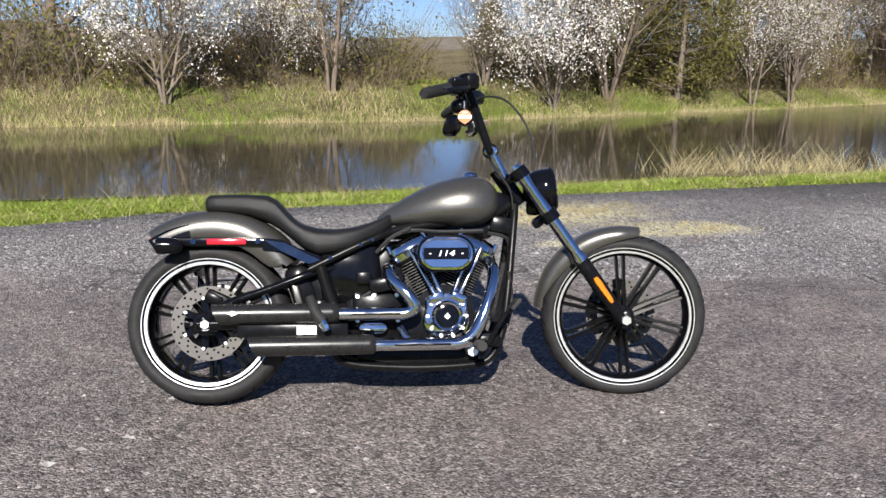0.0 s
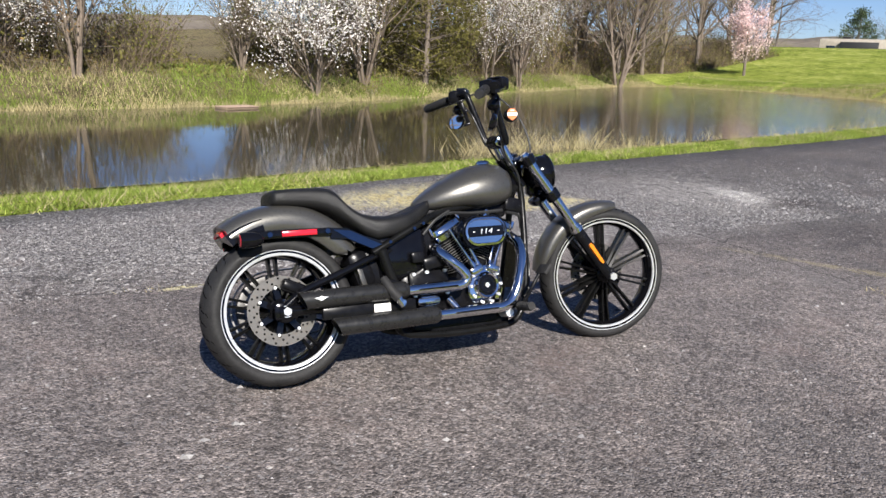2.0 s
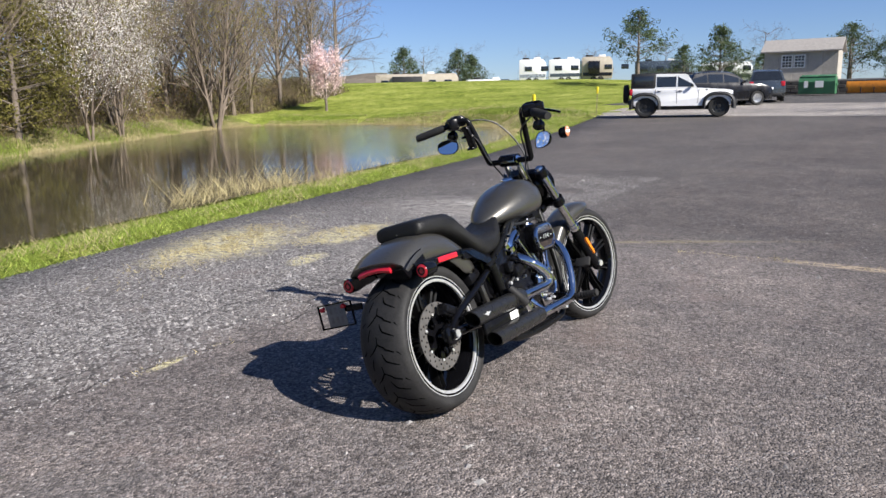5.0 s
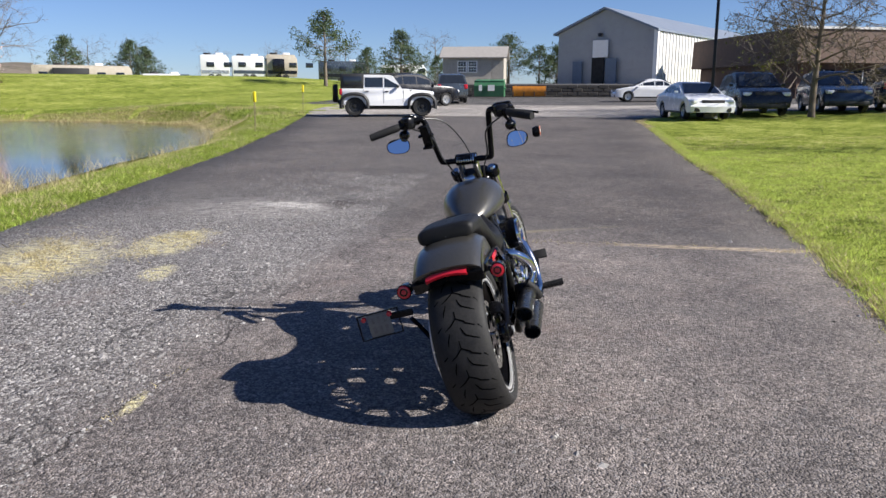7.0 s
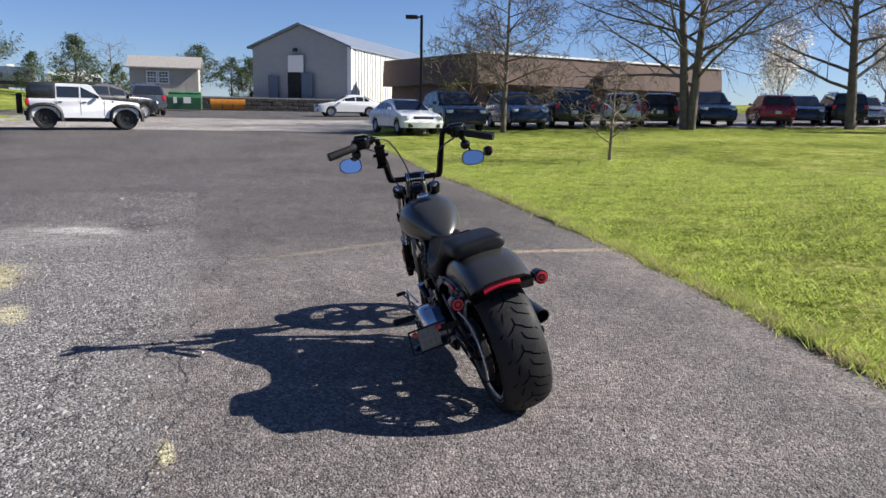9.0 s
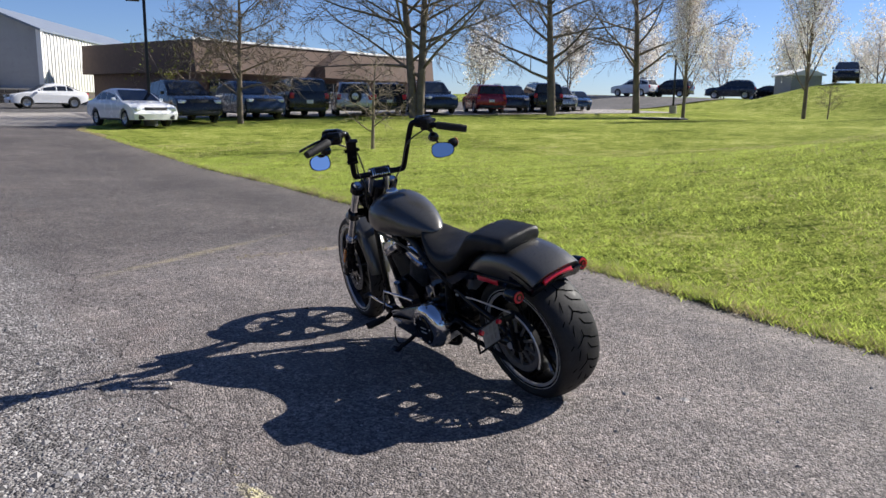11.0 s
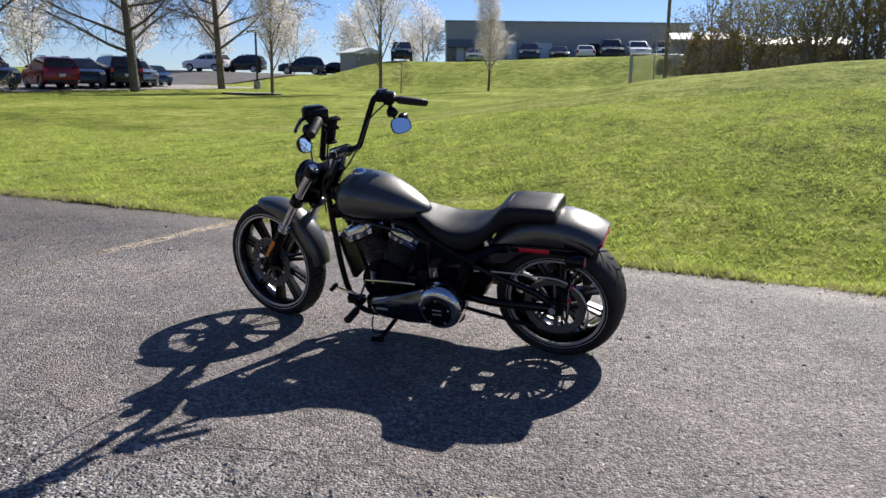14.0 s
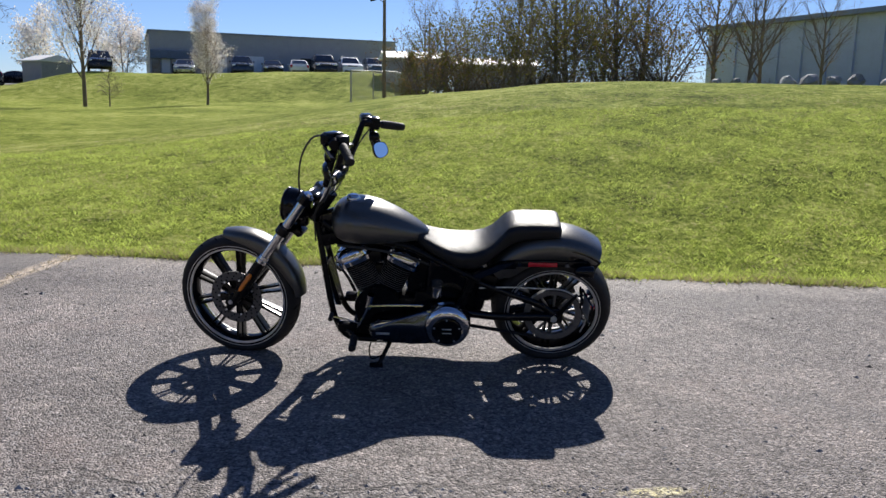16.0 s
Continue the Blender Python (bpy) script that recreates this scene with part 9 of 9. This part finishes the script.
# reeds and straw clumps at the water
c = np.array([(7.6, 8.7), (8.6, 9.0), (9.6, 9.3), (12.3, 10.1), (16.0, 10.9), (18.2, 11.4), (20.5, 12.0), (22.5, 12.9), (24.5, 13.7), (26.5, 14.9), (28.5, 15.9), (30.5, 16.9), (32.5, 18.1)])
p = np.repeat(c, 150, 0) + gs.normal(0, 0.40, (len(c) * 150, 2))
blades("pond_reeds", p, np.maximum(soil(p[:, 0], p[:, 1]), WATER_Z - 0.05), 0.24, 0.005, 0.6, M_STRAW, "pale dry reeds at the water's edge", 9, "reeds")
c = np.array([(5.3, 8.6), (5.8, 8.9), (6.4, 9.1), (7.0, 9.2), (7.7, 9.3), (8.3, 9.5)])
p = np.repeat(c, 130, 0) + gs.normal(0, 0.22, (len(c) * 130, 2))
blades("bank_weeds", p, np.maximum(soil(p[:, 0], p[:, 1]), WATER_Z - 0.05), 0.36, 0.006, 0.8, M_STRAW, "dead pale weeds standing in the water's edge", 19, "weeds")
P0 = np.array([(29, 16), (36, 21), (39, 27), (39, 34), (36, 40), (31, 38.6), (25.7, 35), (15, 27.3), (8, 22.4), (2.9, 19.4), (-3, 17.3), (-8, 15.2), (-18, 12)])
t = gs.uniform(0, len(P0) - 1.001, 90000)
i = t.astype(int)
q = P0[i] + (P0[i + 1] - P0[i]) * (t - i)[:, None]
nrm = np.column_stack([-(P0[i + 1] - P0[i])[:, 1], (P0[i + 1] - P0[i])[:, 0]])
nrm = -nrm / np.linalg.norm(nrm, axis=1)[:, None]
off = gs.uniform(0, 1, len(q)) ** 1.3
probe = q + 0.5 * nrm
p = q + nrm * (off * 4.6)[:, None] * np.where(pond_distance(probe[:, 0], probe[:, 1]) > 0, 1, -1)[:, None]
dry = (off < 0.03 + 0.12 * np.sin(p[:, 0] * 0.9) ** 4) | (gs.random(len(p)) < 0.30 + 0.35 * np.sin(p[:, 0] * 0.7 + p[:, 1] * 0.4))
zz = np.maximum(soil(p[:, 0], p[:, 1]), WATER_Z - 0.05)
blades("far_bank_grass", p[~dry], zz[~dry], 0.11, 0.011, 0.6, M_BLADE_DARK, "rough green grass on the far bank", 10)
blades("far_bank_straw", p[dry], zz[dry], 0.15, 0.009, 0.5, M_STRAW, "pale dry grass along the far waterline", 11)
t = gs.uniform(0, 5.4, 26000)
i = t.astype(int)
q = P0[i] + (P0[i + 1] - P0[i]) * (t - i)[:, None]
nrm = np.column_stack([(P0[i + 1] - P0[i])[:, 1], -(P0[i + 1] - P0[i])[:, 0]])
p = q + nrm / np.linalg.norm(nrm, axis=1)[:, None] * (0.1 + 1.3 * gs.uniform(0, 1, len(q)) ** 1.4)[:, None]
blades("rim_straw", p, np.maximum(soil(p[:, 0], p[:, 1]), WATER_Z - 0.05), 0.06, 0.020, 1.2, M_STRAW, "matted dry straw round the pond's end", 16)
# brushwood under the trees on the far bank
M_BRUSH = mat("brushwood", (0.155, 0.120, 0.080), 0.9, 0, 0.25, 2, island=0.5, spec=0.1)
M_BRUSH_LEAF = thin_leaf(mat("thicket_leaf", (0.19, 0.175, 0.055), 0.8, 0, 0.25, 2, island=0.5, spec=0.1), 0.28)
n = 62000
x = gs.uniform(-20, 57, n)
d = gs.uniform(0, 1, n) ** 1.2 * 8.0
y = np.interp(x, [-20, -8, -3, 3, 8, 15, 26, 34, 43, 57], [14.6, 18.2, 20.6, 22.6, 25.6, 30.3, 38.2, 43.0, 46.2, 50.0]) + d
gap = 1 - 0.95 * np.exp(-((x - 0.22 * d - 2.4) / 1.7) ** 4)
rise = np.clip(0.55 + 0.35 * np.sin(x * 1.1 + 0.6 * np.sin(y)) + 0.3 * np.sin(x * 2.9 + 2) * np.sin(y * 1.3), 0.12, 1.2) * gap * (0.7 + 0.10 * d)
k = gs.random(n) < 0.35 + 0.6 * rise
x, y, rise = x[k], y[k], rise[k]
n = len(x)
h = rise * gs.uniform(0.6, 2.9, n)
a, b = gs.uniform(0, 6.3, n), gs.normal(0, 0.42, (n, 2))
base = np.column_stack([x, y, soil(x, y) - 0.03])
tip = base + np.column_stack([b[:, 0] * h, b[:, 1] * h, h])
w = np.column_stack([np.cos(a), np.sin(a), np.zeros(n)]) * (0.010 + 0.007 * gs.random(n))[:, None]
tagged(quads("brushwood", np.stack([base - w, base + w, tip], 1).reshape(-1, 3), 3, M_BRUSH), "bare brown brushwood under the bank's trees", "brushwood", kind="stuff")
u = gs.uniform(0.15, 0.95, n)[:, None]
c = base + (tip - base) * u + gs.normal(0, 0.10, (n, 3))
e1, e2 = gs.normal(0, 0.035, (n, 3)), gs.normal(0, 0.035, (n, 3))
tagged(quads("thicket_leaves", np.stack([c - e1, c - e2, c + e1, c + e2], 1).reshape(-1, 3), 4, M_BRUSH_LEAF), "olive and russet buds and dead leaves in the brushwood", "brushwood", kind="stuff")
n = 9000
x = gs.uniform(-17, 3.5, n)
y = np.interp(x, [-17, -8, 0, 7], [-29.5, -36, -40, -43.5]) - gs.uniform(-0.8, 5.5, n)
h = gs.uniform(0.4, 2.3, n) * np.clip(0.55 + 0.4 * np.sin(x * 1.3) + 0.35 * np.sin(x * 3.1 + y), 0.10, 1.2) * np.clip((4.5 - x) / 7, 0.2, 1) * np.clip((x + 15) / 6, 0.3, 1)
a, b = gs.uniform(0, 6.3, n), gs.normal(0, 0.40, (n, 2))
base = np.column_stack([x, y, soil(x, y) - 0.03])
tip = base + np.column_stack([b[:, 0] * h, b[:, 1] * h, h])
w = np.column_stack([np.cos(a), np.sin(a), np.zeros(n)]) * (0.010 + 0.008 * gs.random(n))[:, None]
tagged(quads("brushwood", np.stack([base - w, base + w, tip], 1).reshape(-1, 3), 3, M_BRUSH), "bare brown brushwood beyond the grassy rise", "brushwood", kind="stuff")
# rubble heaped beyond the rise
M_RUBBLE = mat("grey_rubble", (0.30, 0.295, 0.29), 0.8, 0, 0.3, 4, bump=0.4, bump_scale=8, each=0.3, spec=0.3)
rr = random.Random(12)
for x, y, r in ((-7.6, -22.4, 0.30), (-8.1, -22.0, 0.36), (-8.7, -22.3, 0.28), (-9.6, -21.6, 0.34), (-10.2, -21.4, 0.52), (-10.8, -21.0, 0.46), (-11.4, -20.8, 0.50), (-12.1, -20.4, 0.34)):
    bm = bmesh.new()
    bmesh.ops.create_icosphere(bm, subdivisions=2, radius=r * rr.uniform(0.45, 0.75))
    for v in bm.verts:
        v.co *= rr.uniform(0.72, 1.18)
        v.co.z *= 0.9
    bm.transform(pose(x, y, height(x, y) + r * 0.32, rr.uniform(-20, 20), 0, rr.uniform(0, 360)))
    tagged(finish("boulder", bm, M_RUBBLE, smooth=0), "grey rubble boulder heaped on the grassy rise", "boulder", group="rubble heap")
# straw on the drive: patches and the weedy joint
xs = np.concatenate([gs.normal(2.25, 0.62, 5200), gs.normal(3.25, 0.34, 1700), 3.97 + 0.05 * np.sin(np.linspace(0, 40, 520)) + gs.normal(0, 0.035, 520), gs.normal(-0.25, 0.16, 150)])
ys = np.concatenate([gs.normal(3.98, 0.22, 5200), gs.normal(3.32, 0.16, 1700), -2.5 + 2.6 * gs.uniform(0, 1, 520) ** 1.5, gs.normal(1.48, 0.025, 150)])
ys[:5200] += (xs[:5200] - 2.25) * 0.36
k = clumped(xs, ys, 6.5, -0.1, 3)
xs, ys = xs[k], ys[k]
blades("drive_straw", np.column_stack([xs, ys]), np.full(len(xs), 0.0), 0.022, 0.0035, 1.6, M_STRAW, "flattened dry straw on the asphalt", 13)


def stones(name, pts, z, size, material, label, seed):
    """Loose stones: squashed irregular octahedra."""
    g = np.random.default_rng(seed)
    n = len(pts)
    o = np.array([(1, 0, 0), (0, 1, 0), (-1, 0, 0), (0, -1, 0), (0, 0, 0.48), (0, 0, -0.3)])
    f = [(0, 1, 4), (1, 2, 4), (2, 3, 4), (3, 0, 4)]
    a = g.uniform(0, 6.3, n)
    s = size * g.lognormal(0, 0.45, n)
    v = np.repeat(o[None], n, 0) * g.uniform(0.7, 1.3, (n, 6, 1))
    ca, sa = np.cos(a)[:, None], np.sin(a)[:, None]
    v = np.stack([v[..., 0] * ca - v[..., 1] * sa, (v[..., 0] * sa + v[..., 1] * ca) * 0.8, v[..., 2]], -1) * s[:, None, None]
    v += np.column_stack([pts, z])[:, None, :]
    tri = np.concatenate([v[:, list(q)] for q in f], 1).reshape(-1, 3)
    return tagged(quads(name, tri, 3, material), label, "gravel", kind="stuff")


x = gs.uniform(-6, 16, 16000)
y = drive_right(x) + gs.uniform(0, 1, 16000) * (drive_left(x) - drive_right(x))
stones("loose_grit", np.column_stack([x, y]), np.zeros(16000), 0.0055, M_PEBBLE, "scattered loose grit on the asphalt", 21)
x = gs.uniform(-5, 10, 30000)
y = 1.45 + np.abs(gs.normal(0, 1.25, 30000)) + 0.08 * np.maximum(x, 0)
k = (y < drive_left(x)) & clumped(x, y, 2.6, -0.5, 4)
stones("chippings", np.column_stack([x[k], y[k]]), np.zeros(k.sum()), 0.0072, M_PEBBLE, "loose grey stone chippings along the pond side", 22)
x, y = gs.uniform(-4, 15, 700), gs.uniform(-2.4, 3.5, 700)
stones("stray_stones", np.column_stack([x, y]), np.zeros(700), 0.0080, M_PALE_STONE, "stray pale stones on the asphalt", 23)
x, y = gs.uniform(-3, 15, 900), gs.uniform(-2.4, 3.5, 900)
stones("dark_grit", np.column_stack([x, y]), np.zeros(900), 0.007, M_STONE, "dark loose crumbs of asphalt", 25)
x, y = gs.normal(5.4, 0.5, 400), gs.normal(3.1, 0.4, 400)
stones("chalky_chippings", np.column_stack([x, y]), np.zeros(400), 0.007, M_PALE_STONE, "chalky pale chippings in a worn patch", 24)
